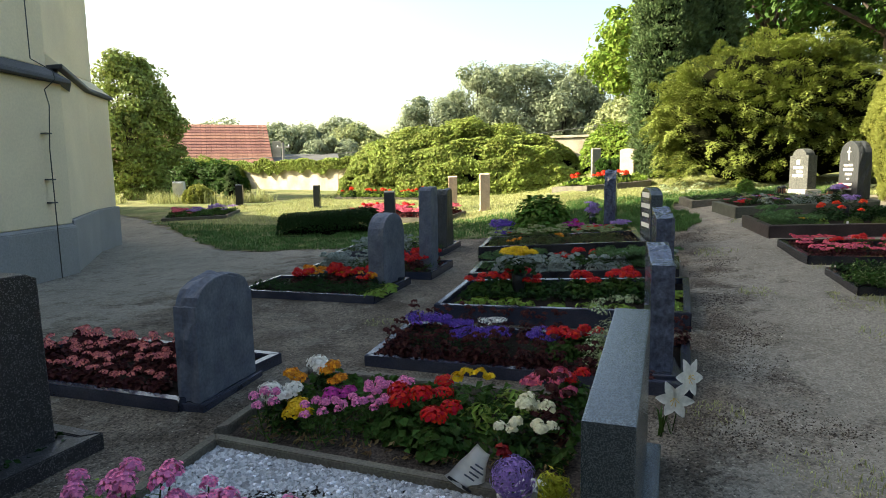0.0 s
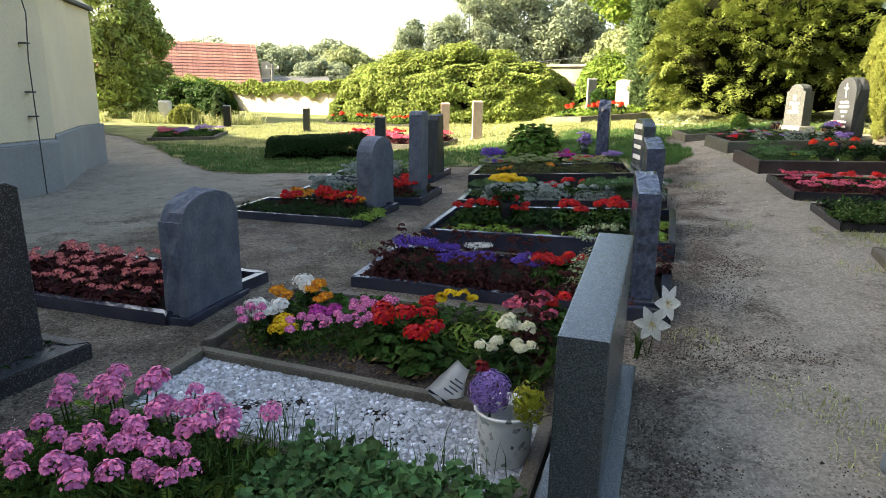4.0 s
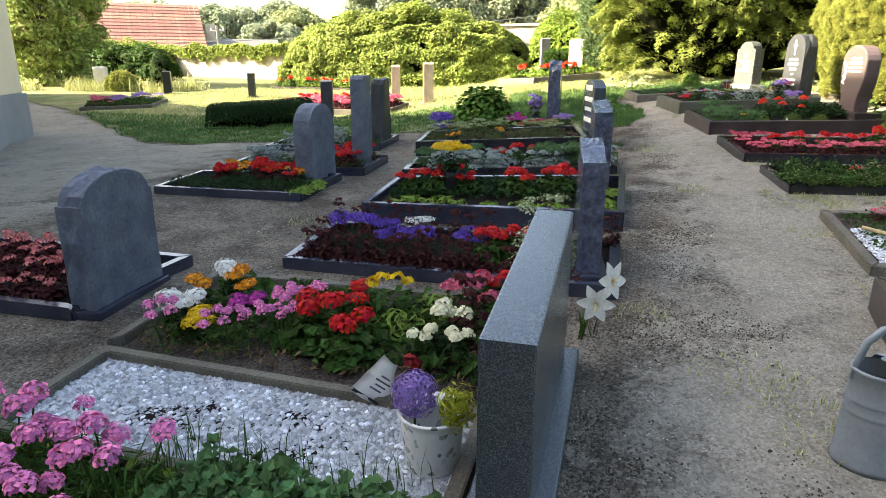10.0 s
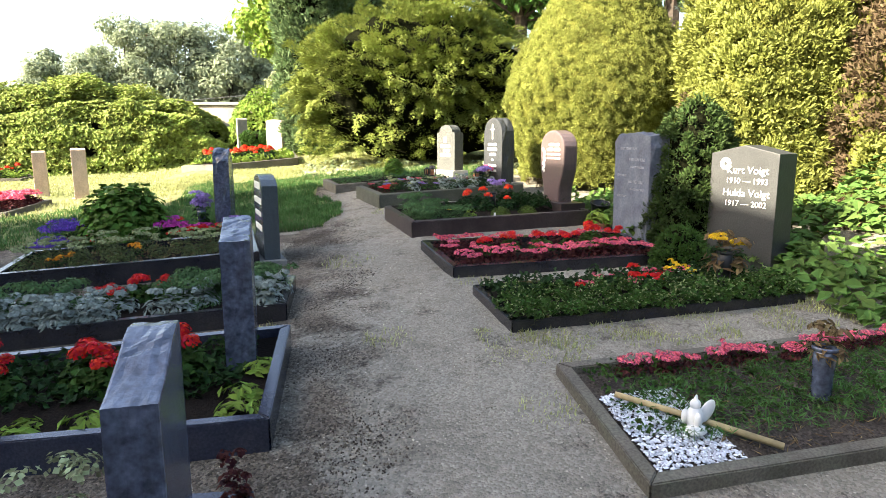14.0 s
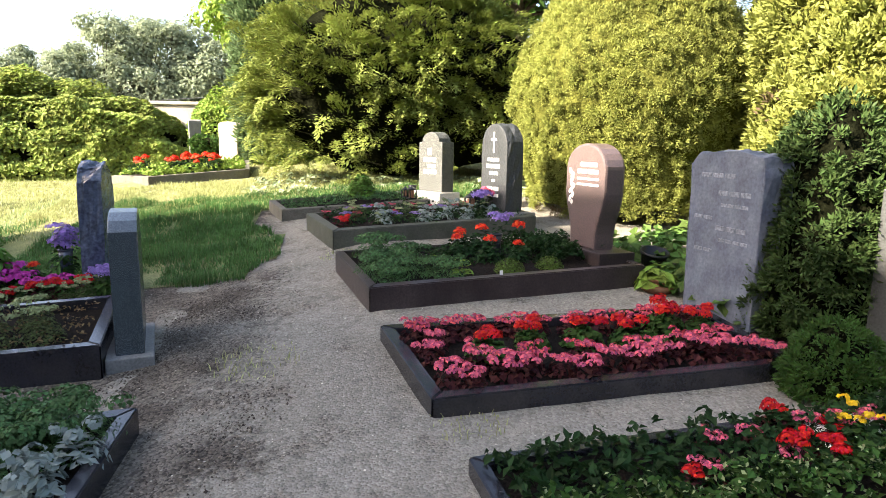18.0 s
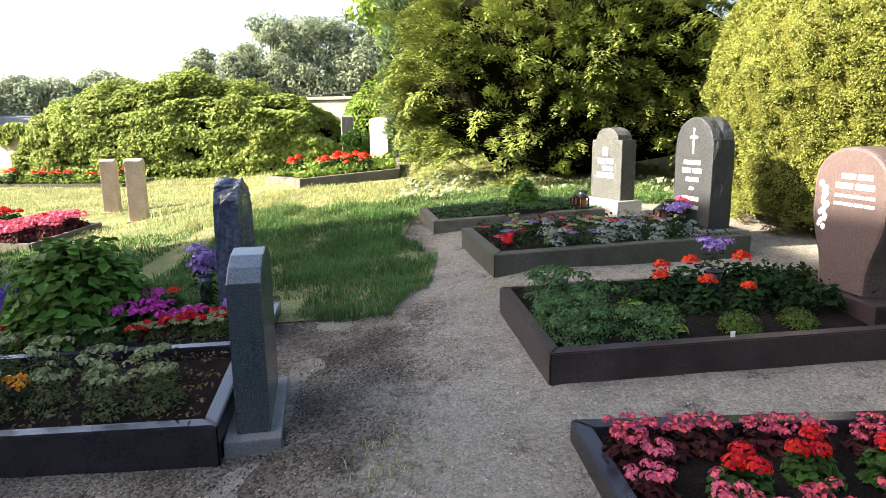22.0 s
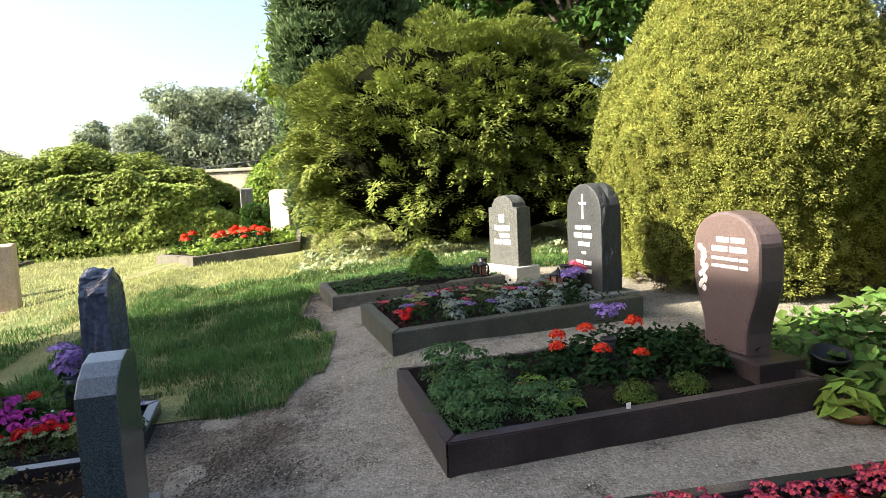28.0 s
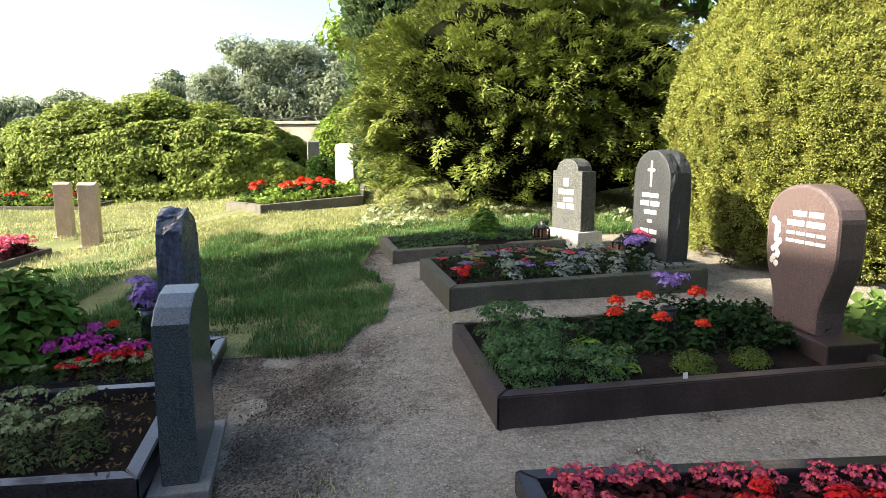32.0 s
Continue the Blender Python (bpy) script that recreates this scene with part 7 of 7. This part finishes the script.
# ---------- lanterns, pots and labels on the graves ----------
def grave_lantern(x, y, z, h, label):
    """A small lantern: foot, glass body between posts, and a pointed roof."""
    t = thing("grave_lantern", x, y, z, label, "lantern", "grave lanterns", turn=20)
    part("foot", block(bmesh.new(), -h * .3, h * .3, -h * .3, h * .3, 0, h * .1, .004), BLACK, t)
    bm = bmesh.new()
    lathe(bm, [(.001, h * .1), (h * .2, h * .1), (h * .21, h * .6), (.001, h * .6)], 12)
    part("candle_glass", bm, TERRACOTTA, t, "dull red candle glass")
    for a in range(4):
        px, py = h * .24 * (1 if a % 2 else -1), h * .24 * (1 if a > 1 else -1)
        part("post", block(bmesh.new(), px - .006, px + .006, py - .006, py + .006, h * .1, h * .66, .001), BLACK, t)
    bm = bmesh.new()
    lathe(bm, [(h * .34, h * .66), (h * .36, h * .69), (h * .2, h * .82), (h * .07, h * .9), (h * .05, h * .97), (.001, h)], 14)
    part("roof", bm, BLACK, t)


grave_lantern(2.32, 11.62, ground(2.32, 11.62) + .16, .2, "small black grave lantern on a pale stone step")
grave_lantern(1.78, 12.42, ground(1.78, 12.42) + .14, .16, "small black grave lantern beside the plinth")
grave_lantern(1.72, 12.55, ground(1.72, 12.55) + .14, .13, "tiny black grave lantern beside the plinth")


def bucket(x, y, z, r, h, label):
    t = thing("flower_pot", x, y, z, label, "flower pot", "black pots", tilt=14)
    bm = bmesh.new()
    lathe(bm, [(.001, 0), (r * .75, 0), (r * .95, h * .9), (r * 1.05, h * .9), (r * 1.05, h), (r * .93, h), (r * .72, h * .06), (.001, h * .05)], 22)
    part("body", bm, BLACK, t)


bucket(3.42, 9.78, ground(3.42, 9.78) + .02, .11, .18, "empty black plastic flower pot beside the ground cover")
x, y, z = bed_fern.at(.57, .62)
vase(x, y, z - .02, .2, .045, BLACK, "slim black grave vase among red geraniums")
x, y, z = bed_low.at(.52, .55)
bucket(x, y, z - .01, .1, .12, "dark planting bowl on a low grave")
x, y, z = bed_low.at(.8, .5)
vase(x, y, z - .02, .16, .05, BLACK, "dark grave vase holding yellow flowers")
tag = thing("plant_label", 2.05, 9.27, ground(2.05, 9.27) + .172, "tiny white plastic plant label on a kerb", "label", turn=12)
part("blade", block(bmesh.new(), -.012, .012, -.002, .002, 0, .03, .001), WHITE, tag)

# pole that carries the wire beside the barn
pole = thing("utility_pole", -28.6, 42.6, -1.6, "weathered grey wooden utility pole beside the barn", "pole")
bm = bmesh.new()
limb(bm, (0, 0, 0), (0, 0, 5.4), .14, .1, 10)
part("mast", bm, STONE_LIGHT, pole)
part("crossarm", block(bmesh.new(), -.6, .6, -.05, .05, 5.0, 5.1, .01), STONE_LIGHT, pole)
for k in (-.5, 0, .5):
    part("insulator", block(bmesh.new(), k - .04, k + .04, -.04, .04, 5.1, 5.25, .015), WHITE, pole, "white insulator")
